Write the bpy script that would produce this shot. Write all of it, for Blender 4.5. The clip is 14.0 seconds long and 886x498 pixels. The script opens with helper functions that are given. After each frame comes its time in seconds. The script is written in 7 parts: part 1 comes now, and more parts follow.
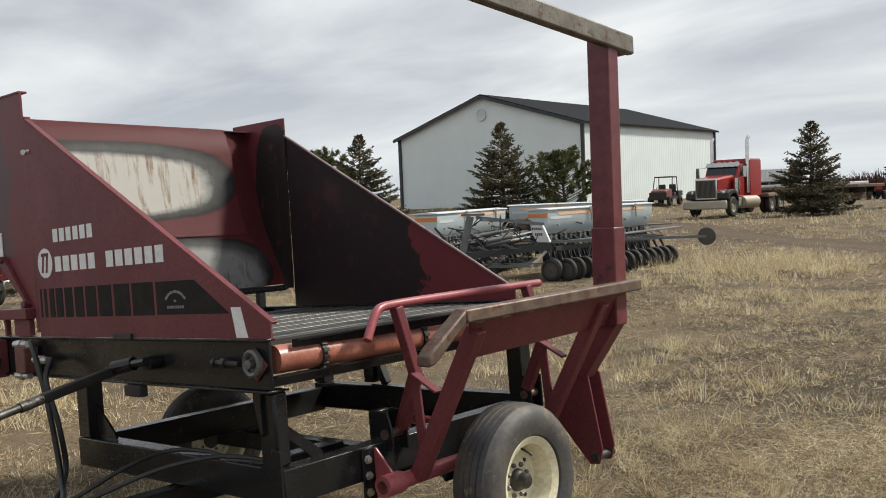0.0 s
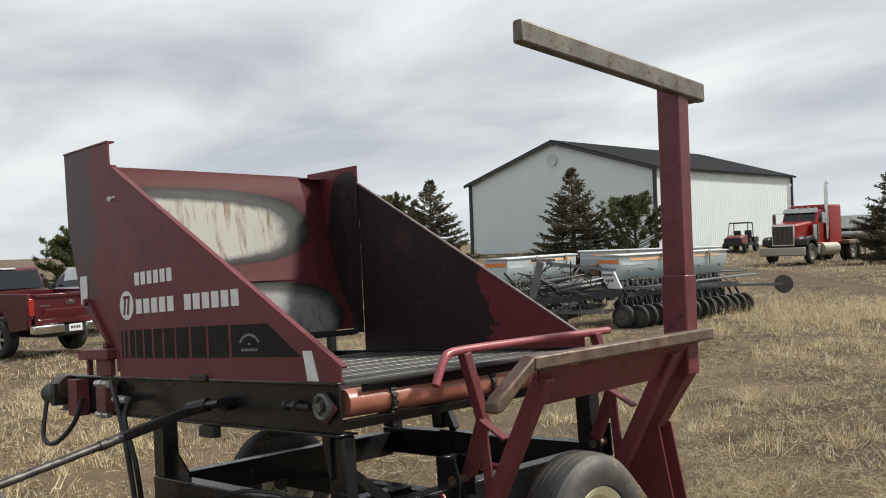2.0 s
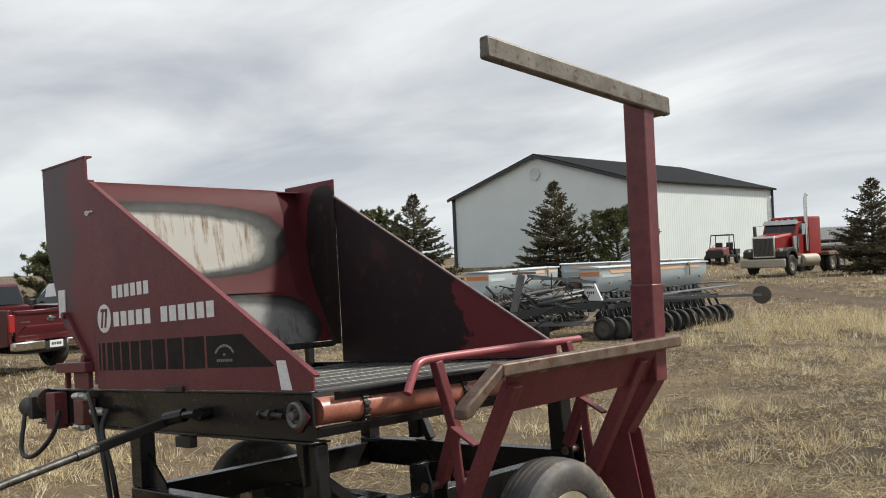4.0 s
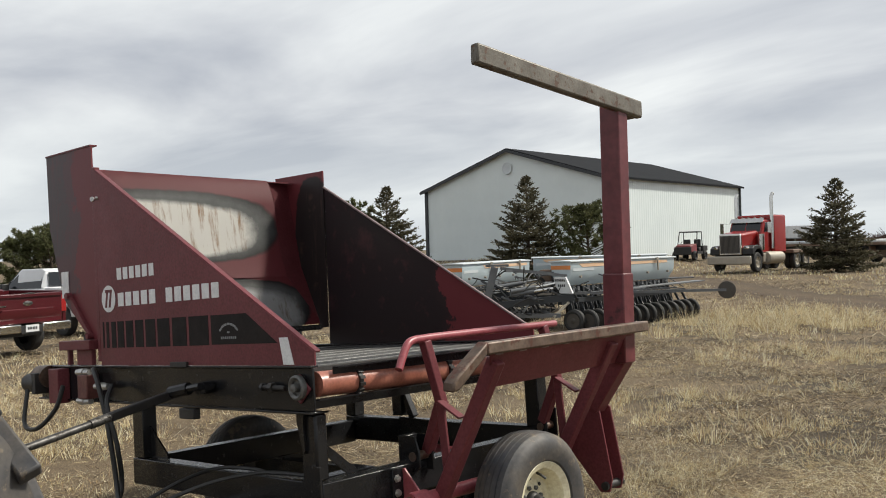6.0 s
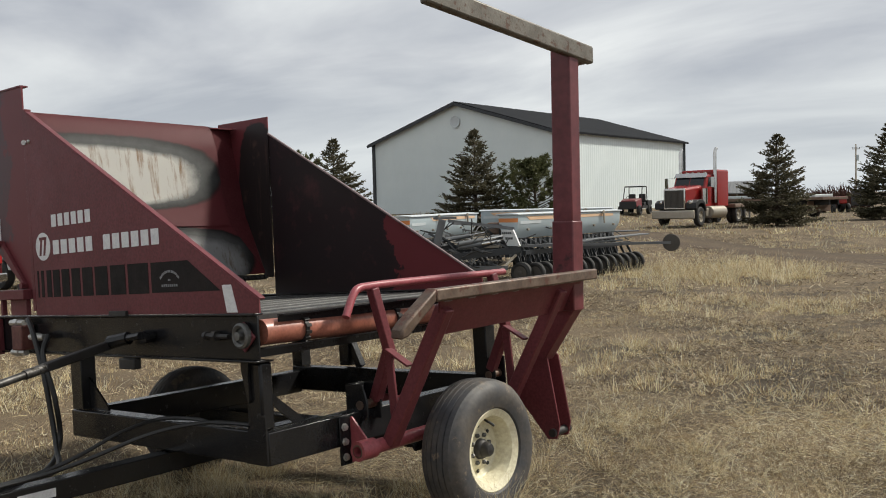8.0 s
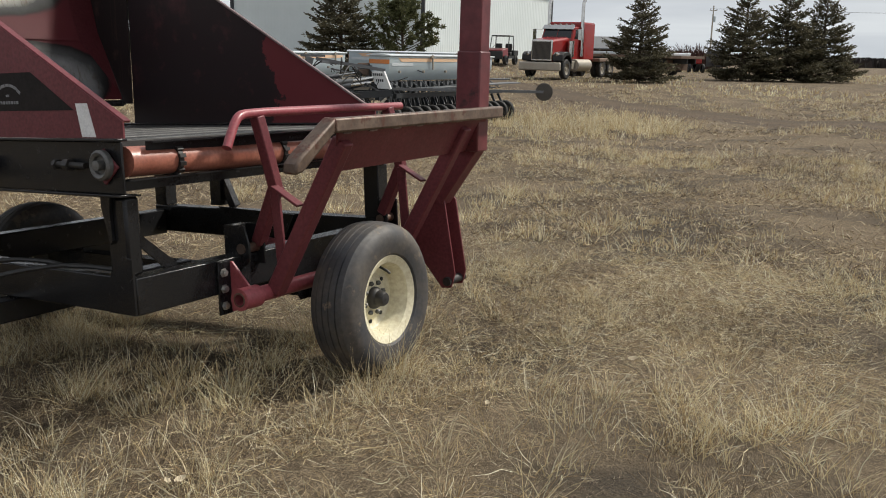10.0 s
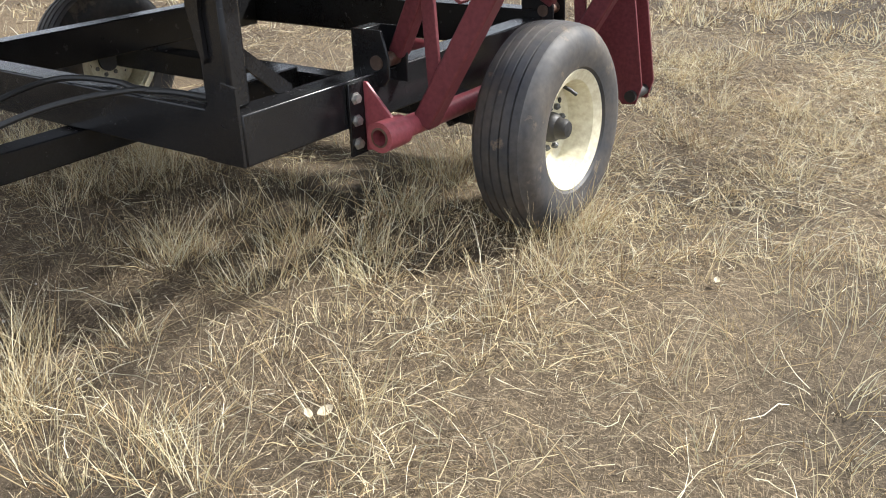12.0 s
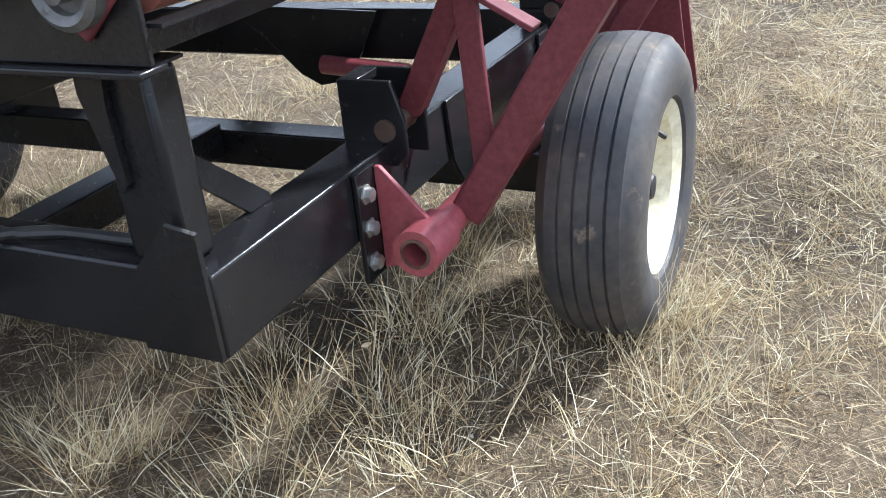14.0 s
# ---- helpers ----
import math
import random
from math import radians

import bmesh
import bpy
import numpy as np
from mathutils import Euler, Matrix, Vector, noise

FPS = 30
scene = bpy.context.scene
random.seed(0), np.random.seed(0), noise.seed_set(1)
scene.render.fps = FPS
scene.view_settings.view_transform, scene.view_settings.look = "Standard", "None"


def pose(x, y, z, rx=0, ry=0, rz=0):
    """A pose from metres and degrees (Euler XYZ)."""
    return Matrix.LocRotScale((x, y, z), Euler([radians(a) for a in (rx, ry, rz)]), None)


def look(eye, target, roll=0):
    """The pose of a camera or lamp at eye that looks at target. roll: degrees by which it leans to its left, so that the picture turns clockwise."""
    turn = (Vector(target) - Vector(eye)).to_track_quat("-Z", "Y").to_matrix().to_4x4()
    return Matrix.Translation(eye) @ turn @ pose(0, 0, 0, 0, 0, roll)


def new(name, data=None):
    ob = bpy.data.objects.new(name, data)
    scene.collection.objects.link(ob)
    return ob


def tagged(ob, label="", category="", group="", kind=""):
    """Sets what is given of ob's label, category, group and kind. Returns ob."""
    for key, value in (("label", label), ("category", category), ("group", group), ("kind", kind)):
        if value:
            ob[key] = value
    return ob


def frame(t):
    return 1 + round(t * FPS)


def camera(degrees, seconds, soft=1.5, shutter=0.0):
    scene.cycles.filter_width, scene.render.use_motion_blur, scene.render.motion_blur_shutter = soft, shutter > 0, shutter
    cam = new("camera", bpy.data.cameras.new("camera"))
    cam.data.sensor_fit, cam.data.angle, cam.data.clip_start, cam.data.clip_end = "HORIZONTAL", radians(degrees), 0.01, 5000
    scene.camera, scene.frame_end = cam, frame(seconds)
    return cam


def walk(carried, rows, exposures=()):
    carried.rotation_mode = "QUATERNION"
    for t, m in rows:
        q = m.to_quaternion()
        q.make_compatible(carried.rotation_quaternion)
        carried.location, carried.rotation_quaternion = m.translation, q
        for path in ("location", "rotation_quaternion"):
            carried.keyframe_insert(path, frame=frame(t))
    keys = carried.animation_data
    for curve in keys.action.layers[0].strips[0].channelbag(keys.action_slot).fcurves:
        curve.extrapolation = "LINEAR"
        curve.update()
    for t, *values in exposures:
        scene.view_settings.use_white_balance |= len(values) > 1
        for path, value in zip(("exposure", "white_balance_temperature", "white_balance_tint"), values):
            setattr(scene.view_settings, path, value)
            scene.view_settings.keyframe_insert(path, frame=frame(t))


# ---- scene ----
cam = camera(52.2, 14.0, soft=1.0)
PATH = [
    (0, (0.234, 0.519, 1.724), (-1.091, 2.014, 1.614), -2.4),
    (0.5, (0.22, 0.531, 1.719), (-1.08, 2.045, 1.6), -2.0),
    (1, (0.22, 0.509, 1.71), (-1.091, 2.018, 1.628), -0.9),
    (1.5, (0.225, 0.494, 1.715), (-1.144, 1.951, 1.668), -1.1),
    (2, (0.264, 0.496, 1.733), (-1.172, 1.889, 1.728), -2.1),
    (2.5, (0.33, 0.552, 1.73), (-1.132, 1.916, 1.743), -2.8),
    (3, (0.363, 0.574, 1.723), (-1.096, 1.942, 1.734), -2.9),
    (3.5, (0.353, 0.55, 1.719), (-1.082, 1.943, 1.741), -2.8),
    (6, (0.568, 0.14, 1.691), (-0.796, 1.602, 1.698), -1.6),
    (6.5, (0.565, 0.151, 1.694), (-0.816, 1.598, 1.706), -1.4),
    (7, (0.566, 0.165, 1.69), (-0.8, 1.626, 1.705), -1.5),
    (7.5, (0.549, 0.186, 1.678), (-0.777, 1.683, 1.668), -1.6),
    (8, (0.507, 0.199, 1.649), (-0.771, 1.735, 1.552), -1.4),
    (8.5, (0.399, 0.232, 1.586), (-0.839, 1.783, 1.339), -0.9),
    (11, (-0.297, 0.768, 1.497), (-1.194, 2.467, 0.941), 1.5),
    (11.5, (-0.584, 0.967, 1.44), (-1.584, 2.514, 0.661), 1.4),
    (12, (-0.932, 1.192, 1.436), (-1.95, 2.654, 0.527), 0.7),
    (12.5, (-1.23, 1.443, 1.377), (-2.247, 2.904, 0.465), -0.2),
    (13, (-1.53, 1.554, 1.357), (-2.447, 3.08, 0.446), -1.1),
    (13.5, (-1.797, 1.707, 1.359), (-2.587, 3.285, 0.418), -0.8),
    (14, (-1.929, 1.905, 1.323), (-2.675, 3.487, 0.353), -2.3),
]
walk(cam, [(t, look(eye, target, roll)) for t, eye, target, roll in PATH],
     exposures=((0, 0.0, 6700, 6), (7.5, -0.03, 6700, 6), (8.5, -0.25, 6650, 6), (10.8, 0.10, 6550, 8), (11.5, 0.64, 6350, 8), (12.5, 0.95, 6050, 9), (13, 1.0, 5950, 9), (14, 1.18, 5500, 8)))

# ---------------------------------------------------------------- light
SUN_DIR = Vector((0.45, 0.65, 0.82)).normalized()
world = bpy.data.worlds.new("overcast_sky")
scene.world = world
world.use_nodes = True
wn, wl_ = world.node_tree.nodes, world.node_tree.links
wn.clear()
w_out = wn.new("ShaderNodeOutputWorld")
w_bg = wn.new("ShaderNodeBackground")
w_sky = wn.new("ShaderNodeTexSky")
w_sky.sky_type = 'NISHITA'
w_sky.sun_disc = False
w_sky.sun_elevation = math.asin(SUN_DIR.z)
w_sky.sun_rotation = math.atan2(SUN_DIR.x, SUN_DIR.y)
w_sky.dust_density = 2.5
w_tc = wn.new("ShaderNodeTexCoord")
w_sep = wn.new("ShaderNodeSeparateXYZ")
wl_.new(w_tc.outputs["Generated"], w_sep.inputs[0])
# flat cloud deck: stretch the direction by 1 / (height + a little)
w_h = wn.new("ShaderNodeMath"); w_h.operation = 'ADD'; w_h.inputs[1].default_value = 0.16
wl_.new(w_sep.outputs[2], w_h.inputs[0])
w_mx = wn.new("ShaderNodeMath"); w_mx.operation = 'MAXIMUM'; w_mx.inputs[1].default_value = 0.08
wl_.new(w_h.outputs[0], w_mx.inputs[0])
w_dx = wn.new("ShaderNodeMath"); w_dx.operation = 'DIVIDE'
w_dy = wn.new("ShaderNodeMath"); w_dy.operation = 'DIVIDE'
wl_.new(w_sep.outputs[0], w_dx.inputs[0]); wl_.new(w_mx.outputs[0], w_dx.inputs[1])
wl_.new(w_sep.outputs[1], w_dy.inputs[0]); wl_.new(w_mx.outputs[0], w_dy.inputs[1])
w_cmb = wn.new("ShaderNodeCombineXYZ")
wl_.new(w_dx.outputs[0], w_cmb.inputs[0]); wl_.new(w_dy.outputs[0], w_cmb.inputs[1])
w_map = wn.new("ShaderNodeMapping")
w_map.inputs["Rotation"].default_value = (0, 0, radians(-38))
w_map.inputs["Scale"].default_value = (0.55, 1.0, 1.0)
w_map.inputs["Location"].default_value = (2.3, 0.4, 0.0)
wl_.new(w_cmb.outputs[0], w_map.inputs[0])
w_n1 = wn.new("ShaderNodeTexNoise"); w_n1.inputs["Scale"].default_value = 1.1
w_n1.inputs["Detail"].default_value = 6.0; w_n1.inputs["Roughness"].default_value = 0.52
w_n1.inputs["Distortion"].default_value = 0.35
wl_.new(w_map.outputs[0], w_n1.inputs["Vector"])
w_ramp = wn.new("ShaderNodeValToRGB")
w_ramp.color_ramp.elements[0].position, w_ramp.color_ramp.elements[0].color = 0.32, (0.40, 0.425, 0.50, 1)
w_ramp.color_ramp.elements[1].position, w_ramp.color_ramp.elements[1].color = 0.64, (0.80, 0.82, 0.86, 1)
e_mid = w_ramp.color_ramp.elements.new(0.48); e_mid.color = (0.59, 0.61, 0.67, 1)
wl_.new(w_n1.outputs[0], w_ramp.inputs[0])
# paler band low over the land
w_low = wn.new("ShaderNodeMapRange"); w_low.inputs[1].default_value = 0.02; w_low.inputs[2].default_value = 0.16
w_low.inputs[3].default_value = 0.65; w_low.inputs[4].default_value = 0.0
wl_.new(w_sep.outputs[2], w_low.inputs[0])
w_mix = wn.new("ShaderNodeMix"); w_mix.data_type = 'RGBA'
w_mix.inputs[7].default_value = (0.61, 0.66, 0.72, 1)
wl_.new(w_low.outputs[0], w_mix.inputs[0]); wl_.new(w_ramp.outputs[0], w_mix.inputs[6])
w_bg2 = wn.new("ShaderNodeBackground"); w_bg2.inputs[1].default_value = 1.22
wl_.new(w_mix.outputs[2], w_bg2.inputs[0])
wl_.new(w_sky.outputs[0], w_bg.inputs[0]); w_bg.inputs[1].default_value = 0.06
w_ms = wn.new("ShaderNodeMixShader"); w_ms.inputs[0].default_value = 0.9
wl_.new(w_bg.outputs[0], w_ms.inputs[1]); wl_.new(w_bg2.outputs[0], w_ms.inputs[2])
wl_.new(w_ms.outputs[0], w_out.inputs[0])

sun = new("sun", bpy.data.lights.new("sun", 'SUN'))
sun.data.energy, sun.data.angle, sun.data.color = 5.0, radians(6), (1.0, 0.95, 0.88)
sun.matrix_world = look((0, 0, 30), Vector((0, 0, 30)) - SUN_DIR)
scene.view_settings.exposure = 0.0

# ---------------------------------------------------------------- materials
def nodes_of(name):
    m = bpy.data.materials.new(name)
    m.use_nodes = True
    nt = m.node_tree
    return m, nt.nodes, nt.links, nt.nodes["Principled BSDF"]


def ramp(n, l, src, stops):
    r = n.new("ShaderNodeValToRGB")
    els = r.color_ramp.elements
    while len(els) < len(stops):
        els.new(0.5)
    for e, (p, c) in zip(els, stops):
        e.position, e.color = p, (*c, 1)
    l.new(src, r.inputs[0])
    return r.outputs[0]


def noise_tex(n, l, coord, scale, detail=4.0, rough=0.55, stretch=None, w=0.0):
    t = n.new("ShaderNodeTexNoise")
    t.inputs["Scale"].default_value, t.inputs["Detail"].default_value, t.inputs["Roughness"].default_value = scale, detail, rough
    if stretch or w:
        mp = n.new("ShaderNodeMapping")
        mp.inputs["Scale"].default_value = stretch or (1, 1, 1)
        mp.inputs["Location"].default_value = (w, w * 0.7, w * 1.3)
        l.new(coord, mp.inputs[0])
        coord = mp.outputs[0]
    l.new(coord, t.inputs["Vector"])
    return t.outputs[0]


def mixc(n, l, fac, a, b, mode='MIX'):
    m = n.new("ShaderNodeMix")
    m.data_type, m.blend_type = 'RGBA', mode
    for i, v in ((0, fac), (6, a), (7, b)):
        if isinstance(v, (int, float)):
            m.inputs[i].default_value = v
        elif isinstance(v, tuple):
            m.inputs[i].default_value = (*v, 1)
        else:
            l.new(v, m.inputs[i])
    return m.outputs[2]


def bump(n, l, bsdf, height, strength, dist=0.01):
    b = n.new("ShaderNodeBump")
    b.inputs["Strength"].default_value, b.inputs["Distance"].default_value = strength, dist
    l.new(height, b.inputs["Height"])
    l.new(b.outputs[0], bsdf.inputs["Normal"])


def worn(name, base, alt, spot, rough=0.5, scale=3.0, spots=0.62, grain=60.0, metal=0.0, bump_s=0.15, fine=0.35, coat=0.0, spec_level=0.5):
    """A worn surface: base and alt drift at a large scale, spots of a third colour at a small one."""
    m, n, l, b = nodes_of(name)
    co = n.new("ShaderNodeTexCoord").outputs["Object"]
    big = noise_tex(n, l, co, scale, 5)
    col = mixc(n, l, ramp(n, l, big, [(0.35, (0, 0, 0)), (0.68, (1, 1, 1))]), base, alt)
    sm = noise_tex(n, l, co, grain * 0.22, 6, 0.65, w=3.1)
    col = mixc(n, l, ramp(n, l, sm, [(spots, (0, 0, 0)), (spots + 0.06, (1, 1, 1))]), col, spot)
    gr = noise_tex(n, l, co, grain, 3, w=7.7)
    col = mixc(n, l, fine, col, ramp(n, l, gr, [(0.3, (0.25, 0.25, 0.25)), (0.7, (0.85, 0.85, 0.85))]), 'OVERLAY')
    l.new(col, b.inputs["Base Color"])
    rr = n.new("ShaderNodeMapRange")
    rr.inputs[3].default_value, rr.inputs[4].default_value = max(0.05, rough - 0.13), min(1.0, rough + 0.15)
    l.new(sm, rr.inputs[0])
    l.new(rr.outputs[0], b.inputs["Roughness"])
    b.inputs["Metallic"].default_value = metal
    b.inputs["Coat Weight"].default_value = coat
    b.inputs["Specular IOR Level"].default_value = spec_level
    bump(n, l, b, gr, bump_s, 0.004)
    return m


RED = worn("red_paint", (0.114, 0.028, 0.033), (0.145, 0.039, 0.045), (0.080, 0.024, 0.024), 0.45, 2.2, 0.70, 70, spec_level=0.24)
# paler red for the arm pivots and tubes: fading plus sunlight in the colour
RED_SUNLIT_FADED = worn("sunlit_faded_red", (0.235, 0.050, 0.060), (0.31, 0.078, 0.090), (0.15, 0.060, 0.045), 0.36, 2.5, 0.70, 60)
BLACK = worn("black_paint", (0.009, 0.009, 0.010), (0.016, 0.016, 0.017), (0.24, 0.235, 0.225), 0.22, 3.0, 0.752, 110, fine=0.2, spec_level=0.32)
BLACK_DULL = worn("dull_black_paint", (0.012, 0.011, 0.011), (0.022, 0.020, 0.019), (0.06, 0.045, 0.035), 0.55, 3.0, 0.68, 60)
BAR_STEEL = worn("weathered_grey_steel", (0.088, 0.076, 0.060), (0.150, 0.136, 0.114), (0.074, 0.036, 0.020), 0.5, 8.0, 0.555, 95, metal=0.2)
RUSTY = worn("worn_steel_rust", (0.072, 0.046, 0.033), (0.150, 0.105, 0.077), (0.080, 0.028, 0.017), 0.50, 9.0, 0.56, 60, metal=0.25)
ORANGE = worn("roller_red_orange", (0.25, 0.084, 0.056), (0.35, 0.140, 0.100), (0.15, 0.05, 0.036), 0.33, 4.0, 0.68, 60)
STEEL = worn("bare_steel", (0.42, 0.41, 0.39), (0.52, 0.51, 0.49), (0.22, 0.15, 0.10), 0.38, 6.0, 0.68, 80, metal=0.8)
DULL_STEEL = worn("dull_steel_bars", (0.085, 0.085, 0.082), (0.15, 0.147, 0.14), (0.05, 0.04, 0.032), 0.45, 6.0, 0.62, 80, metal=0.4)
RUBBER = worn("tyre_rubber", (0.026, 0.028, 0.034), (0.080, 0.068, 0.056), (0.14, 0.110, 0.08), 0.60, 6.0, 0.60, 45)
RUBBER_DARK = worn("dark_rubber", (0.014, 0.014, 0.014), (0.026, 0.025, 0.024), (0.07, 0.06, 0.045), 0.75, 5.0, 0.68, 70)
SCUFFED = worn("scuffed_red_paint", (0.098, 0.022, 0.026), (0.140, 0.036, 0.041), (0.034, 0.018, 0.018), 0.38, 3.5, 0.63, 18, spec_level=0.4)
RUST_RED = worn("rusted_red_casting", (0.10, 0.028, 0.024), (0.15, 0.055, 0.042), (0.06, 0.030, 0.022), 0.6, 14.0, 0.58, 60)
# rubbed paint plus light caught on the far flange, both in this tone
PALE_EDGE = worn("rubbed_lit_edge", (0.16, 0.115, 0.115), (0.24, 0.19, 0.185), (0.08, 0.03, 0.03), 0.5, 6.0, 0.6, 60)
SLAT = worn("greasy_dark_bars", (0.020, 0.020, 0.020), (0.040, 0.038, 0.036), (0.07, 0.055, 0.045), 0.62, 6.0, 0.64, 80)
SHAFT = worn("worn_shaft_steel", (0.055, 0.053, 0.050), (0.13, 0.125, 0.12), (0.03, 0.026, 0.022), 0.48, 9.0, 0.56, 60, metal=0.7)
CREAM = worn("cream_rim_paint", (0.66, 0.61, 0.44), (0.58, 0.53, 0.38), (0.22, 0.14, 0.08), 0.45, 5.0, 0.69, 50)
WHITE = worn("white_sticker", (0.72, 0.72, 0.72), (0.62, 0.62, 0.63), (0.40, 0.36, 0.33), 0.5, 20.0, 0.68, 120)
DECAL_BLACK = worn("black_decal", (0.010, 0.008, 0.008), (0.018, 0.014, 0.013), (0.05, 0.025, 0.025), 0.7, 8.0, 0.7, 80, spec_level=0.2)
HOSE = worn("black_hose", (0.012, 0.012, 0.012), (0.02, 0.02, 0.02), (0.05, 0.045, 0.04), 0.5, 8.0, 0.7, 80)


def masked(name, shape, inner, ring, outer, streak, rough=0.52, edge=(0.28, 0.34, 0.55, 0.66), core=None, metal=0.0, grain=(18, 18, 1.3), mid=None):
    """Paint worn away in a patch: shape(n, l, coord) gives 0 outside to 1 inside; a dark ring divides the two."""
    m, n, l, b = nodes_of(name)
    co = n.new("ShaderNodeTexCoord").outputs["Object"]
    k = shape(n, l, co)
    red = mixc(n, l, noise_tex(n, l, co, 2.2, 5), outer[0], outer[1])
    st = noise_tex(n, l, co, 1.0, 6, 0.7, stretch=grain)
    met = mixc(n, l, ramp(n, l, st, [(0.53, (0, 0, 0)), (0.68, (1, 1, 1))]), inner, streak)
    patch = noise_tex(n, l, co, 7.0, 5, w=2.2)
    met = mixc(n, l, ramp(n, l, patch, [(0.60, (0, 0, 0)), (0.72, (1, 1, 1))]), met, streak)
    col = mixc(n, l, ramp(n, l, k, [(edge[0], (0, 0, 0)), (edge[1], (1, 1, 1))]), red, ring)
    if mid:
        haze = mixc(n, l, noise_tex(n, l, co, 9.0, 6, 0.7, w=5.0), tuple(0.55 * c for c in mid), tuple(1.35 * c for c in mid))
        col = mixc(n, l, ramp(n, l, k, [(0.10, (0, 0, 0)), (0.46, (1, 1, 1))]), col, haze)
    k2 = core(n, l, co) if core else k
    bare = ramp(n, l, k2, [(edge[2], (0, 0, 0)), (edge[3], (1, 1, 1))])
    col = mixc(n, l, bare, col, met)
    if metal:
        mm = n.new("ShaderNodeMath"); mm.operation = 'MULTIPLY'; mm.inputs[1].default_value = metal
        l.new(bare, mm.inputs[0]); l.new(mm.outputs[0], b.inputs["Metallic"])
    l.new(col, b.inputs["Base Color"])
    l.new(ramp(n, l, k, [(0.3, (rough,) * 3), (0.7, (0.42,) * 3)]), b.inputs["Roughness"])
    b.inputs["Specular IOR Level"].default_value = 0.22
    bump(n, l, b, noise_tex(n, l, co, 40, 4), 0.12, 0.004)
    return m


def ellipse(cy, cz, ry, rz, power=1.0, wob=0.28, axis="y"):
    def f(n, l, co):
        sep = n.new("ShaderNodeSeparateXYZ"); l.new(co, sep.inputs[0])
        out = []
        for src, c, r in ((sep.outputs[1 if axis == "y" else 0], cy, ry), (sep.outputs[2], cz, rz)):
            a = n.new("ShaderNodeMath"); a.operation = 'SUBTRACT'; l.new(src, a.inputs[0]); a.inputs[1].default_value = c
            d = n.new("ShaderNodeMath"); d.operation = 'DIVIDE'; l.new(a.outputs[0], d.inputs[0]); d.inputs[1].default_value = r
            ab = n.new("ShaderNodeMath"); ab.operation = 'ABSOLUTE'; l.new(d.outputs[0], ab.inputs[0])
            q = n.new("ShaderNodeMath"); q.operation = 'POWER'; l.new(ab.outputs[0], q.inputs[0]); q.inputs[1].default_value = 2.6
            out.append(q.outputs[0])
        s = n.new("ShaderNodeMath"); s.operation = 'ADD'; l.new(out[0], s.inputs[0]); l.new(out[1], s.inputs[1])
        nz = noise_tex(n, l, co, 6.0, 7, 0.68)
        w = n.new("ShaderNodeMath"); w.operation = 'MULTIPLY_ADD'; l.new(nz, w.inputs[0]); w.inputs[1].default_value = wob; w.inputs[2].default_value = 1.0 - wob / 2
        r = n.new("ShaderNodeMath"); r.operation = 'SUBTRACT'; l.new(w.outputs[0], r.inputs[0]); l.new(s.outputs[0], r.inputs[1])
        return r.outputs[0]
    return f


def past(axis, limit, width, wob):
    """1 below limit along an axis, with a ragged border."""
    def f(n, l, co):
        sep = n.new("ShaderNodeSeparateXYZ"); l.new(co, sep.inputs[0])
        nz = noise_tex(n, l, co, 4.0, 7, 0.65)
        a = n.new("ShaderNodeMath"); a.operation = 'MULTIPLY_ADD'; l.new(nz, a.inputs[0]); a.inputs[1].default_value = wob; l.new(sep.outputs[axis], a.inputs[2])
        mr = n.new("ShaderNodeMapRange"); mr.inputs[1].default_value = limit + width + wob / 2; mr.inputs[2].default_value = limit - width + wob / 2
        l.new(a.outputs[0], mr.inputs[0])
        return mr.outputs[0]
    return f


REDS = ((0.124, 0.025, 0.030), (0.155, 0.035, 0.041))
BACK_UPPER = masked("worn_back_plate", ellipse(0.62, 2.085, 0.93, 0.275, wob=0.30), (0.66, 0.645, 0.60), (0.024, 0.022, 0.022), REDS, (0.30, 0.19, 0.11), edge=(-0.02, 0.16, 0.0, 0.34), core=ellipse(0.45, 2.062, 0.90, 0.215, wob=0.55), mid=(0.13, 0.132, 0.13))
BACK_LOWER = masked("worn_lower_back_plate", ellipse(0.86, 1.475, 0.84, 0.235, wob=0.35), (0.36, 0.36, 0.36), (0.024, 0.022, 0.022), REDS, (0.17, 0.115, 0.075), edge=(0.0, 0.10, 0.06, 0.46), core=ellipse(0.84, 1.43, 0.80, 0.225, wob=0.5), metal=0.35, mid=(0.12, 0.12, 0.118))
FAR_WORN = masked("worn_black_side", past(0, -0.80, 0.10, 0.55), (0.022, 0.016, 0.018), (0.026, 0.017, 0.019), REDS, (0.062, 0.026, 0.030), 0.45, grain=(2.6, 2.6, 2.2))
WING_WORN = masked("worn_wing", ellipse(-2.10, 1.88, 0.27, 0.70, axis="x", wob=0.5), (0.022, 0.018, 0.018), (0.024, 0.019, 0.019), REDS, (0.065, 0.04, 0.035), 0.42)
WING_NEAR = masked("worn_near_wing", past(0, -2.46, 0.22, 0.75), (0.066, 0.048, 0.053), (0.085, 0.042, 0.048), REDS, (0.10, 0.04, 0.045), 0.42)


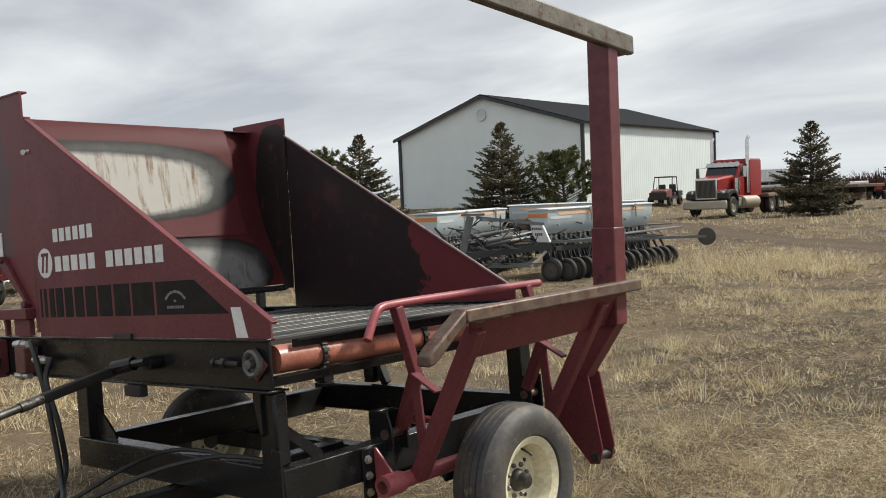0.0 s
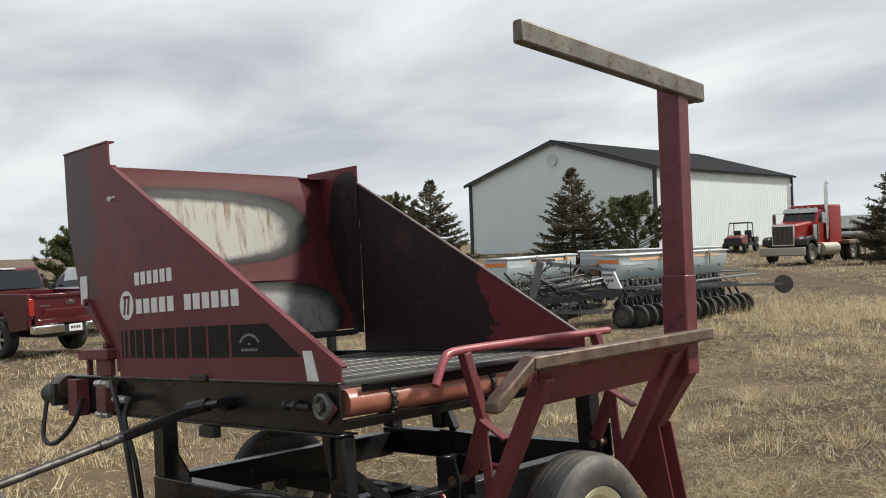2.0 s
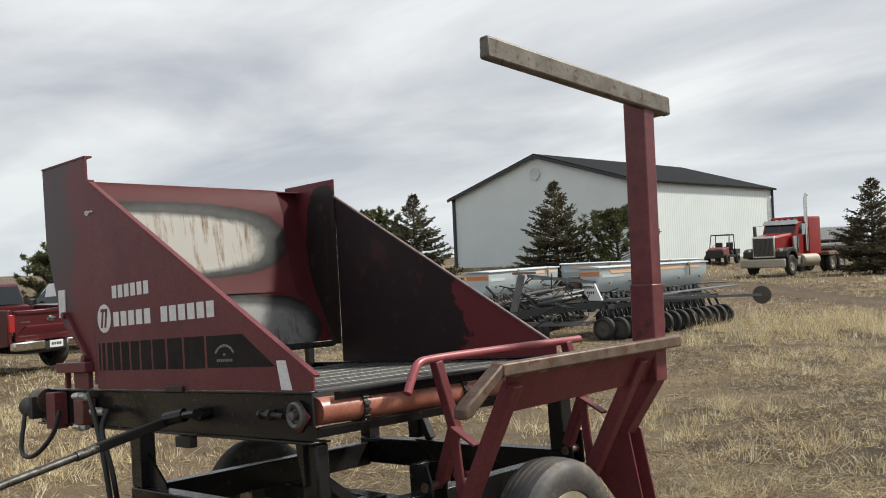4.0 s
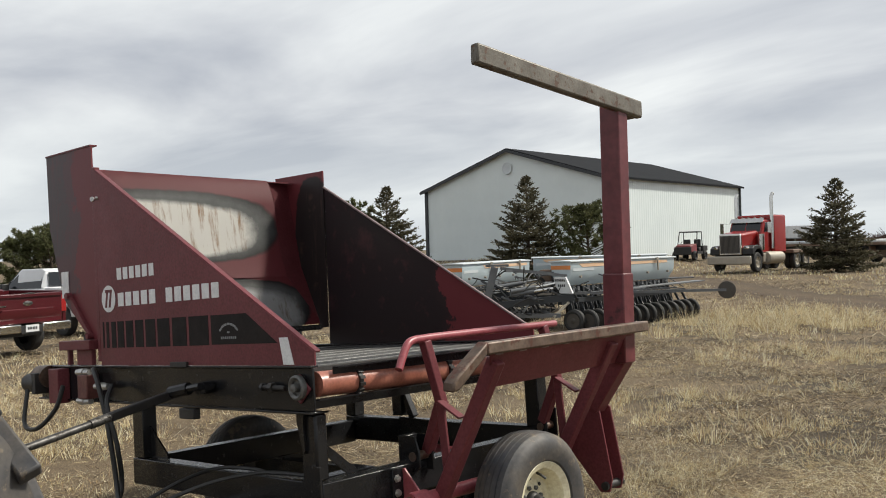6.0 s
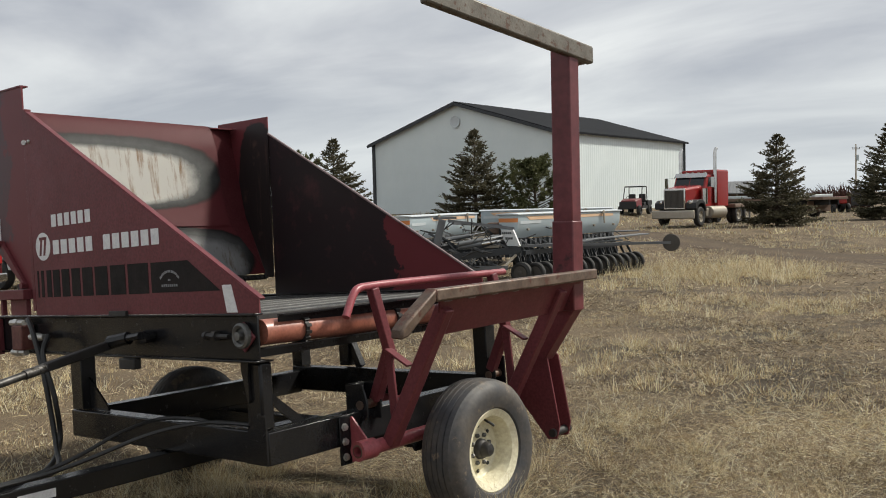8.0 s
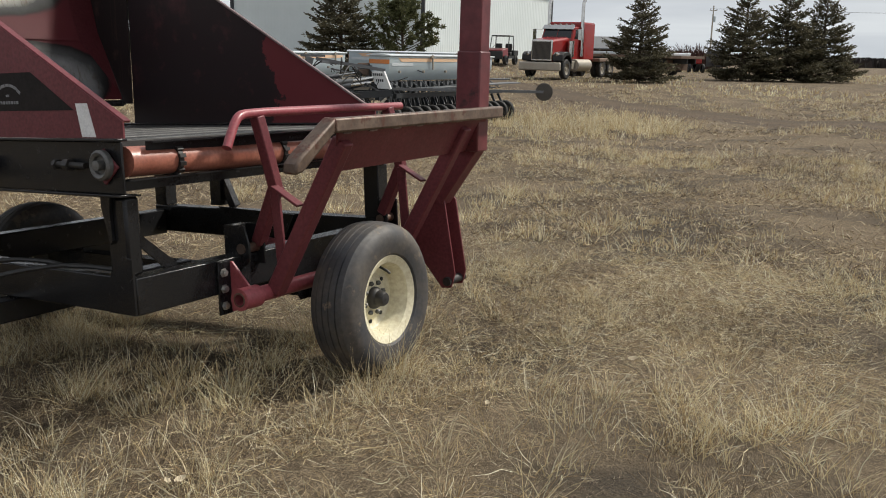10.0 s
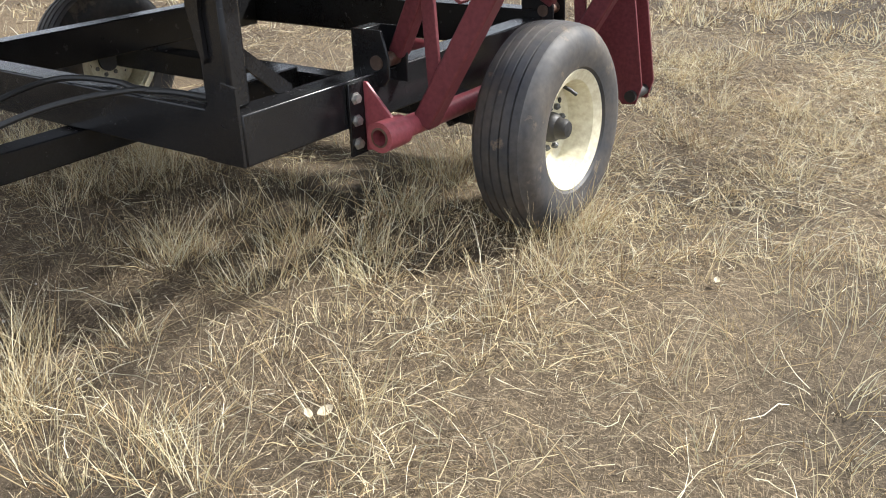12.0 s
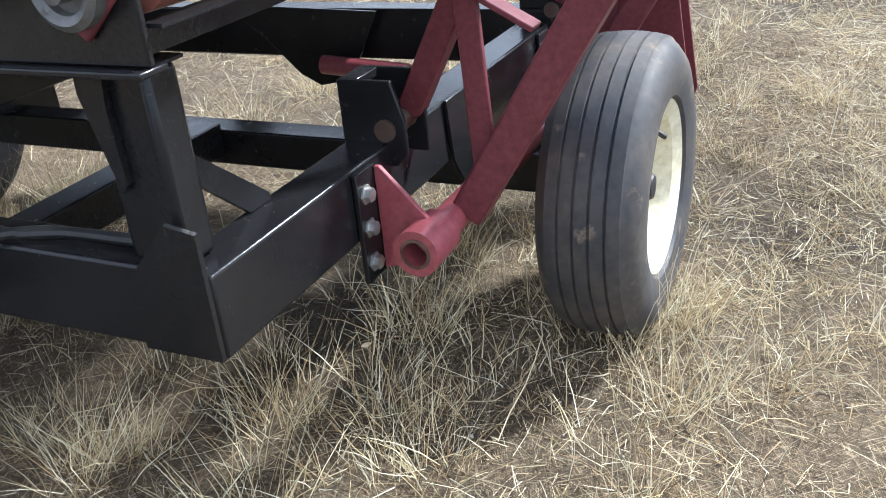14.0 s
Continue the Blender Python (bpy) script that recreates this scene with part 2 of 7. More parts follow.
def plain(name, col, rough=0.5, metal=0.0, alt=None, scale=2.0, trans=0.0):
    m, n, l, b = nodes_of(name)
    co = n.new("ShaderNodeTexCoord").outputs["Object"]
    a = alt or tuple(c * 0.72 for c in col)
    l.new(mixc(n, l, noise_tex(n, l, co, scale, 6, 0.65), a, tuple(min(1, c * 1.15) for c in col)), b.inputs["Base Color"])
    b.inputs["Roughness"].default_value, b.inputs["Metallic"].default_value = rough, metal
    return m


def blade_material(name, stops, trans=0.25):
    """Straw or needles, each piece of its own shade."""
    m, n, l, b = nodes_of(name)
    g = n.new("ShaderNodeNewGeometry")
    co = n.new("ShaderNodeTexCoord").outputs["Object"]
    c = ramp(n, l, g.outputs["Random Per Island"], stops)
    c = mixc(n, l, ramp(n, l, noise_tex(n, l, co, 0.7, 4), [(0.40, (0, 0, 0)), (0.7, (0.35, 0.35, 0.35))]), c, stops[0][1])
    l.new(c, b.inputs["Base Color"])
    b.inputs["Roughness"].default_value = 0.7
    b.inputs["Specular IOR Level"].default_value = 0.25
    tr = n.new("ShaderNodeBsdfTranslucent"); l.new(c, tr.inputs[0])
    mx = n.new("ShaderNodeMixShader"); mx.inputs[0].default_value = trans
    l.new(b.outputs[0], mx.inputs[1]); l.new(tr.outputs[0], mx.inputs[2])
    l.new(mx.outputs[0], n["Material Output"].inputs[0])
    return m


STRAW = blade_material("straw", [(0.0, (0.19, 0.130, 0.072)), (0.10, (0.40, 0.275, 0.145)), (0.28, (0.56, 0.435, 0.235)), (0.52, (0.74, 0.630, 0.385)), (0.78, (0.86, 0.785, 0.545)), (0.94, (0.93, 0.89, 0.70)), (1.0, (0.44, 0.45, 0.30))], 0.16)
LITTER = blade_material("dead_litter", [(0.0, (0.050, 0.034, 0.024)), (0.30, (0.13, 0.092, 0.058)), (0.55, (0.30, 0.220, 0.132)), (0.78, (0.56, 0.44, 0.27)), (0.92, (0.82, 0.71, 0.49)), (1.0, (0.90, 0.82, 0.62))], 0.12)
DULL_LITTER = blade_material("grey_thatch", [(0.0, (0.045, 0.034, 0.026)), (0.40, (0.115, 0.088, 0.064)), (0.75, (0.27, 0.212, 0.145)), (0.95, (0.55, 0.46, 0.32)), (1.0, (0.75, 0.66, 0.48))], 0.10)
GRAVEL = plain("pale_gravel", (0.60, 0.57, 0.52), 0.8, alt=(0.42, 0.39, 0.35), scale=60)
SOIL = plain("soil_crumb", (0.16, 0.12, 0.092), 0.95, alt=(0.10, 0.076, 0.06), scale=40)
NEEDLES = blade_material("spruce_needles", [(0.0, (0.046, 0.041, 0.024)), (0.5, (0.094, 0.087, 0.052)), (1.0, (0.175, 0.155, 0.098))], 0.22)
NEEDLES_PINE = blade_material("pine_needles", [(0.0, (0.045, 0.050, 0.022)), (0.5, (0.095, 0.105, 0.045)), (1.0, (0.17, 0.172, 0.078))], 0.22)
TWIGS = blade_material("red_brown_twigs", [(0.0, (0.05, 0.025, 0.02)), (1.0, (0.11, 0.055, 0.045))], 0.0)
BARK = plain("bark", (0.075, 0.055, 0.04), 0.9, scale=12)
SIDING = plain("white_ribbed_steel", (0.64, 0.69, 0.69), 0.42, alt=(0.57, 0.63, 0.63), scale=0.4)
TRIM = plain("dark_trim", (0.03, 0.034, 0.04), 0.5)
ROOFING = plain("dark_roof_steel", (0.016, 0.017, 0.020), 0.9, alt=(0.012, 0.013, 0.015), scale=0.5)
ROOFING.node_tree.nodes["Principled BSDF"].inputs["Specular IOR Level"].default_value = 0.08
TRUCK_RED = plain("truck_red", (0.25, 0.013, 0.012), 0.25, alt=(0.19, 0.012, 0.011), scale=1.0)
RUBY = plain("pickup_ruby", (0.066, 0.008, 0.011), 0.24, alt=(0.052, 0.007, 0.010), scale=1.0)
CHROME = plain("chrome", (0.62, 0.61, 0.58), 0.16, 1.0, scale=3)
DIRTY_STEEL = plain("road_dirty_aluminium", (0.40, 0.36, 0.30), 0.45, 0.4, scale=3)
GLASS_DARK = plain("dark_window_glass", (0.012, 0.015, 0.018), 0.06, scale=1)
DIRT = plain("mud_dusted_paint", (0.17, 0.115, 0.085), 0.8, scale=3)
BLACKISH = plain("black_plastic", (0.015, 0.015, 0.016), 0.55)
GREY_BOX = plain("grey_seed_box", (0.45, 0.52, 0.55), 0.42, alt=(0.36, 0.42, 0.45), scale=1.2)
PALE_LID = plain("pale_box_lid", (0.56, 0.60, 0.62), 0.4, scale=1.5)
STRIPE = plain("orange_stripe", (0.64, 0.36, 0.19), 0.5, alt=(0.62, 0.50, 0.38), scale=2.5)
DRILL_DARK = plain("dark_blue_grey_frame", (0.022, 0.026, 0.031), 0.5, scale=4)
LAMP_RED = plain("tail_lamp", (0.30, 0.02, 0.02), 0.2)
WHITE_PAINT = plain("white_car_paint", (0.68, 0.69, 0.70), 0.25, scale=1)
WOOD_GREY = plain("weathered_planks", (0.42, 0.38, 0.32), 0.8, scale=6)
SNOW = plain("old_snow", (0.80, 0.83, 0.88), 0.7, scale=1)
LOW_ROOF = plain("grey_ribbed_roof", (0.17, 0.175, 0.18), 0.6, alt=(0.11, 0.112, 0.115), scale=1)
UTV_RED = plain("dusty_red_plastic", (0.16, 0.016, 0.018), 0.4, alt=(0.10, 0.014, 0.015), scale=3)
HEDGE = plain("dark_scrub", (0.035, 0.027, 0.024), 0.95, scale=0.6)

# ---------------------------------------------------------------- building helpers
def smooth(a, b, v):
    k = min(1.0, max(0.0, (v - a) / (b - a)))
    return k * k * (3 - 2 * k)


def gz(x, y):
    """Height of the land."""
    s = -0.5 * x + 0.86 * y
    h = -0.15 * smooth(-2.3, -4.9, x) - 0.35 * smooth(-10, -32, x) * (1 - smooth(14, 30, y)) + 0.02 * smooth(-2.3, 0.5, x)
    h += 0.36 * smooth(25, 48, s) * (1 - smooth(120, 220, s))
    h += 0.85 * smooth(-25, -33, x) * smooth(32, 50, y) * (1 - smooth(120, 200, s))
    h -= 0.05 * math.exp(-((x + 4.94) ** 2 + (y - 3.95) ** 2) / 0.8)  # wheel hollow
    r = math.hypot(x, y)
    h += 9.0 * smooth(300, 2600, r)
    return h


def mesh_object(name, bm, mat, bevel=0.0, flat=False):
    me = bpy.data.meshes.new(name)
    bmesh.ops.recalc_face_normals(bm, faces=bm.faces)
    bm.to_mesh(me)
    bm.free()
    me.materials.append(mat)
    if not flat:
        for p in me.polygons:
            p.use_smooth = True
        me.set_sharp_from_angle(angle=radians(35))
    ob = new(name, me)
    if bevel:
        md = ob.modifiers.new("bevel", 'BEVEL')
        md.width, md.segments, md.limit_method, md.angle_limit = bevel, 2, 'ANGLE', radians(40)
        md.use_clamp_overlap = True
    return ob


def part(name, bm, mat, parent, label="", bevel=0.0, flat=False):
    ob = mesh_object(name, bm, mat, bevel, flat)
    ob.parent = parent
    return tagged(ob, label)


def thing(name, label, category, m=None, group="", kind=""):
    ob = new(name)
    ob.empty_display_size = 0.2
    if m is not None:
        ob.matrix_world = m
    return tagged(ob, label, category, group, kind)


def box(bm, lo, hi, m=None):
    vs = [bm.verts.new((x, y, z)) for x in (lo[0], hi[0]) for y in (lo[1], hi[1]) for z in (lo[2], hi[2])]
    if m is not None:
        for v in vs:
            v.co = m @ v.co
    for f in ((0, 1, 3, 2), (4, 6, 7, 5), (0, 4, 5, 1), (2, 3, 7, 6), (0, 2, 6, 4), (1, 5, 7, 3)):
        bm.faces.new([vs[i] for i in f])
    return bm


def frame_of(p0, p1, up=(0, 0, 1)):
    p0, p1, up = Vector(p0), Vector(p1), Vector(up)
    d = (p1 - p0).normalized()
    if abs(d.dot(up.normalized())) > 0.98:
        up = Vector((1, 0, 0))
    s = d.cross(up).normalized()
    u = s.cross(d).normalized()
    return p0, p1, d, s, u


def beam(bm, p0, p1, w, h, up=(0, 0, 1)):
    """A square bar from p0 to p1, w wide and h high."""
    p0, p1, d, s, u = frame_of(p0, p1, up)
    rings = []
    for p in (p0, p1):
        rings.append([bm.verts.new(p + s * (a * w / 2) + u * (b * h / 2)) for a, b in ((-1, -1), (1, -1), (1, 1), (-1, 1))])
    for i in range(4):
        bm.faces.new((rings[0][i], rings[0][(i + 1) % 4], rings[1][(i + 1) % 4], rings[1][i]))
    bm.faces.new(rings[0][::-1])
    bm.faces.new(rings[1])
    return bm


def loft(bm, rings, caps=True):
    made = [[bm.verts.new(v) for v in r] for r in rings]
    k = len(made[0])
    for a, b in zip(made, made[1:]):
        for i in range(k):
            bm.faces.new((a[i], a[(i + 1) % k], b[(i + 1) % k], b[i]))
    if caps:
        bm.faces.new(made[0][::-1])
        bm.faces.new(made[-1])
    return bm


def pipe(bm, pts, r, seg=12, caps=True):
    """A round bar or hose through the points."""
    pts = [Vector(p) for p in pts]
    rings, u = [], None
    for i, p in enumerate(pts):
        d = (pts[min(i + 1, len(pts) - 1)] - pts[max(i - 1, 0)]).normalized()
        if u is None:
            u = d.cross(Vector((0, 0, 1)) if abs(d.z) < 0.9 else Vector((1, 0, 0))).normalized()
        u = (u - d * u.dot(d)).normalized()
        v = d.cross(u)
        rr = r[i] if isinstance(r, (list, tuple)) else r
        rings.append([p + (u * math.cos(2 * math.pi * k / seg) + v * math.sin(2 * math.pi * k / seg)) * rr for k in range(seg)])
    return loft(bm, rings, caps)


def curve_pts(pts, n=8):
    """Points along a smooth curve through pts."""
    pts = [Vector(p) for p in pts]
    q = [pts[0] * 2 - pts[1]] + pts + [pts[-1] * 2 - pts[-2]]
    out = []
    for i in range(1, len(q) - 2):
        for k in range(n):
            t = k / n
            a, b, c, d = q[i - 1], q[i], q[i + 1], q[i + 2]
            out.append(0.5 * (2 * b + (c - a) * t + (2 * a - 5 * b + 4 * c - d) * t * t + (3 * b - a - 3 * c + d) * t ** 3))
    return out + [pts[-1]]


def plate(bm, pts, thick):
    """A flat plate of outline pts, thickened by the vector thick."""
    t = Vector(thick)
    a = [bm.verts.new(Vector(p)) for p in pts]
    b = [bm.verts.new(Vector(p) + t) for p in pts]
    bm.faces.new(a[::-1])
    bm.faces.new(b)
    for i in range(len(a)):
        j = (i + 1) % len(a)
        bm.faces.new((a[i], a[j], b[j], b[i]))
    return bm


def turned(bm, prof, seg, m, caps=True):
    """A lathe shape round the local x axis: prof holds (x, radius)."""
    rings = []
    for x, r in prof:
        rings.append([m @ Vector((x, r * math.cos(2 * math.pi * k / seg), r * math.sin(2 * math.pi * k / seg))) for k in range(seg)])
    made = [[bm.verts.new(v) for v in r] for r in rings]
    for a, b in zip(made, made[1:]):
        for i in range(seg):
            bm.faces.new((a[i], a[(i + 1) % seg], b[(i + 1) % seg], b[i]))
    if caps and prof[0][1] > 0.001:
        bm.faces.new(made[0][::-1])
    if caps and prof[-1][1] > 0.001:
        bm.faces.new(made[-1])
    return bm


def BM():
    return bmesh.new()


def array_mesh(name, verts, faces_flat, per, mat):
    """A mesh from numpy arrays; every face has per corners."""
    me = bpy.data.meshes.new(name)
    nf = len(faces_flat) // per
    me.vertices.add(len(verts))
    me.vertices.foreach_set("co", np.ascontiguousarray(verts, dtype=np.float32).ravel())
    me.loops.add(len(faces_flat))
    me.loops.foreach_set("vertex_index", np.ascontiguousarray(faces_flat, dtype=np.int32))
    me.polygons.add(nf)
    me.polygons.foreach_set("loop_start", np.arange(0, nf * per, per, dtype=np.int32))
    me.polygons.foreach_set("loop_total", np.full(nf, per, dtype=np.int32))
    me.update()
    me.validate()
    me.materials.append(mat)
    return me


def lettering(name, text, size, m, mat, parent=None, depth=0.001, shear=0.0, width=None, bold=0.0):
    """Flat raised letters as a mesh; m places their lower left corner, x along the line, y up."""
    cu = bpy.data.curves.new(name, 'FONT')
    cu.body, cu.size, cu.extrude, cu.shear, cu.offset = text, size, depth, shear, bold
    tmp = new(name, cu)
    bpy.context.view_layer.update()
    me = bpy.data.meshes.new_from_object(tmp)
    bpy.data.objects.remove(tmp)
    xs = [v.co.x for v in me.vertices]
    if width:
        k = width / (max(xs) - min(xs))
        for v in me.vertices:
            v.co.x = (v.co.x - min(xs)) * k
    me.materials.clear()
    me.materials.append(mat)
    ob = new(name, me)
    ob.parent = parent
    ob.matrix_basis = m
    return ob


# ---------------------------------------------------------------- the bale slicer on its trailer
MM = Matrix.Translation((-2.78, 2.84, 0)) @ pose(0, 0, 0, 0, -3.7, 0) @ pose(0, 0, 0, -1.0, 0, 0)
MI = MM.inverted()


def wl(x, y, z):
    return MI @ Vector((x, y, z))


slicer = thing("bale_slicer", "maroon and black wheeled bale slicer with raised loading arm", "farm implement", MM)

# frame
bm = BM(); box(bm, (-1.768, 0, 0.457), (-0.062, 0.1, 0.612)); part("front_beam", bm, BLACK, slicer, bevel=0.006)
for x0 in (-0.06, -1.77):
    bm = BM(); box(bm, (x0 + 0.002, 0.0 if x0 > -1 else 0.102, 0.457), (x0 + 0.102, 1.7, 0.612)); part("side_rail", bm, BLACK, slicer, bevel=0.006)
bm = BM(); box(bm, (-1.77, 1.702, 0.47), (0.042, 1.80, 0.640)); part("rear_beam", bm, BLACK, slicer, bevel=0.006)
bm = BM(); box(bm, (-2.02, 1.05, 0.325), (0.24, 1.15, 0.432)); part("axle", bm, BLACK, slicer, bevel=0.005)
bm = BM(); box(bm, (-1.72, 1.07, 0.345), (-1.70, 1.315, 0.457)); part("axle_bracket", bm, BLACK, slicer, bevel=0.002)
for x0 in (0.042,):
    bm = BM(); plate(bm, [(x0, 0.88, 0.615), (x0, 1.28, 0.615), (x0, 1.28, 0.46), (x0, 1.17, 0.325), (x0, 0.99, 0.325), (x0, 0.90, 0.46)], (0.010, 0, 0)); part("axle_bracket", bm, BLACK, slicer, bevel=0.002)
bm = BM(); plate(bm, [(-1.16, 1.66, 0.66), (-0.55, 1.66, 0.64), (-0.62, 1.66, 0.50), (-0.70, 1.66, 0.40), (-0.80, 1.66, 0.38), (-0.88, 1.66, 0.42), (-1.0, 1.66, 0.54)], (0, 0.012, 0)); part("cylinder_mount", bm, BLACK, slicer, bevel=0.002)
bm = BM(); pipe(bm, [(-0.74, 1.60, 0.475), (-0.42, 1.60, 0.455)], 0.032, 16); cyl = part("lift_cylinder", bm, RED_SUNLIT_FADED, slicer, "red hydraulic lift cylinder")
bm = BM(); pipe(bm, [(-0.42, 1.60, 0.455), (0.10, 1.60, 0.42)], 0.018, 12); part("cylinder_rod", bm, STEEL, cyl)
bm = BM(); box(bm, (-0.122, 0.012, 0.614), (-0.006, 0.086, 0.934)); post = part("post", bm, BLACK, slicer, bevel=0.012)
bm = BM(); box(bm, (-0.124, 0.006, 0.935), (0.004, 0.092, 0.942)); part("cap_plate", bm, BLACK, post, bevel=0.002)
for x0, y0, x1, top in ((-1.765, 0.005, -1.645, 0.940), (-0.065, 1.70, 0.035, 0.94), (-1.765, 1.70, -1.665, 0.94)):
    bm = BM(); box(bm, (x0, y0 + 0.002, 0.614 if y0 < 1 else 0.642), (x1, y0 + 0.095, top)); part("post", bm, BLACK, slicer, bevel=0.005)
# corner gussets
bm = BM(); plate(bm, [(-0.05, 0.086, 0.79), (-0.05, 0.086, 0.735), (-0.05, 0.225, 0.614), (-0.05, 0.29, 0.614), (-0.05, 0.285, 0.630)], (0.012, 0, 0)); part("gusset", bm, BLACK, slicer)
bm = BM(); plate(bm, [(0.04, -0.012, 0.46), (0.04, -0.012, 0.69), (-0.02, -0.012, 0.70), (-0.118, -0.012, 0.59), (-0.118, -0.012, 0.46)], (0, 0.010, 0)); part("gusset", bm, BLACK, slicer)
bm = BM(); plate(bm, [(-1.643, 0.05, 0.80), (-1.643, 0.05, 0.614), (-1.44, 0.05, 0.614), (-1.455, 0.05, 0.645)], (0, 0.012, 0)); part("gusset", bm, BLACK, slicer)
bm = BM(); plate(bm, [(-0.126, 0.010, 0.972), (-0.130, 0.010, 0.90), (-0.090, 0.010, 0.742), (-0.076, 0.010, 0.760), (-0.080, 0.010, 0.88), (-0.068, 0.010, 0.965)], (0, -0.014, 0)); part("gusset", bm, BLACK, slicer)
bm = BM(); beam(bm, (-1.1, 1.75, 0.65), (-1.25, 1.75, 0.95), 0.05, 0.05); beam(bm, (-1.22, 1.75, 0.66), (-1.22, 1.75, 0.95), 0.09, 0.09); part("brace", bm, BLACK, slicer, bevel=0.003)
# drawbar
bm = BM(); beam(bm, (-0.812, 1.046, 0.408), (-0.820, -2.3, 0.385), 0.105, 0.10); part("drawbar", bm, BLACK, slicer, bevel=0.006)
bm = BM(); box(bm, (-0.766, -0.80, 0.375), (-0.761, -0.62, 0.415)); part("sticker", bm, WHITE, slicer, "worn white safety sticker")

# wheels
def add_wheel(cx, cy, cz, out):
    m = Matrix.Translation((cx, cy, cz)) @ pose(0, 0, 0, 0, 0, 0 if out > 0 else 180)
    w, R = 0.120, 0.372
    prof = [(-0.092, 0.208), (-w + 0.008, 0.224), (-w - 0.002, 0.262), (-w - 0.004, 0.295), (-w + 0.004, 0.325), (-w + 0.022, 0.348)]
    ribs = 5
    crown = lambda q: R - 0.018 * (q / w) ** 2
    for i in range(ribs):
        a = -w + 0.032 + i * (2 * w - 0.064) / ribs
        b = a + (2 * w - 0.064) / ribs
        prof += [(a + 0.0010, crown(a) - 0.007), (a + 0.0040, crown(a)), (b - 0.0040, crown(b)), (b - 0.0010, crown(b) - 0.007)]
    prof += [(w - 0.022, 0.348), (w - 0.004, 0.325), (w + 0.004, 0.295), (w + 0.002, 0.262), (w - 0.008, 0.224), (0.092, 0.208)]
    bm = BM(); turned(bm, prof, 72, m, caps=False)
    wheel = part("wheel", bm, RUBBER, slicer, "worn ribbed rubber tyre")
    bm = BM()
    turned(bm, [(-0.102, 0.186), (-0.102, 0.216), (-0.088, 0.216), (-0.082, 0.180), (-0.03, 0.170), (0.03, 0.170), (0.082, 0.180), (0.088, 0.216), (0.100, 0.218), (0.104, 0.212),
                (0.100, 0.204), (0.086, 0.178), (0.045, 0.160), (-0.005, 0.154), (-0.012, 0.146), (-0.016, 0.120), (0.004, 0.092), (0.006, 0.05)], 56, m, caps=False)
    part("rim", bm, CREAM, wheel, "cream painted steel rim")
    bm = BM(); turned(bm, [(-0.01, 0.056), (0.022, 0.053), (0.034, 0.046), (0.040, 0.040), (0.066, 0.036), (0.078, 0.028), (0.082, 0.0)], 24, m); part("hub", bm, BLACK_DULL, wheel, "black hub cap")
    for k in range(8):
        a = k * math.pi / 4 + 0.3
        bm = BM(); turned(bm, [(0.000, 0.012), (0.018, 0.012), (0.022, 0.007), (0.028, 0.0)], 6, m @ Matrix.Translation((0, 0.076 * math.cos(a), 0.076 * math.sin(a)))); part("wheel_nut", bm, DULL_STEEL, wheel)
    for k in range(8):
        a = k * math.pi / 4 + 0.69
        bm = BM(); turned(bm, [(-0.011, 0.0105), (-0.006, 0.0105), (-0.005, 0.0)], 10, m @ Matrix.Translation((0, 0.118 * math.cos(a), 0.118 * math.sin(a)))); part("vent_hole", bm, BLACKISH, wheel)
    bm = BM(); pipe(bm, [m @ Vector((0.05, 0.0, 0.155)), m @ Vector((0.085, 0.0, 0.142)), m @ Vector((0.100, 0.012, 0.126))], 0.007, 8); part("valve", bm, HOSE, wheel)


add_wheel(0.415, 1.09, 0.352, 1)
add_wheel(-2.16, 1.10, 0.335, -1)


# deck
for y0 in (-0.035, 1.745):
    bm = BM()
    box(bm, (-2.95, y0, 0.955), (0.055, y0 + 0.012, 1.160))
    s = 1 if y0 < 1 else -1
    ya, yb = sorted((y0 + 0.006 - s * 0.03, y0 + 0.006 + s * 0.03))
    db = part("deck_beam", bm, BLACK, slicer, bevel=0.003)
    for za in (0.943, 1.161):
        bm = BM(); box(bm, (-2.95, ya, za), (0.055, yb, za + 0.011)); part("beam_flange", bm, BLACK, db, bevel=0.003)
bm = BM(); box(bm, (-2.9, 0.0, 1.10), (-0.10, 1.74, 1.125)); part("deck_floor", bm, BLACK_DULL, slicer)
for i in range(24):
    x = -0.07 - i * 0.078
    # every third slat is paler: highlights along the bars put into their colour
    bm = BM(); box(bm, (x - 0.020, 0.0, 1.127), (x + 0.020, 1.735, 1.160)); part("slat", bm, DULL_STEEL if i % 3 == 1 else SLAT, slicer, bevel=0.004)
for z, x in ((1.005, 0.028), (1.150, 0.05)):
    bm = BM(); ya = -0.015 if z < 1.1 else 0.09; box(bm, (x, ya, z), (x + 0.045, 1.73, z + 0.006)); box(bm, (x, ya, z - 0.04), (x + 0.005, 1.73, z - 0.001)); part("edge_strip", bm, BLACK, slicer)
bm = BM(); pipe(bm, [(0.012, 0.01, 1.078), (0.012, 1.74, 1.045)], 0.061, 32); roller = part("roller", bm, ORANGE, slicer, "orange-red conveyor roller")
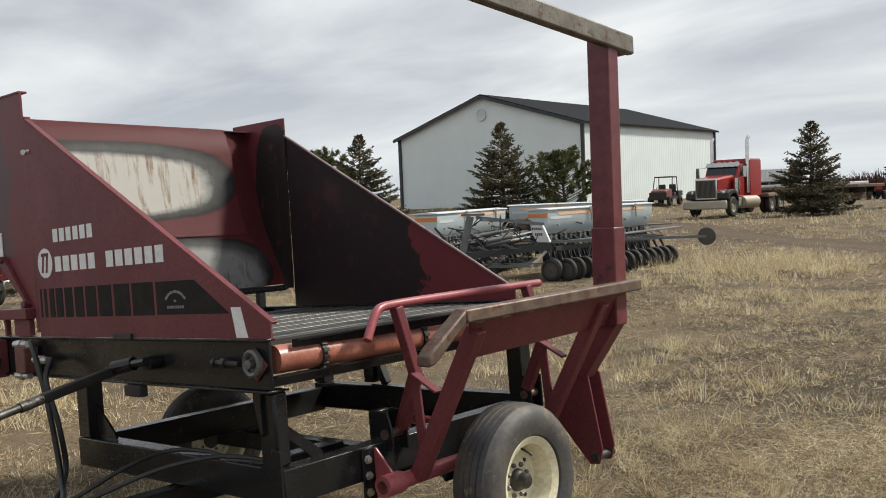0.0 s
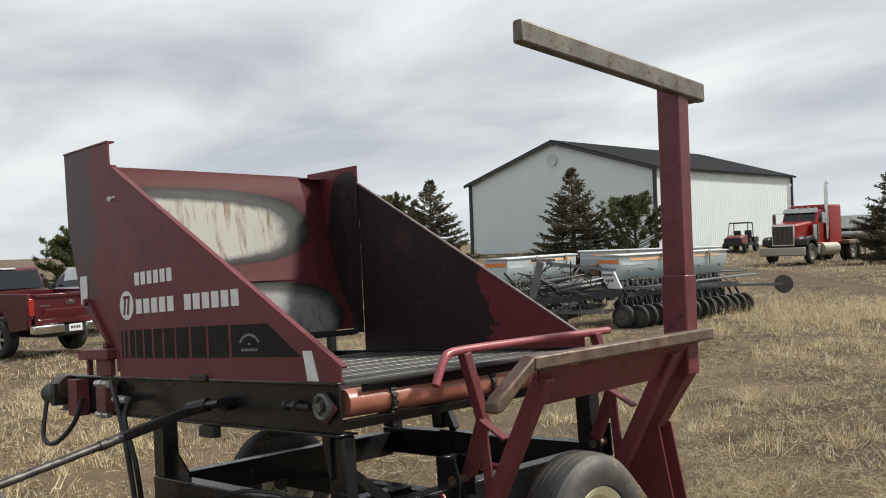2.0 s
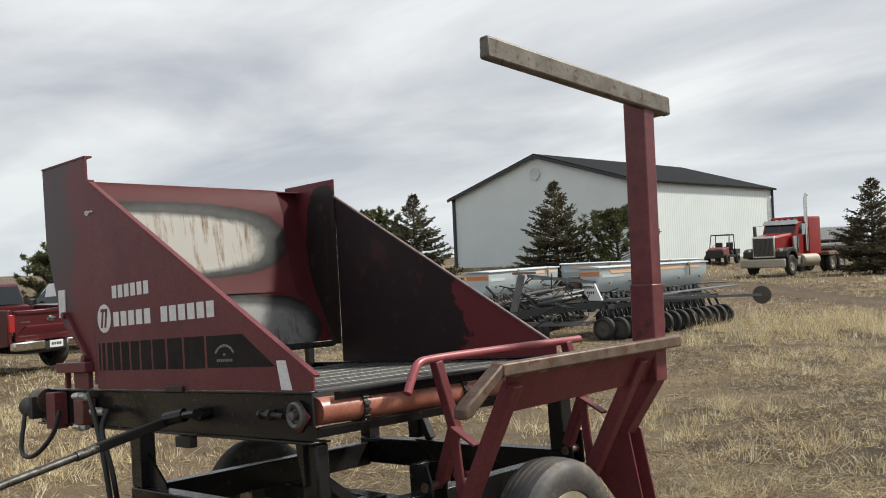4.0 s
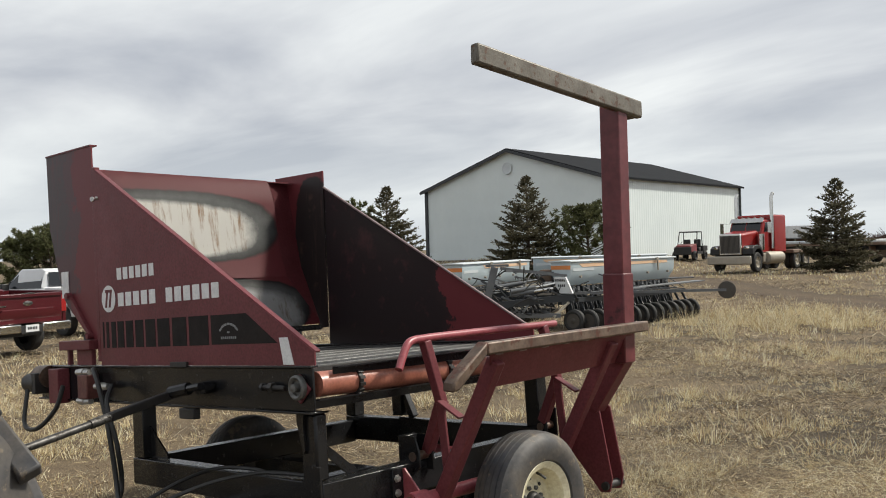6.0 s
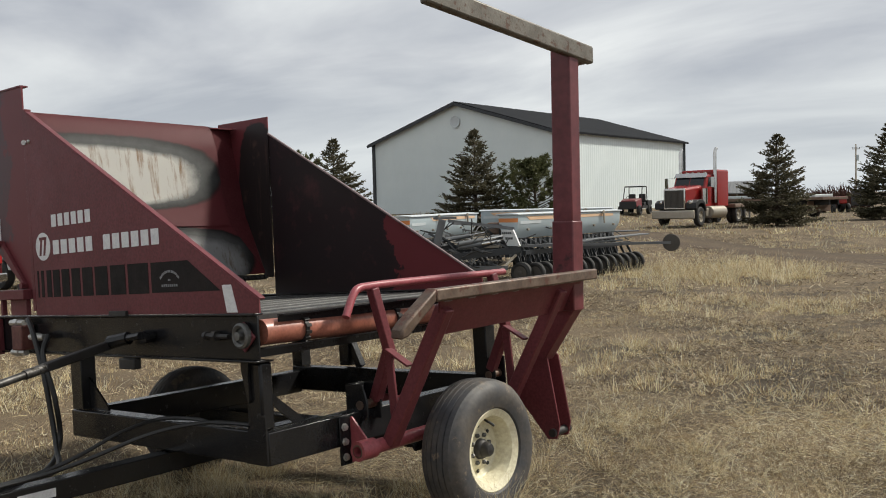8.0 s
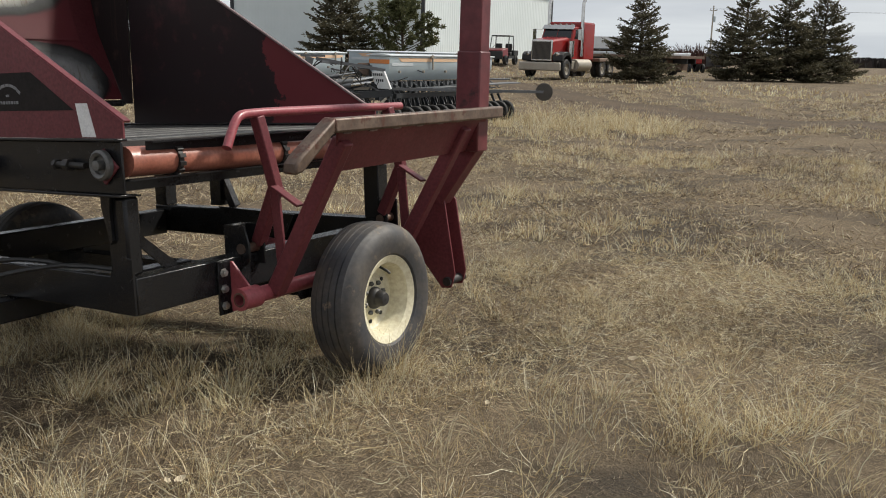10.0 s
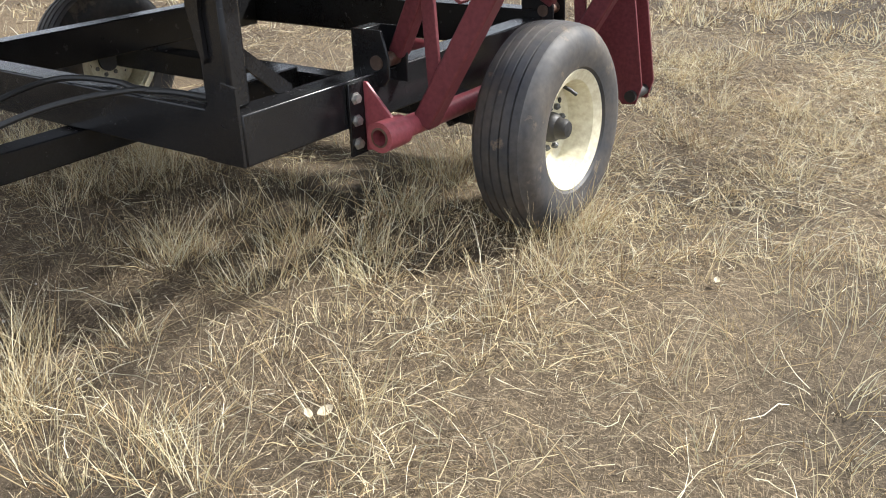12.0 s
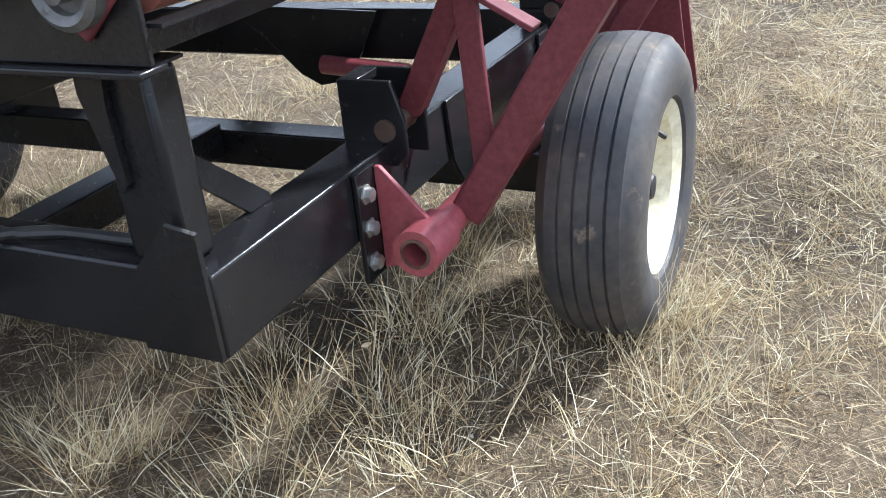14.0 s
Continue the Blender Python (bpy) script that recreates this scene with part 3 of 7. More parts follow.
for y in (0.25, 0.90, 1.55):
    bm = BM(); zr = 1.078 - 0.019 * y
    pipe(bm, [(0.012, y - 0.012, zr), (0.012, y + 0.012, zr)], 0.069, 32)
    for k in range(14):
        a = k * math.pi / 7
        m = Matrix.Translation((0.012, y, zr)) @ Matrix.Rotation(a, 4, 'Y') @ Matrix.Translation((0, 0, 0.072))
        box(bm, (-0.008, -0.016, -0.004), (0.008, 0.016, 0.006), m)
    part("chain_ring", bm, BLACK_DULL, roller, "dark chain collar")
# bearing at the roller's end
my = Matrix.Translation((-0.035, -0.037, 1.070)) @ pose(0, 0, 0, 0, 0, -90)
bm = BM(); plate(bm, [(-0.115, -0.036, 1.062), (-0.035, -0.036, 1.135), (0.045, -0.036, 1.062), (-0.035, -0.036, 0.99)], (0, -0.012, 0)); bearing = part("bearing", bm, RED, slicer, "red flange bearing", 0.004)
bm = BM(); turned(bm, [(0.012, 0.060), (0.032, 0.060), (0.040, 0.050), (0.032, 0.038), (0.02, 0.036), (0.02, 0.02), (0.05, 0.02), (0.053, 0.0)], 32, my); part("bearing_ring", bm, DULL_STEEL, bearing, "bright steel ring")
bm = BM(); pipe(bm, [(-0.13, -0.06, 1.065), (-0.33, -0.06, 1.07)], 0.013, 10); pipe(bm, [(-0.22, -0.06, 1.067), (-0.25, -0.06, 1.068)], 0.026, 6); pipe(bm, [(-0.30, -0.06, 1.067), (-0.315, -0.06, 1.068)], 0.022, 6); part("tension_bolt", bm, BLACK_DULL, slicer)

# side panels: near one with the lettering, far one with bare black wear
def side_panel(y, outer, pts, mat, label):
    bm = BM(); plate(bm, [(x, y, z) for x, z in pts], (0, 0.008 * outer, 0))
    p = part("side_panel", bm, mat, slicer, label)
    wd = 0.034 if outer < 0 else 0.018
    bm = BM(); beam(bm, (pts[0][0], y - 0.36 * wd * outer, pts[0][1]), (pts[-1][0], y - 0.36 * wd * outer, pts[-1][1]), wd, 0.012, up=(0.5, 0, 0.86)); part("flange", bm, RED if outer < 0 else PALE_EDGE, p, bevel=0.003)
    return p


near = side_panel(-0.042, -1, [(-2.03, 2.41), (-2.02, 1.174), (0.095, 1.174), (0.095, 1.238)], RED, "maroon side panel with white lettering and black bars")
far = side_panel(1.772, 1, [(-1.962, 2.385), (-1.99, 1.172), (-0.02, 1.172), (-0.02, 1.238)], FAR_WORN, "side panel worn to bare black")
YF = -0.0515

# maker's and model names as plain white shapes
def blocks(name, x, z, count, w, h, step, gaps, label):
    for i in range(count):
        if i in gaps:
            continue
        bm = BM()
        x0 = x + i * step
        plate(bm, [(x0, YF - 0.001, z), (x0 + w, YF - 0.001, z), (x0 + w, YF - 0.001, z + h), (x0, YF - 0.001, z + h)], (0, 0.0016, 0))
        part(name, bm, WHITE, near, label, flat=True)


blocks("model_mark", -1.772, 1.532, 12, 0.070, 0.082, 0.0935, (5,), "plain white mark")
blocks("maker_mark", -1.775, 1.694, 6, 0.055, 0.072, 0.077, (), "plain white mark")
bm = BM()
plate(bm, [(-1.892 + 0.088 * math.cos(a), YF - 0.001, 1.584 + 0.083 * math.sin(a)) for a in [k * math.pi / 16 for k in range(32)]], (0, 0.0015, 0)); badge = part("badge", bm, WHITE, near, "white oval badge with slanted bars", flat=True)
bm = BM()
for dx in (-0.035, 0.012):
    plate(bm, [(-1.905 + dx, YF - 0.0016, 1.53), (-1.880 + dx, YF - 0.0016, 1.53), (-1.856 + dx, YF - 0.0016, 1.635), (-1.881 + dx, YF - 0.0016, 1.635)], (0, 0.0005, 0))
plate(bm, [(-1.935, YF - 0.0016, 1.622), (-1.845, YF - 0.0016, 1.622), (-1.842, YF - 0.0016, 1.640), (-1.932, YF - 0.0016, 1.640)], (0, 0.0004, 0))
part("badge_bars", bm, RED, badge, flat=True)
edges = (-1.985, -1.966, -1.938, -1.905, -1.872, -1.815, -1.795, -1.715, -1.692, -1.603, -1.578, -1.482, -1.458, -1.345, -1.322, -1.188, -1.160, -1.010, -0.985, -0.790)
for a, b in zip(edges[::2], edges[1::2]):
    bm = BM(); box(bm, (a, YF, 1.282), (b, YF + 0.002, 1.442)); part("bar_decal", bm, DECAL_BLACK, near)
bm = BM(); plate(bm, [(-0.765, YF, 1.284), (-0.765, YF, 1.440), (-0.44, YF, 1.440), (-0.185, YF, 1.284)], (0, 0.002, 0)); part("bar_decal", bm, DECAL_BLACK, near)
bm = BM()
for i in range(7):
    a = radians(150 - i * 20)
    box(bm, (-0.012, -0.001, -0.006), (0.012, 0.0008, 0.006), Matrix.Translation((-0.60 + 0.085 * math.cos(a), YF - 0.0005, 1.335 + 0.055 * math.sin(a))) @ Matrix.Rotation(-(a - math.pi / 2) * 0.6, 4, 'Y'))
for i in range(8):
    box(bm, (-0.672 + i * 0.018, YF - 0.0015, 1.312), (-0.660 + i * 0.018, YF + 0.0003, 1.325))
box(bm, (-0.612, YF - 0.0015, 1.342), (-0.592, YF + 0.0003, 1.352))
part("dealer_decal", bm, worn("grey_print", (0.22, 0.22, 0.23), (0.16, 0.16, 0.17), (0.06, 0.05, 0.05), 0.5), near)["kind"] = "stuff"
bm = BM(); plate(bm, [(-0.172, YF, 1.31), (-0.102, YF, 1.31), (-0.062, YF, 1.178), (-0.145, YF, 1.178)], (0, 0.002, 0)); part("reflector", bm, WHITE, near, "white reflective strip")

# rear wings and worn back plate
bm = BM(); plate(bm, [(-2.757, -0.03, 2.60), (-2.095, -0.03, 2.577), (-2.08, -0.03, 1.30), (-2.142, -0.03, 1.30), (-2.5, -0.03, 1.56), (-2.572, -0.03, 1.63), (-2.74, -0.03, 2.10)], (0, 0.01, 0)); wing = part("wing", bm, WING_NEAR, slicer, "maroon end wing with a white reflector")
bm = BM(); box(bm, (-2.575, -0.036, 1.62), (-2.475, -0.031, 1.795)); part("reflector", bm, WHITE, wing)
bm = BM(); beam(bm, (-2.76, -0.01, 2.605), (-2.10, -0.01, 2.582), 0.05, 0.01); part("flange", bm, RED, wing)
bm = BM(); box(bm, (-2.075, -0.045, 1.20), (-2.035, -0.005, 2.43)); part("hinge_post", bm, RED, slicer, bevel=0.004)
bm = BM(); plate(bm, [(-2.56, 1.76, 2.53), (-1.955, 1.76, 2.51), (-1.99, 1.76, 1.30), (-2.06, 1.76, 1.30), (-2.24, 1.76, 1.42), (-2.56, 1.76, 2.0)], (0, 0.01, 0)); part("wing", bm, WING_WORN, slicer, "wing worn to bare black")
bm = BM(); pipe(bm, [(-2.045, -0.06, 2.225), (-2.06, -0.03, 2.225)], 0.016, 8); pipe(bm, [(-2.0, -0.06, 2.225), (-1.99, -0.04, 2.225)], 0.012, 8); part("hinge_pin", bm, STEEL, slicer)
# back plate: pressed sheet with a crease and turned-in corner
prof = ((-2.36, 2.475), (-2.33, 2.44), (-2.27, 2.28), (-2.235, 1.95), (-2.20, 1.83), (-2.154, 1.705))
def sheet(name, prof, y0, y1, mat, label=""):
    bm = BM()
    r0 = [bm.verts.new((x, y0, z)) for x, z in prof]; r1 = [bm.verts.new((x, y1, z)) for x, z in prof]
    for i in range(len(prof) - 1):
        bm.faces.new((r0[i], r1[i], r1[i + 1], r0[i + 1]))
    bmesh.ops.solidify(bm, geom=bm.faces[:], thickness=0.008)
    return part(name, bm, mat, back, label)


bm = BM(); box(bm, (-2.36, 0.0, 1.29), (-2.28, 1.74, 1.37)); back = part("push_gate", bm, BLACK_DULL, slicer, "scooped push gate worn to bare metal")
sheet("back_plate", prof, -0.02, 1.52, BACK_UPPER)
bm = BM()
r0 = [bm.verts.new(p) for p in ((-2.165, -0.02, 1.716), (-2.06, -0.02, 1.40), (-2.05, -0.02, 1.33))]
r1 = [bm.verts.new(p) for p in ((-2.165, 1.518, 1.716), (-2.078, 1.745, 1.37), (-2.066, 1.745, 1.33))]
for i in range(2):
    bm.faces.new((r0[i], r1[i], r1[i + 1], r0[i + 1]))
bmesh.ops.solidify(bm, geom=bm.faces[:], thickness=0.008); part("lower_plate", bm, BACK_LOWER, back)
bm = BM()
a0, a1, a2, a3 = [bm.verts.new(p) for p in ((-2.362, 1.49, 2.475), (-2.208, 1.49, 1.83), (-2.176, 1.49, 1.715), (-2.084, 1.757, 1.355))]
b0, b1 = [bm.verts.new(p) for p in ((-2.42, 1.762, 2.47), (-2.28, 1.762, 1.78))]
bm.faces.new((a0, a1, b1, b0)); bm.faces.new((a1, a2, a3, b1))
bmesh.ops.solidify(bm, geom=bm.faces[:], thickness=0.008); part("corner_plate", bm, RED, back)
bm = BM(); plate(bm, [(-2.37, 1.50, 2.462), (-2.32, 1.750, 2.458), (-2.42, 1.750, 2.462)], (0, 0, 0.008)); part("corner_cap", bm, RED, back)
bm = BM(); box(bm, (-2.07, 0.0, 1.285), (-2.045, 1.74, 1.325))
for i in range(46):
    y = 0.02 + i * 0.0375
    pipe(bm, [(-2.04, y, 1.30), (-2.04, y + 0.020, 1.30)], 0.016, 6)
    box(bm, (-2.05, y + 0.018, 1.292), (-2.03, y + 0.036, 1.308))
part("cutter_chain", bm, BLACK_DULL, back, "greasy cutting chain")
for y in (0.3, 1.68):
    bm = BM(); box(bm, (-2.33, y, 1.13), (-2.28, y + 0.05, 1.29)); part("gate_leg", bm, BLACK, back)

# drive end: step, motors, valves
bm = BM(); box(bm, (-2.53, -0.09, 1.275), (-2.10, 0.02, 1.335)); box(bm, (-2.36, -0.05, 1.175), (-2.15, -0.02, 1.274)); box(bm, (-2.50, -0.05, 1.175), (-2.47, -0.02, 1.274)); part("mount", bm, RED, slicer, bevel=0.004)
bm = BM(); beam(bm, (-2.43, -0.045, 1.62), (-2.16, -0.045, 1.36), 0.02, 0.025); pipe(bm, [(-2.45, -0.07, 1.63), (-2.45, -0.03, 1.63)], 0.022, 8); pipe(bm, [(-2.17, -0.07, 1.36), (-2.17, -0.03, 1.36)], 0.02, 8); part("stay", bm, RED, slicer)
bm = BM(); pipe(bm, [(-2.98, -0.10, 1.06), (-2.80, -0.10, 1.06)], 0.065, 20); box(bm, (-2.82, -0.16, 0.99), (-2.76, -0.04, 1.13)); part("hydraulic_motor", bm, BLACK_DULL, slicer, bevel=0.004)
bm = BM(); pipe(bm, [(-2.90, -0.06, 1.10), (-2.74, -0.06, 1.10)], 0.075, 20); part("motor_housing", bm, RUSTY, slicer)
bm = BM(); box(bm, (-2.64, -0.12, 0.93), (-2.50, -0.038, 1.155)); part("motor_mount", bm, RED, slicer, bevel=0.004)
bm = BM(); box(bm, (-2.20, -0.13, 0.97), (-2.07, -0.045, 1.12)); valve = part("valve_block", bm, RUST_RED, slicer, "rusty red hydraulic valve block", 0.008)
for z, x in ((1.135, -2.2), (1.05, -1.96), (0.955, -2.2)):
    bm = BM(); pipe(bm, [(x - 0.05, -0.10, z), (x + 0.12, -0.10, z)], 0.019, 10); pipe(bm, [(x, -0.10, z), (x + 0.05, -0.10, z)], 0.027, 6); part("fitting", bm, STEEL, valve)
bm = BM(); box(bm, (-1.17, -0.070, 1.165), (-1.00, -0.052, 1.195)); part("latch_block", bm, BLACK_DULL, slicer, bevel=0.003)
bm = BM(); box(bm, (-1.08, -0.080, 0.885), (-0.93, -0.035, 0.942)); part("latch_block", bm, BLACK_DULL, slicer, bevel=0.006)
hose = [[(-2.0, -0.12, 1.15), (-1.90, -0.16, 1.15), (-1.80, -0.18, 1.05), (-1.70, -0.18, 0.80), (-1.62, -0.18, 0.45), (-1.30, -0.35, 0.38), (-0.86, -0.8, 0.458), (-0.80, -1.6, 0.452)],
        [(-1.80, -0.10, 1.06), (-1.73, -0.17, 0.95), (-1.66, -0.15, 0.70), (-1.66, -0.14, 0.44), (-1.35, -0.42, 0.36), (-0.89, -0.95, 0.458), (-0.84, -1.6, 0.452)],
        [(-2.86, -0.17, 1.02), (-2.80, -0.22, 0.80), (-2.60, -0.22, 0.78), (-2.46, -0.16, 0.90), (-2.42, -0.12, 1.05)],
        [(-0.80, -1.6, 0.455), (-0.79, -0.7, 0.49), (-0.80, -0.25, 0.60), (-0.80, -0.02, 0.626), (-0.60, 0.05, 0.626), (-0.42, 0.02, 0.626), (-0.30, 0.05, 0.626), (-0.14, 0.06, 0.626)],
        [(-0.84, -1.6, 0.455), (-0.74, -0.7, 0.49), (-0.58, -0.25, 0.60), (-0.45, -0.05, 0.630), (-0.36, 0.04, 0.627), (-0.13, 0.056, 0.627), (-0.085, 0.06, 0.635)]]
for i, h in enumerate(hose):
    bm = BM(); pipe(bm, curve_pts(h, 8), 0.015 if i < 3 else 0.0105, 8); part("hydraulic_hose", bm, HOSE, slicer)
# drive shaft
bm = BM(); pipe(bm, [(-0.80, -0.04, 1.06), (-0.80, -0.10, 1.06)], 0.032, 16); pipe(bm, [(-0.93, -0.10, 1.055), (-1.05, -0.14, 1.035)], 0.035, 10); pipe(bm, [(-0.80, -0.11, 1.07), (-0.93, -0.11, 1.055)], 0.02, 8); part("universal_joint", bm, BLACK, slicer)
bm = BM(); beam(bm, (-1.06, -0.10, 1.03), (-0.985, -0.53, 0.955), 0.045, 0.045); shaft = part("drive_shaft", bm, BLACK_DULL, slicer, "black and bare steel telescoping drive shaft", 0.006)
bm = BM(); pipe(bm, [(-0.985, -0.53, 0.955), (-0.965, -0.64, 0.935)], 0.024, 14); pipe(bm, [(-0.965, -0.64, 0.935), (-0.72, -2.0, 0.70)], 0.019, 14); part("inner_shaft", bm, SHAFT, shaft)

# brackets for the arm
for y in (0.50, 1.60):
    bm = BM(); box(bm, (0.044, y - 0.062, 0.365), (0.055, y + 0.018, 0.605)); bk = part("bolt_plate", bm, BLACK, slicer, bevel=0.002)
    for z in (0.555, 0.482, 0.405):
        bm = BM(); turned(bm, [(0.014, 0.021), (0.018, 0.021), (0.018, 0.015), (0.030, 0.015), (0.032, 0.0)], 6, Matrix.Translation((0.041, y - 0.032, z))); part("bolt", bm, STEEL, bk)
    bm = BM(); plate(bm, [(0.056, y + 0.02, 0.60), (0.068, y + 0.02, 0.60), (0.172, y + 0.02, 0.49), (0.205, y + 0.02, 0.45), (0.18, y + 0.02, 0.402), (0.056, y + 0.02, 0.37)], (0, -0.012, 0)); part("pivot_bracket", bm, RED_SUNLIT_FADED, slicer, bevel=0.002)
    bm = BM(); turned(bm, [(-0.06, 0.030), (-0.06, 0.050), (0.05, 0.050), (0.05, 0.030), (-0.06, 0.030)], 28, Matrix.Translation((0.164, y + 0.005, 0.446)) @ pose(0, 0, 0, 0, 0, 90), caps=False); pb = part("pivot_bush", bm, RED_SUNLIT_FADED, slicer)
    bm = BM(); turned(bm, [(-0.062, 0.026), (-0.062, 0.033), (0.04, 0.033), (0.04, 0.0)], 24, Matrix.Translation((0.164, y + 0.005, 0.446)) @ pose(0, 0, 0, 0, 0, 90), caps=False); part("bush_sleeve", bm, RUSTY, pb, "rusty steel sleeve")
    bm = BM()
    ylug = y + 0.105
    plate(bm, [(-0.065, ylug, 0.745), (-0.065, ylug, 0.56), (0.06, ylug, 0.56), (0.085, ylug, 0.59), (0.085, ylug, 0.66), (0.06, ylug, 0.745)], (0, 0.012, 0)); box(bm, (-0.065, ylug + 0.10, 0.56), (0.085, ylug + 0.112, 0.745)); box(bm, (-0.065, ylug + 0.012, 0.725), (-0.02, ylug + 0.10, 0.745)); box(bm, (-0.065, ylug + 0.012, 0.614), (-0.055, ylug + 0.10, 0.725))
    lug = part("link_lug", bm, BLACK, slicer, bevel=0.003)
    bm = BM(); pipe(bm, [(0.04, ylug - 0.008, 0.640), (0.04, ylug + 0.12, 0.640)], 0.024, 16); part("link_pin", bm, RUSTY, lug, "rusty pin")

# loading arm, raised
def P(x, y, z):
    return wl(x, y, z)


bm = BM(); pipe(bm, [(0.164, 0.53, 0.446), (0.164, 1.60, 0.446)], 0.036, 20); arm = part("loading_arm", bm, RED_SUNLIT_FADED, slicer, "raised red tubular loading arm with worn steel edges")
YN, YFAR = 3.50, 4.51
for y in (YN, YFAR):
    bm = BM(); beam(bm, P(-2.615, y, 0.45), P(-2.235, y, 1.165), 0.075, 0.065, up=(0, 1, 0)); part("lift_tube", bm, RED, arm, bevel=0.008)
    bm = BM(); beam(bm, P(-2.77, y + 0.06, 0.645), P(-2.63, y + 0.03, 0.93), 0.055, 0.055, up=(0, 1, 0)); beam(bm, P(-2.635, y + 0.03, 0.915), P(-2.695, y - 0.02, 1.235), 0.05, 0.05, up=(0, 1, 0)); link = part("follower_link", bm, RED, arm, bevel=0.006)
    bm = BM(); beam(bm, P(-2.62, y, 0.93), P(-2.47, y, 0.86), 0.05, 0.012, up=(1, 0, 2)); beam(bm, P(-2.615, y, 0.92), P(-2.572, y, 0.535), 0.05, 0.016, up=(0, 1, 0)); part("stop_strap", bm, RED, arm, bevel=0.003)
# follower hoop
bm = BM(); pipe(bm, curve_pts([P(-2.66, 3.255, 1.115), P(-2.68, 3.315, 1.195), P(-2.688, 3.350, 1.232), P(-2.695, 3.39, 1.246), P(-2.70, 3.46, 1.249), P(-2.70, 3.60, 1.25), P(-2.70, 4.0, 1.246), P(-2.70, 4.62, 1.238)], 6), 0.0205, 16); part("follower_bar", bm, RED_SUNLIT_FADED, arm, "red tube rubbed bare on top")
# cradle plate and worn lip
bm = BM(); plate(bm, [P(-2.215, 3.44, 1.20), P(-2.215, 4.72, 1.195), P(-2.30, 4.72, 1.02), P(-2.30, 3.52, 1.02)], P(0, 0, 0) - P(0.012, 0, 0)); part("cradle_plate", bm, RED, arm, bevel=0.002)
bm = BM(); beam(bm, P(-2.205, 3.36, 1.232), P(-2.205, 4.82, 1.225), 0.075, 0.06); lip = part("cradle_lip", bm, RUSTY, arm, "steel lip worn brown and bare", 0.010)
le = [(3.372, 1.268), (3.362, 1.205), (3.165, 1.066), (3.118, 1.058), (3.122, 1.100), (3.150, 1.128)]
bm = BM(); plate(bm, [P(-2.240, y, z) for y, z in le], P(0.07, 0, 0) - P(0, 0, 0)); part("lip_end", bm, RUSTY, lip, bevel=0.010)
for k in range(7):
    y = 3.46 + 0.185 * k
    bm = BM(); pipe(bm, [P(-2.206, y, 1.196), P(-2.204, y + 0.02, 1.198), P(-2.206, y + 0.055, 1.196)], [0.004, 0.0075, 0.004], 6); part("weld_bead", bm, PALE_EDGE, lip)
# mast
bm = BM(); beam(bm, P(-2.295, 4.70, 1.03), P(-2.295, 4.70, 2.535), 0.13, 0.10, up=(0, 1, 0)); mast = part("mast", bm, SCUFFED, arm, "tall red square mast", 0.008)
bm = BM(); beam(bm, P(-2.295, 4.70, 1.02), P(-2.295, 4.70, 1.54), 0.142, 0.112, up=(0, 1, 0)); part("mast_sleeve", bm, SCUFFED, mast, bevel=0.008)
bm = BM(); beam(bm, P(-2.242, 3.405, 2.634), P(-2.242, 4.90, 2.505), 0.050, 0.104); part("mast_bar", bm, BAR_STEEL, mast, "weathered steel crossbar", 0.012)
bm = BM(); beam(bm, P(-2.313, 4.755, 2.510), P(-2.313, 4.895, 2.498), 0.088, 0.088); part("bar_bracket", bm, RUSTY, mast, "rusty steel bracket", 0.006)
bm = BM(); beam(bm, P(-2.285, 4.72, 1.06), P(-2.50, 4.72, 0.74), 0.11, 0.10, up=(0, 1, 0)); part("mast_foot", bm, RED, mast, bevel=0.006)
for y in (4.68, 4.80):
    bm = BM(); plate(bm, [P(-2.52, y, 0.80), P(-2.70, y, 0.52), P(-2.44, y, 0.24), P(-2.38, y, 0.25), P(-2.36, y, 0.33), P(-2.44, y, 0.73)], (0, 0.012, 0)); part("lever_plate", bm, RED, arm, bevel=0.002)
bm = BM(); pipe(bm, [P(-2.40, 4.66, 0.285), P(-2.40, 4.84, 0.285)], 0.025, 14); part("lever_pin", bm, BLACK_DULL, arm)

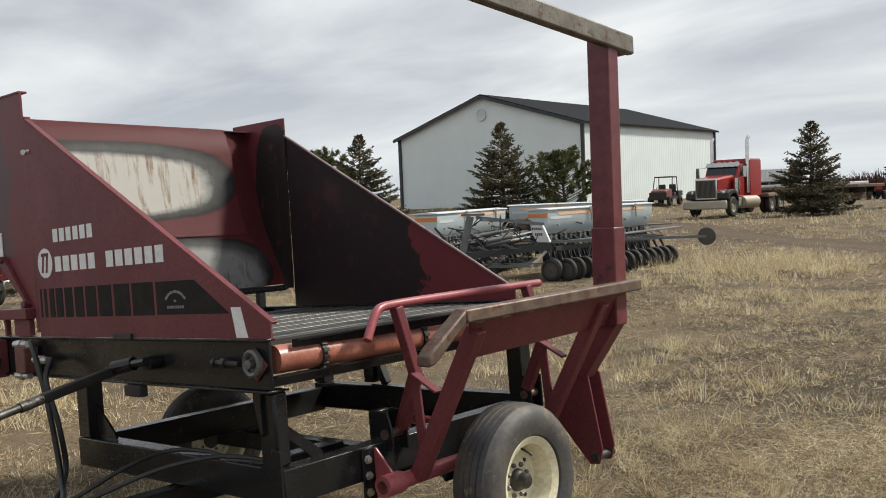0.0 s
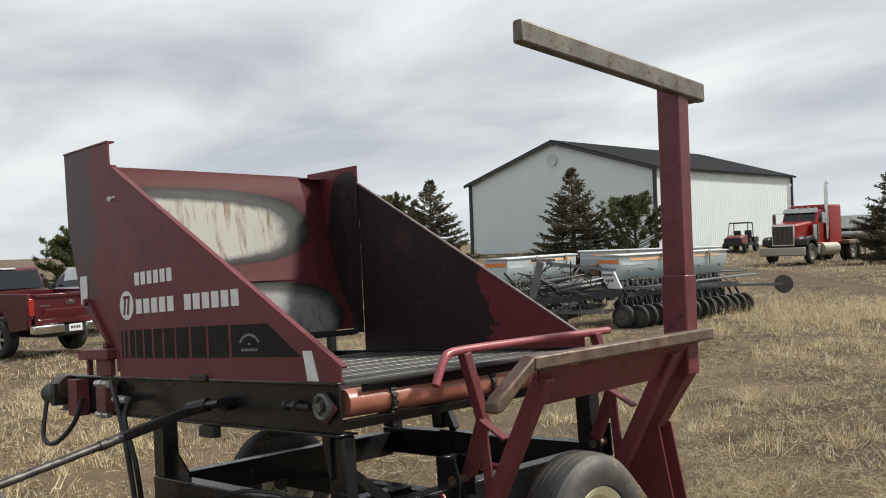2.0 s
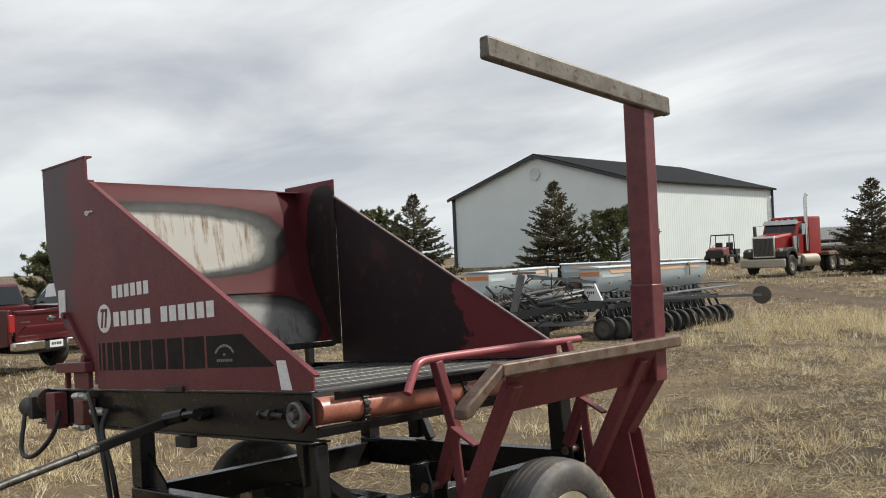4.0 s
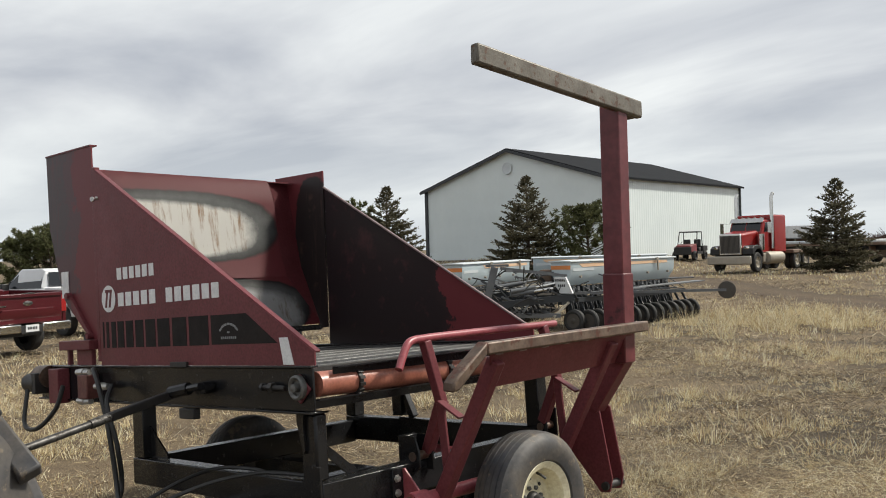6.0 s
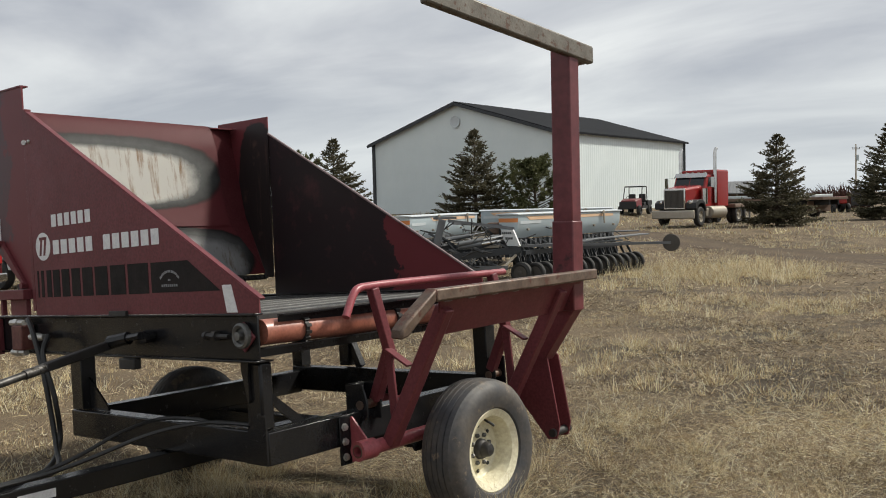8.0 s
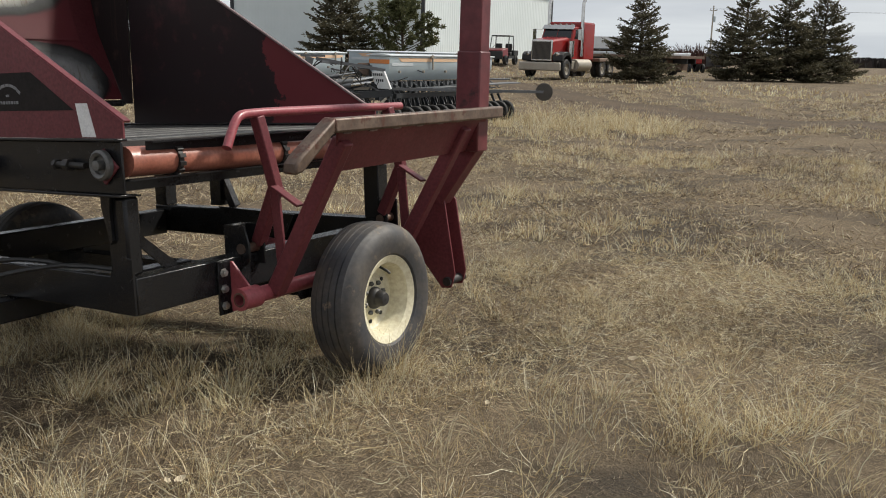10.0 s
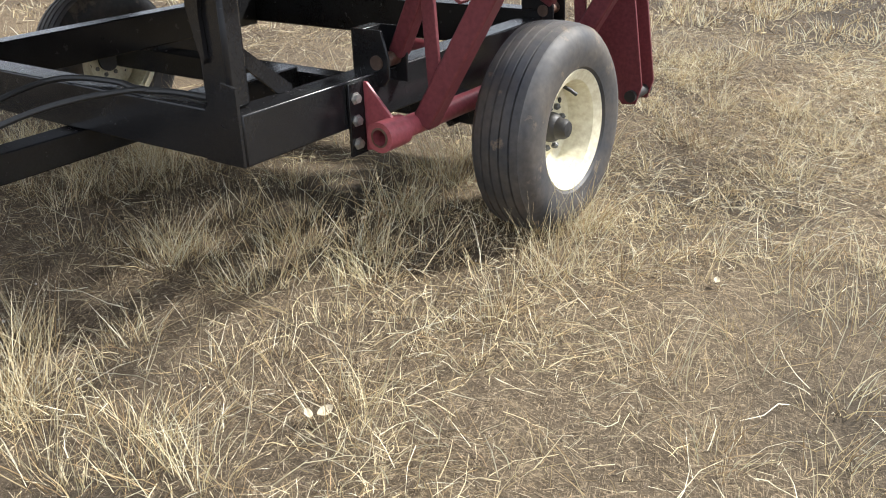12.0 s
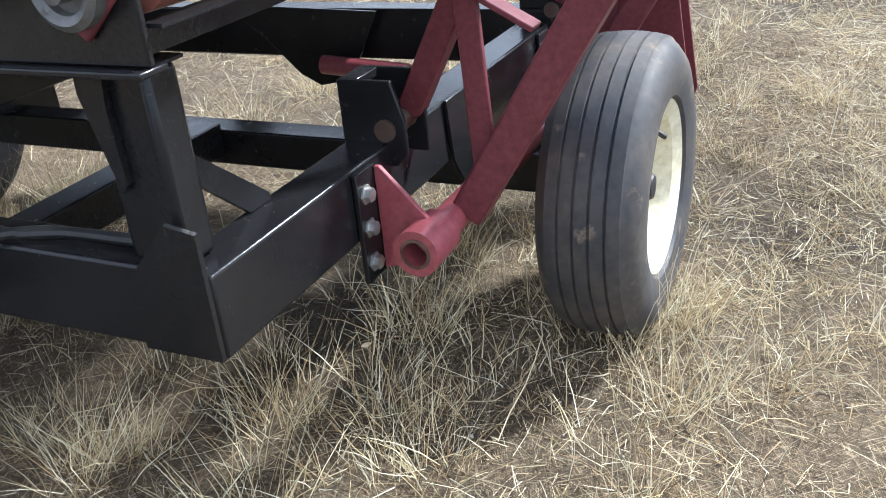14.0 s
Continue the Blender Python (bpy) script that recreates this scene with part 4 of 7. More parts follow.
# ---------------------------------------------------------------- land
def land_material():
    m, n, l, b = nodes_of("dry_grassland")
    co = n.new("ShaderNodeTexCoord").outputs["Object"]
    big = noise_tex(n, l, co, 0.09, 5)
    mid = noise_tex(n, l, co, 0.9, 6, 0.6, w=4.0)
    fine = noise_tex(n, l, co, 14.0, 6, 0.7, w=9.0)
    tiny = noise_tex(n, l, co, 85.0, 5, 0.75, w=2.0)
    soil = mixc(n, l, fine, (0.019, 0.0165, 0.0140), (0.074, 0.063, 0.051))
    soil = mixc(n, l, 0.7, soil, ramp(n, l, tiny, [(0.30, (0.16, 0.16, 0.16)), (0.70, (0.80, 0.80, 0.80))]), 'OVERLAY')
    straw = mixc(n, l, fine, (0.044, 0.034, 0.024), (0.20, 0.152, 0.098))
    straw = mixc(n, l, 0.6, straw, ramp(n, l, tiny, [(0.30, (0.2, 0.2, 0.2)), (0.70, (0.85, 0.85, 0.85))]), 'OVERLAY')
    # matted fibres lying three ways
    for k, turn in enumerate((12, 71, 133)):
        mp = n.new("ShaderNodeMapping")
        mp.inputs["Rotation"].default_value = (0, 0, radians(turn))
        l.new(co, mp.inputs[0])
        fib = noise_tex(n, l, mp.outputs[0], 1.0, 4, 0.6, stretch=(26, 330, 60), w=3.0 * k + 1)
        straw = mixc(n, l, ramp(n, l, fib, [(0.58, (0, 0, 0)), (0.66, (0.85, 0.85, 0.85))]), straw, (0.50, 0.39, 0.25))
    col = mixc(n, l, ramp(n, l, mid, [(0.36, (0.15, 0.15, 0.15)), (0.58, (0.9, 0.9, 0.9))]), soil, straw)
    col = mixc(n, l, ramp(n, l, big, [(0.40, (0, 0, 0)), (0.62, (0.45, 0.45, 0.45))]), col, (0.13, 0.095, 0.060))
    # dirt lane of two wheel tracks
    at = n.new("ShaderNodeAttribute"); at.attribute_name = "lane"
    col = mixc(n, l, at.outputs["Fac"], col, mixc(n, l, fine, (0.055, 0.042, 0.032), (0.12, 0.09, 0.065)))
    l.new(col, b.inputs["Base Color"])
    b.inputs["Roughness"].default_value = 0.95
    b.inputs["Specular IOR Level"].default_value = 0.15
    bump(n, l, b, mixc(n, l, 0.35, fine, tiny), 1.0, 0.03)
    return m


LAND = land_material()


LANE = ((-34.0, 47.0), (-20.0, 38.5), (-12.1, 30.8), (-8.6, 28.2), (-5.0, 26.4), (-1.3, 24.6), (8.0, 22.6), (30.0, 19.5), (60.0, 16.0))


def lane_distance(x, y):
    """Distance from the middle of the dirt lane."""
    out = np.full(len(x), 1e9)
    for (ax, ay), (bx, by) in zip(LANE, LANE[1:]):
        dx, dy = bx - ax, by - ay
        t = np.clip(((x - ax) * dx + (y - ay) * dy) / (dx * dx + dy * dy), 0, 1)
        out = np.minimum(out, np.hypot(x - ax - t * dx, y - ay - t * dy))
    return out


def build_land():
    ax = [0.0]
    step = 0.12
    while ax[-1] < 3200:
        ax.append(ax[-1] + step)
        step = min(200, step * (1.02 if ax[-1] < 12 else 1.012 if ax[-1] < 36 else 1.12))
    xs = np.array([-v for v in ax[:0:-1]] + ax) - 2.0
    ys = np.array([-v for v in ax[:0:-1]] + ax) + 3.0
    nx, ny = len(xs), len(ys)
    co = np.zeros((nx * ny, 3))
    k = 0
    for x in xs:
        for y in ys:
            d = math.hypot(x + 2, y - 3)
            h = gz(x, y)
            if d < 60:
                h += 0.018 * (1 - d / 60) * noise.noise((x * 1.3, y * 1.3, 0.3)) + 0.010 * (1 - d / 60) * noise.noise((x * 4.1, y * 4.1, 2.3))
            co[k] = (x, y, h)
            k += 1
    i = np.arange(nx - 1)[:, None] * ny + np.arange(ny - 1)[None, :]
    f = np.stack([i, i + ny, i + ny + 1, i + 1], axis=-1).reshape(-1)
    me = array_mesh("ground", co, f, 4, LAND)
    for p in me.polygons:
        p.use_smooth = True
    d = lane_distance(co[:, 0], co[:, 1])
    track = np.exp(-((np.abs(d) - 0.85) / 0.45) ** 2) + 0.35 * np.exp(-(d / 1.6) ** 2)
    at = me.attributes.new("lane", 'FLOAT', 'POINT')
    at.data.foreach_set("value", np.clip(track, 0, 1).astype(np.float32))
    return tagged(new("ground", me), "dry tan grassland with bare brown soil patches", "ground", kind="structure")


ground = build_land()


# ---------------------------------------------------------------- grass
rng = np.random.default_rng(7)


TABLES = rng.random((6, 256, 256)) * 2 - 1


def field(x, y, k=0):
    """Smooth random field over the plan, about -1 to 1."""
    T = TABLES[k]
    xi, yi = np.floor(x).astype(int), np.floor(y).astype(int)
    fx, fy = x - xi, y - yi
    fx, fy = fx * fx * (3 - 2 * fx), fy * fy * (3 - 2 * fy)
    g = lambda a, b: T[a % 256, b % 256]
    return (g(xi, yi) * (1 - fx) + g(xi + 1, yi) * fx) * (1 - fy) + (g(xi, yi + 1) * (1 - fx) + g(xi + 1, yi + 1) * fx) * fy


def patchy(x, y, s=0.55, k=0):
    """Where grass gathers, about 0 to 1."""
    return 0.5 + 0.42 * field(x * s, y * s, k) + 0.26 * field(x * s * 2.7 + 7, y * s * 2.7, k + 1) + 0.14 * field(x * s * 6.1, y * s * 6.1 + 3, k + 2)


def step_np(a, b, v):
    q = np.clip((v - a) / (b - a), 0, 1)
    return q * q * (3 - 2 * q)


def GX(x, y):
    """Height of the land under many points."""
    q = -0.5 * x + 0.86 * y
    h = -0.15 * step_np(-2.3, -4.9, x) - 0.35 * step_np(-10, -32, x) * (1 - step_np(14, 30, y)) + 0.02 * step_np(-2.3, 0.5, x)
    h = h + 0.36 * step_np(25, 48, q) * (1 - step_np(120, 220, q))
    h = h + 0.85 * step_np(-25, -33, x) * step_np(32, 50, y) * (1 - step_np(120, 200, q))
    return h - 0.05 * np.exp(-((x + 4.94) ** 2 + (y - 3.95) ** 2) / 0.8)


def stems(name, x, y, length, width, az, elev, droop, kink, segs, mat, label, lift=0.0):
    """Kinked tapering straws: each leaves its root at the angle elev, sinks by droop a joint and strays sideways by kink."""
    n = len(x)
    g = GX(x, y)
    p = np.stack([x, y, g - 0.004 + lift * rng.random(n)], 1)
    roll = rng.random(n) * np.pi
    rows = []
    e, a = elev.copy(), az.copy()
    for k in range(segs + 1):
        d = np.stack([np.cos(a) * np.cos(e), np.sin(a) * np.cos(e), np.sin(e)], 1)
        flat = np.stack([-np.sin(a), np.cos(a), np.zeros(n)], 1)
        side = flat * np.cos(roll)[:, None] + np.cross(d, flat) * np.sin(roll)[:, None]
        w = width * (1 - 0.75 * k / segs) * 0.5
        rows.append((p - side * w[:, None], p + side * w[:, None]))
        p = p + d * (length / segs)[:, None]
        p[:, 2] = np.maximum(p[:, 2], g + 0.002)
        e = e - droop * (0.5 + rng.random(n)) + rng.normal(0, 1, n) * kink * 0.5
        a = a + rng.normal(0, 1, n) * kink
    m = 2 * (segs + 1)
    v = np.empty((n, m, 3))
    for k, (q0, q1) in enumerate(rows):
        v[:, 2 * k], v[:, 2 * k + 1] = q0, q1
    base = (np.arange(n) * m)[:, None]
    quads = np.concatenate([base + np.array([2 * k, 2 * k + 1, 2 * k + 3, 2 * k + 2]) for k in range(segs)], 1)
    ob = new(name, array_mesh(name, v.reshape(-1, 3), quads.reshape(-1), 4, mat))
    return tagged(ob, label, "grass", kind="stuff")


def scatter(n, x0, x1, y0, y1, gate, scale, keep=None, k=0, soft=0.5):
    """Points over a stretch of land, thinned where the growth is poor and on the wheel tracks."""
    x, y = x0 + (x1 - x0) * rng.random(n), y0 + (y1 - y0) * rng.random(n)
    ok = patchy(x, y, scale, k) > gate + soft * (rng.random(n) - 0.5)
    ok &= lane_distance(x, y) > 0.75 + 0.5 * rng.random(n)
    if keep is not None:
        ok &= keep(x, y)
    return x[ok], y[ok]


def bunches(name, x, y, per, spread, h0, h1, w0, w1, segs, mat, label, wild=0.5, droop=0.12, kink=0.16):
    """Bunches of straws about the points x, y; each bunch has its own size and is combed its own way."""
    size = 0.40 + 0.95 * rng.random(len(x)) ** 1.6
    comb, pull = rng.random(len(x)) * 2 * np.pi, 0.9 * rng.random(len(x)) ** 2
    cnt = np.maximum(3, (per * size ** 1.4 * (0.4 + rng.random(len(x)))).astype(int))
    i = np.repeat(np.arange(len(x)), cnt)
    n = len(i)
    q, a = np.sqrt(rng.random(n)), rng.random(n) * 2 * np.pi
    r = spread * size[i] * q * (0.6 + 0.8 * rng.random(n))
    az = np.arctan2(np.sin(a) * (0.25 + q) + pull[i] * np.sin(comb[i]), np.cos(a) * (0.25 + q) + pull[i] * np.cos(comb[i])) + rng.normal(0, 0.95, n)
    lean = 0.06 + 0.55 * q * rng.random(n) + 0.55 * pull[i] * rng.random(n) + wild * rng.random(n) ** 3
    elev = np.pi / 2 - np.clip(lean, 0, 1.5)
    length = (h0 + (h1 - h0) * rng.random(n) ** 1.2) * size[i]
    return stems(name, x[i] + r * np.cos(a), y[i] + r * np.sin(a), length, w0 + (w1 - w0) * rng.random(n), az, elev, droop, kink, segs, mat, label)


def strewn(name, x, y, l0, l1, w0, w1, steep, segs, mat, label, lift, kink=0.25, power=2.0):
    """Loose straws lying about at low angles."""
    n = len(x)
    return stems(name, x, y, l0 + (l1 - l0) * rng.random(n) ** power, w0 + (w1 - w0) * rng.random(n), rng.random(n) * 2 * np.pi, steep * rng.random(n) ** 2, 0.10, kink, segs, mat, label, lift)


def close_by(x, y):
    return (x > -5.6) & (x < 0.7) & (y > 1.7) & (y < 7.3)


not_near = lambda x, y: ~close_by(x, y)
# close to the machine: bunches, stubble, crossing stalks, thatch
x, y = scatter(1250, -5.6, 0.7, 1.9, 7.3, 0.50, 1.1, soft=0.25)
bunches("near_grass_tufts", x, y, 48, 0.095, 0.04, 0.21, 0.0016, 0.0034, 3, STRAW, "dry straw-coloured grass bunches on bare soil", 1.15, 0.16, 0.24)
x, y = scatter(9500, -5.6, 0.7, 1.7, 7.3, 0.54, 1.3, k=1, soft=0.25)
bunches("short_stubble", x, y, 19, 0.060, 0.02, 0.10, 0.0013, 0.0026, 2, LITTER, "short dead grass stubble on brown soil", 1.3)
x, y = scatter(300, -5.2, -1.9, 2.0, 4.4, 0.42, 1.1, k=1, soft=0.3)
bunches("upright_grass_tufts", x, y, 62, 0.085, 0.07, 0.26, 0.0015, 0.0030, 3, STRAW, "upright pale grass bunches under the frame", 0.45, 0.10, 0.14)
x, y = scatter(88000, -5.6, 0.7, 1.7, 7.3, 0.44, 0.8, lambda x, y: rng.random(len(x)) < 0.20 + 0.80 * step_np(-3.3, -1.9, x + 0.30 * (y - 4.0)), k=2, soft=0.4)
strewn("crossing_stalks", x, y, 0.03, 0.17, 0.0012, 0.0026, 0.9, 2, STRAW, "loose pale stalks lying criss-cross on the ground", 0.030, 0.25, 2.4)
x, y = scatter(260000, -5.6, 0.7, 1.7, 7.3, 0.48, 1.0, k=3, soft=0.45)
strewn("flattened_straw", x, y, 0.012, 0.075, 0.0009, 0.0019, 0.5, 1, DULL_LITTER, "fine grey-brown thatch on bare soil", 0.014, 0.0, 1.8)
x, y = scatter(60000, -5.6, 0.7, 1.7, 7.3, 0.54, 0.75, k=3, soft=0.5)
strewn("flattened_straw", x, y, 0.02, 0.13, 0.0008, 0.0018, 0.5, 2, LITTER, "flattened dead straw on brown soil", 0.018, 0.35, 1.8)
x, y = scatter(1500, -5.6, 0.7, 1.9, 7.3, 0.40, 0.6, k=2)
strewn("crooked_stalks", x, y, 0.16, 0.42, 0.0018, 0.0034, 1.0, 6, STRAW, "long crooked golden weed stalks tangled in the grass", 0.03, 0.38, 1.5)
# middle distance
x, y = scatter(8200, -15, 2.0, -2, 16, 0.57, 0.7, not_near, soft=0.3)
bunches("middle_grass_tufts", x, y, 26, 0.10, 0.05, 0.18, 0.0038, 0.0076, 2, STRAW, "dry straw-coloured grass bunches in the middle distance", 0.9)
x, y = scatter(22000, -15, 2.0, -2, 16, 0.53, 0.9, not_near, 1, 0.35)
bunches("middle_stubble", x, y, 10, 0.07, 0.02, 0.085, 0.0034, 0.0062, 1, STRAW, "short dead stubble in the middle distance", 1.3)
x, y = scatter(270000, -15, 2.0, -2, 16, 0.37, 0.8, not_near, 3, 0.5)
strewn("middle_flattened_straw", x, y, 0.03, 0.13, 0.0034, 0.0064, 0.9, 1, LITTER, "flattened dead straw in the middle distance", 0.02, 0.0, 1.6)
far_yard = lambda x, y: ((y > 16) | (x < -15))
x, y = scatter(12000, -36, 16, -3, 40, 0.57, 0.35, far_yard)
bunches("yard_grass_tufts", x, y, 20, 0.20, 0.05, 0.17, 0.009, 0.016, 1, STRAW, "dry grass bunches across the yard", 0.9)
x, y = scatter(150000, -36, 14, -3, 38, 0.42, 0.4, far_yard, 3, 0.6)
strewn("yard_flattened_straw", x, y, 0.05, 0.18, 0.008, 0.015, 1.0, 1, LITTER, "flattened dead straw across the yard", 0.03, 0.0, 1.4)
x, y = scatter(2600, -9, 9, -7, 2.6, 0.50, 0.7, lambda x, y: not_near(x, y) & (x > -8) & ((x > 2) | (y < -2)))
bunches("yard_grass_tufts", x, y, 16, 0.09, 0.05, 0.15, 0.004, 0.008, 1, STRAW, "dry grass bunches at the tow end of the yard", 0.9)
# tall pale bunch grass by the drill
x, y = scatter(760, -12.6, -4.5, 14.5, 25.0, 0.20, 0.5, lambda x, y: np.hypot((x + 8.4) / 2.6, (y - 20.4) / 3.6) < 0.75 + 0.4 * rng.random(len(x)))
bunches("tall_bunch_grass", x, y, 60, 0.24, 0.12, 0.40, 0.005, 0.010, 2, STRAW, "tall pale bunch grass beside the seed drill", 0.7)
x, y = scatter(700, -26, -9.5, 13, 23, 0.62, 0.5)
bunches("tall_bunch_grass", x, y, 34, 0.2, 0.08, 0.26, 0.005, 0.010, 2, STRAW, "tall pale bunch grass round the seed drill", 0.7)
# far field
x, y = scatter(15000, -70, 45, 38, 105, 0.50, 0.12)
bunches("far_grass_tufts", x, y, 8, 0.35, 0.08, 0.22, 0.03, 0.055, 1, STRAW, "dry grass across the far yard", 0.9)


# crumbs of soil and pale gravel
def grains(name, n, x0, x1, y0, y1, r0, r1, gate, mat, label, cat):
    x, y = x0 + (x1 - x0) * rng.random(n), y0 + (y1 - y0) * rng.random(n)
    k = np.array([noise.noise((a * 1.6, b * 1.6, 8.8)) for a, b in zip(x, y)]) > gate
    x, y = x[k], y[k]
    n = len(x)
    r = r0 + (r1 - r0) * rng.random(n) ** 2.5
    oct_v = np.array([(1, 0, 0), (0, 1, 0), (-1, 0, 0), (0, -1, 0), (0, 0, 0.75), (0, 0, -0.75), ], float)
    v = oct_v[None] * r[:, None, None] * (0.65 + 0.7 * rng.random((n, 6, 1))) + 0.25 * r[:, None, None] * rng.normal(0, 1, (n, 6, 3))
    v += np.stack([x, y, GX(x, y) + r * 0.35], 1)[:, None, :]
    tri = np.array([(0, 1, 4), (1, 2, 4), (2, 3, 4), (3, 0, 4), (1, 0, 5), (2, 1, 5), (3, 2, 5), (0, 3, 5)])
    f = (np.arange(n) * 6)[:, None, None] + tri[None]
    return tagged(new(name, array_mesh(name, v.reshape(-1, 3), f.reshape(-1), 3, mat)), label, cat, kind="stuff")


grains("gravel", 1500, -4.8, 1.5, 1.9, 7.0, 0.003, 0.0085, 0.22, GRAVEL, "scattered small pale gravel on the soil", "gravel")
def build_leaf(x, y, size, turn):
    bm = BM()
    rows = []
    for i in range(7):
        q = i / 6
        w = size * 0.34 * math.sin(math.pi * (0.06 + 0.90 * q)) ** 0.8
        rows.append([bm.verts.new(((q - 0.5) * size, o * w, size * (0.16 * abs(o) + 0.22 * (q - 0.5) ** 2 + 0.05))) for o in (-1, -0.5, 0, 0.5, 1)])
    for a, b in zip(rows, rows[1:]):
        for j in range(4):
            bm.faces.new((a[j], a[j + 1], b[j + 1], b[j]))
    bmesh.ops.solidify(bm, geom=bm.faces[:], thickness=0.0006)
    ob = mesh_object("dry_leaf", bm, LEAF)
    ob.matrix_world = pose(x, y, float(GX(np.array([x]), np.array([y]))[0]) + 0.022, 14, -10, turn)
    return tagged(ob, "small pale curled dry leaf lying in straw", "leaf", "dry leaves")


LEAF = plain("pale_dry_leaf", (0.80, 0.73, 0.58), 0.7, alt=(0.62, 0.54, 0.40), scale=40)
for x, y, size, turn in ((-1.33, 4.735, 0.05, 20), (-2.23, 2.545, 0.045, 70), (-2.26, 2.51, 0.035, 150), (-1.67, 3.80, 0.03, 100), (-2.92, 3.53, 0.025, 40)):
    build_leaf(x, y, size, turn)
grains("soil_crumbs", 5000, -4.6, 1.2, 1.9, 6.6, 0.0015, 0.0055, -0.35, SOIL, "loose brown soil crumbs", "soil")

# ---------------------------------------------------------------- machine shed
def build_shed():
    A, B, C = Vector((-47.4, 49.85, 0)), Vector((-31.5, 50.1, 0)), Vector((-32.3, 70.5, 0))
    base, eave, peak = 0.85, 6.31, 8.72
    ux, uy = (B - A), (C - B)
    lx, ly = ux.length, uy.length
    dx, dy = ux.normalized(), uy.normalized()
    m = Matrix(((dx.x, dy.x, 0, A.x), (dx.y, dy.y, 0, A.y), (0, 0, 1, 0), (0, 0, 0, 1)))
    shed = thing("machine_shed", "large white ribbed-steel machine shed with dark roof and trim", "shed", m)

    def ribbed(name, n, w, height, place):
        """Steel sheets with raised ribs; place(s, z, out) gives the point."""
        bm = BM()
        prof = []
        for i in range(n):
            s = i * w
            prof += [(s, 0), (s + w * 0.70, 0), (s + w * 0.78, 0.013), (s + w * 0.92, 0.013)]
        prof.append((n * w, 0))
        lo = [bm.verts.new(place(s, base, o)) for s, o in prof]
        hi = [bm.verts.new(place(s, height(s), o)) for s, o in prof]
        for i in range(len(prof) - 1):
            bm.faces.new((lo[i], lo[i + 1], hi[i + 1], hi[i]))
        return part(name, bm, SIDING, shed)
    top = lambda s: eave + (peak - eave) * (1 - abs(s - lx / 2) / (lx / 2))
    n = 56
    ribbed("gable_wall", n, lx / n, top, lambda s, z, o: (s, -o * 0.25, z))
    ribbed("side_wall", 68, ly / 68, lambda s: eave, lambda s, z, o: (lx + o, s, z))
    bm = BM(); plate(bm, [(0, ly, base), (lx, ly, base), (lx, ly, eave), (lx / 2, ly, peak), (0, ly, eave)], (0, 0.1, 0)); part("back_wall", bm, SIDING, shed)
    bm = BM(); box(bm, (0, 0, base), (0.1, ly, eave)); part("side_wall", bm, SIDING, shed)
    for sgn in (0, 1):
        x0 = -0.35 if sgn == 0 else lx + 0.35
        z0 = eave - 0.12
        bm = BM(); plate(bm, [(x0, -0.3, z0), (lx / 2, -0.3, peak + 0.02), (lx / 2, ly + 0.3, peak + 0.02), (x0, ly + 0.3, z0)], (0, 0, 0.14))
        r = part("roof_slope", bm, ROOFING, shed, "dark steel roof")
        bm = BM(); beam(bm, (x0, -0.34, z0 - 0.02), (lx / 2, -0.34, peak - 0.02), 0.06, 0.20); part("rake_trim", bm, TRIM, r)
    for x, y in ((0.05, -0.06), (lx + 0.02, -0.06), (lx + 0.05, ly)):
        bm = BM(); box(bm, (x - 0.12, y - 0.06, base), (x + 0.12, y + 0.06, eave)); part("corner_trim", bm, TRIM, shed)
    bm = BM(); turned(bm, [(0.0, 0.42), (0.06, 0.42), (0.06, 0.36), (0.03, 0.34), (0.03, 0.0)], 24, Matrix.Translation((lx / 2 - 0.1, -0.05, peak - 1.25)) @ pose(0, 0, 0, 0, 0, -90)); part("gable_vent", bm, PALE_LID, shed)


build_shed()


# ---------------------------------------------------------------- trees
def needle_quads(rg, c, d, length, width, V, F):
    """One flat spray of needles from c along d."""
    w = np.cross(d, rg.normal(0, 1, 3))
    w *= width / max(1e-6, np.linalg.norm(w))
    b = len(V)
    V += [c, c + d * length * 0.45 + w, c + d * length, c + d * length * 0.45 - w]
    F += [b, b + 1, b + 2, b + 3]


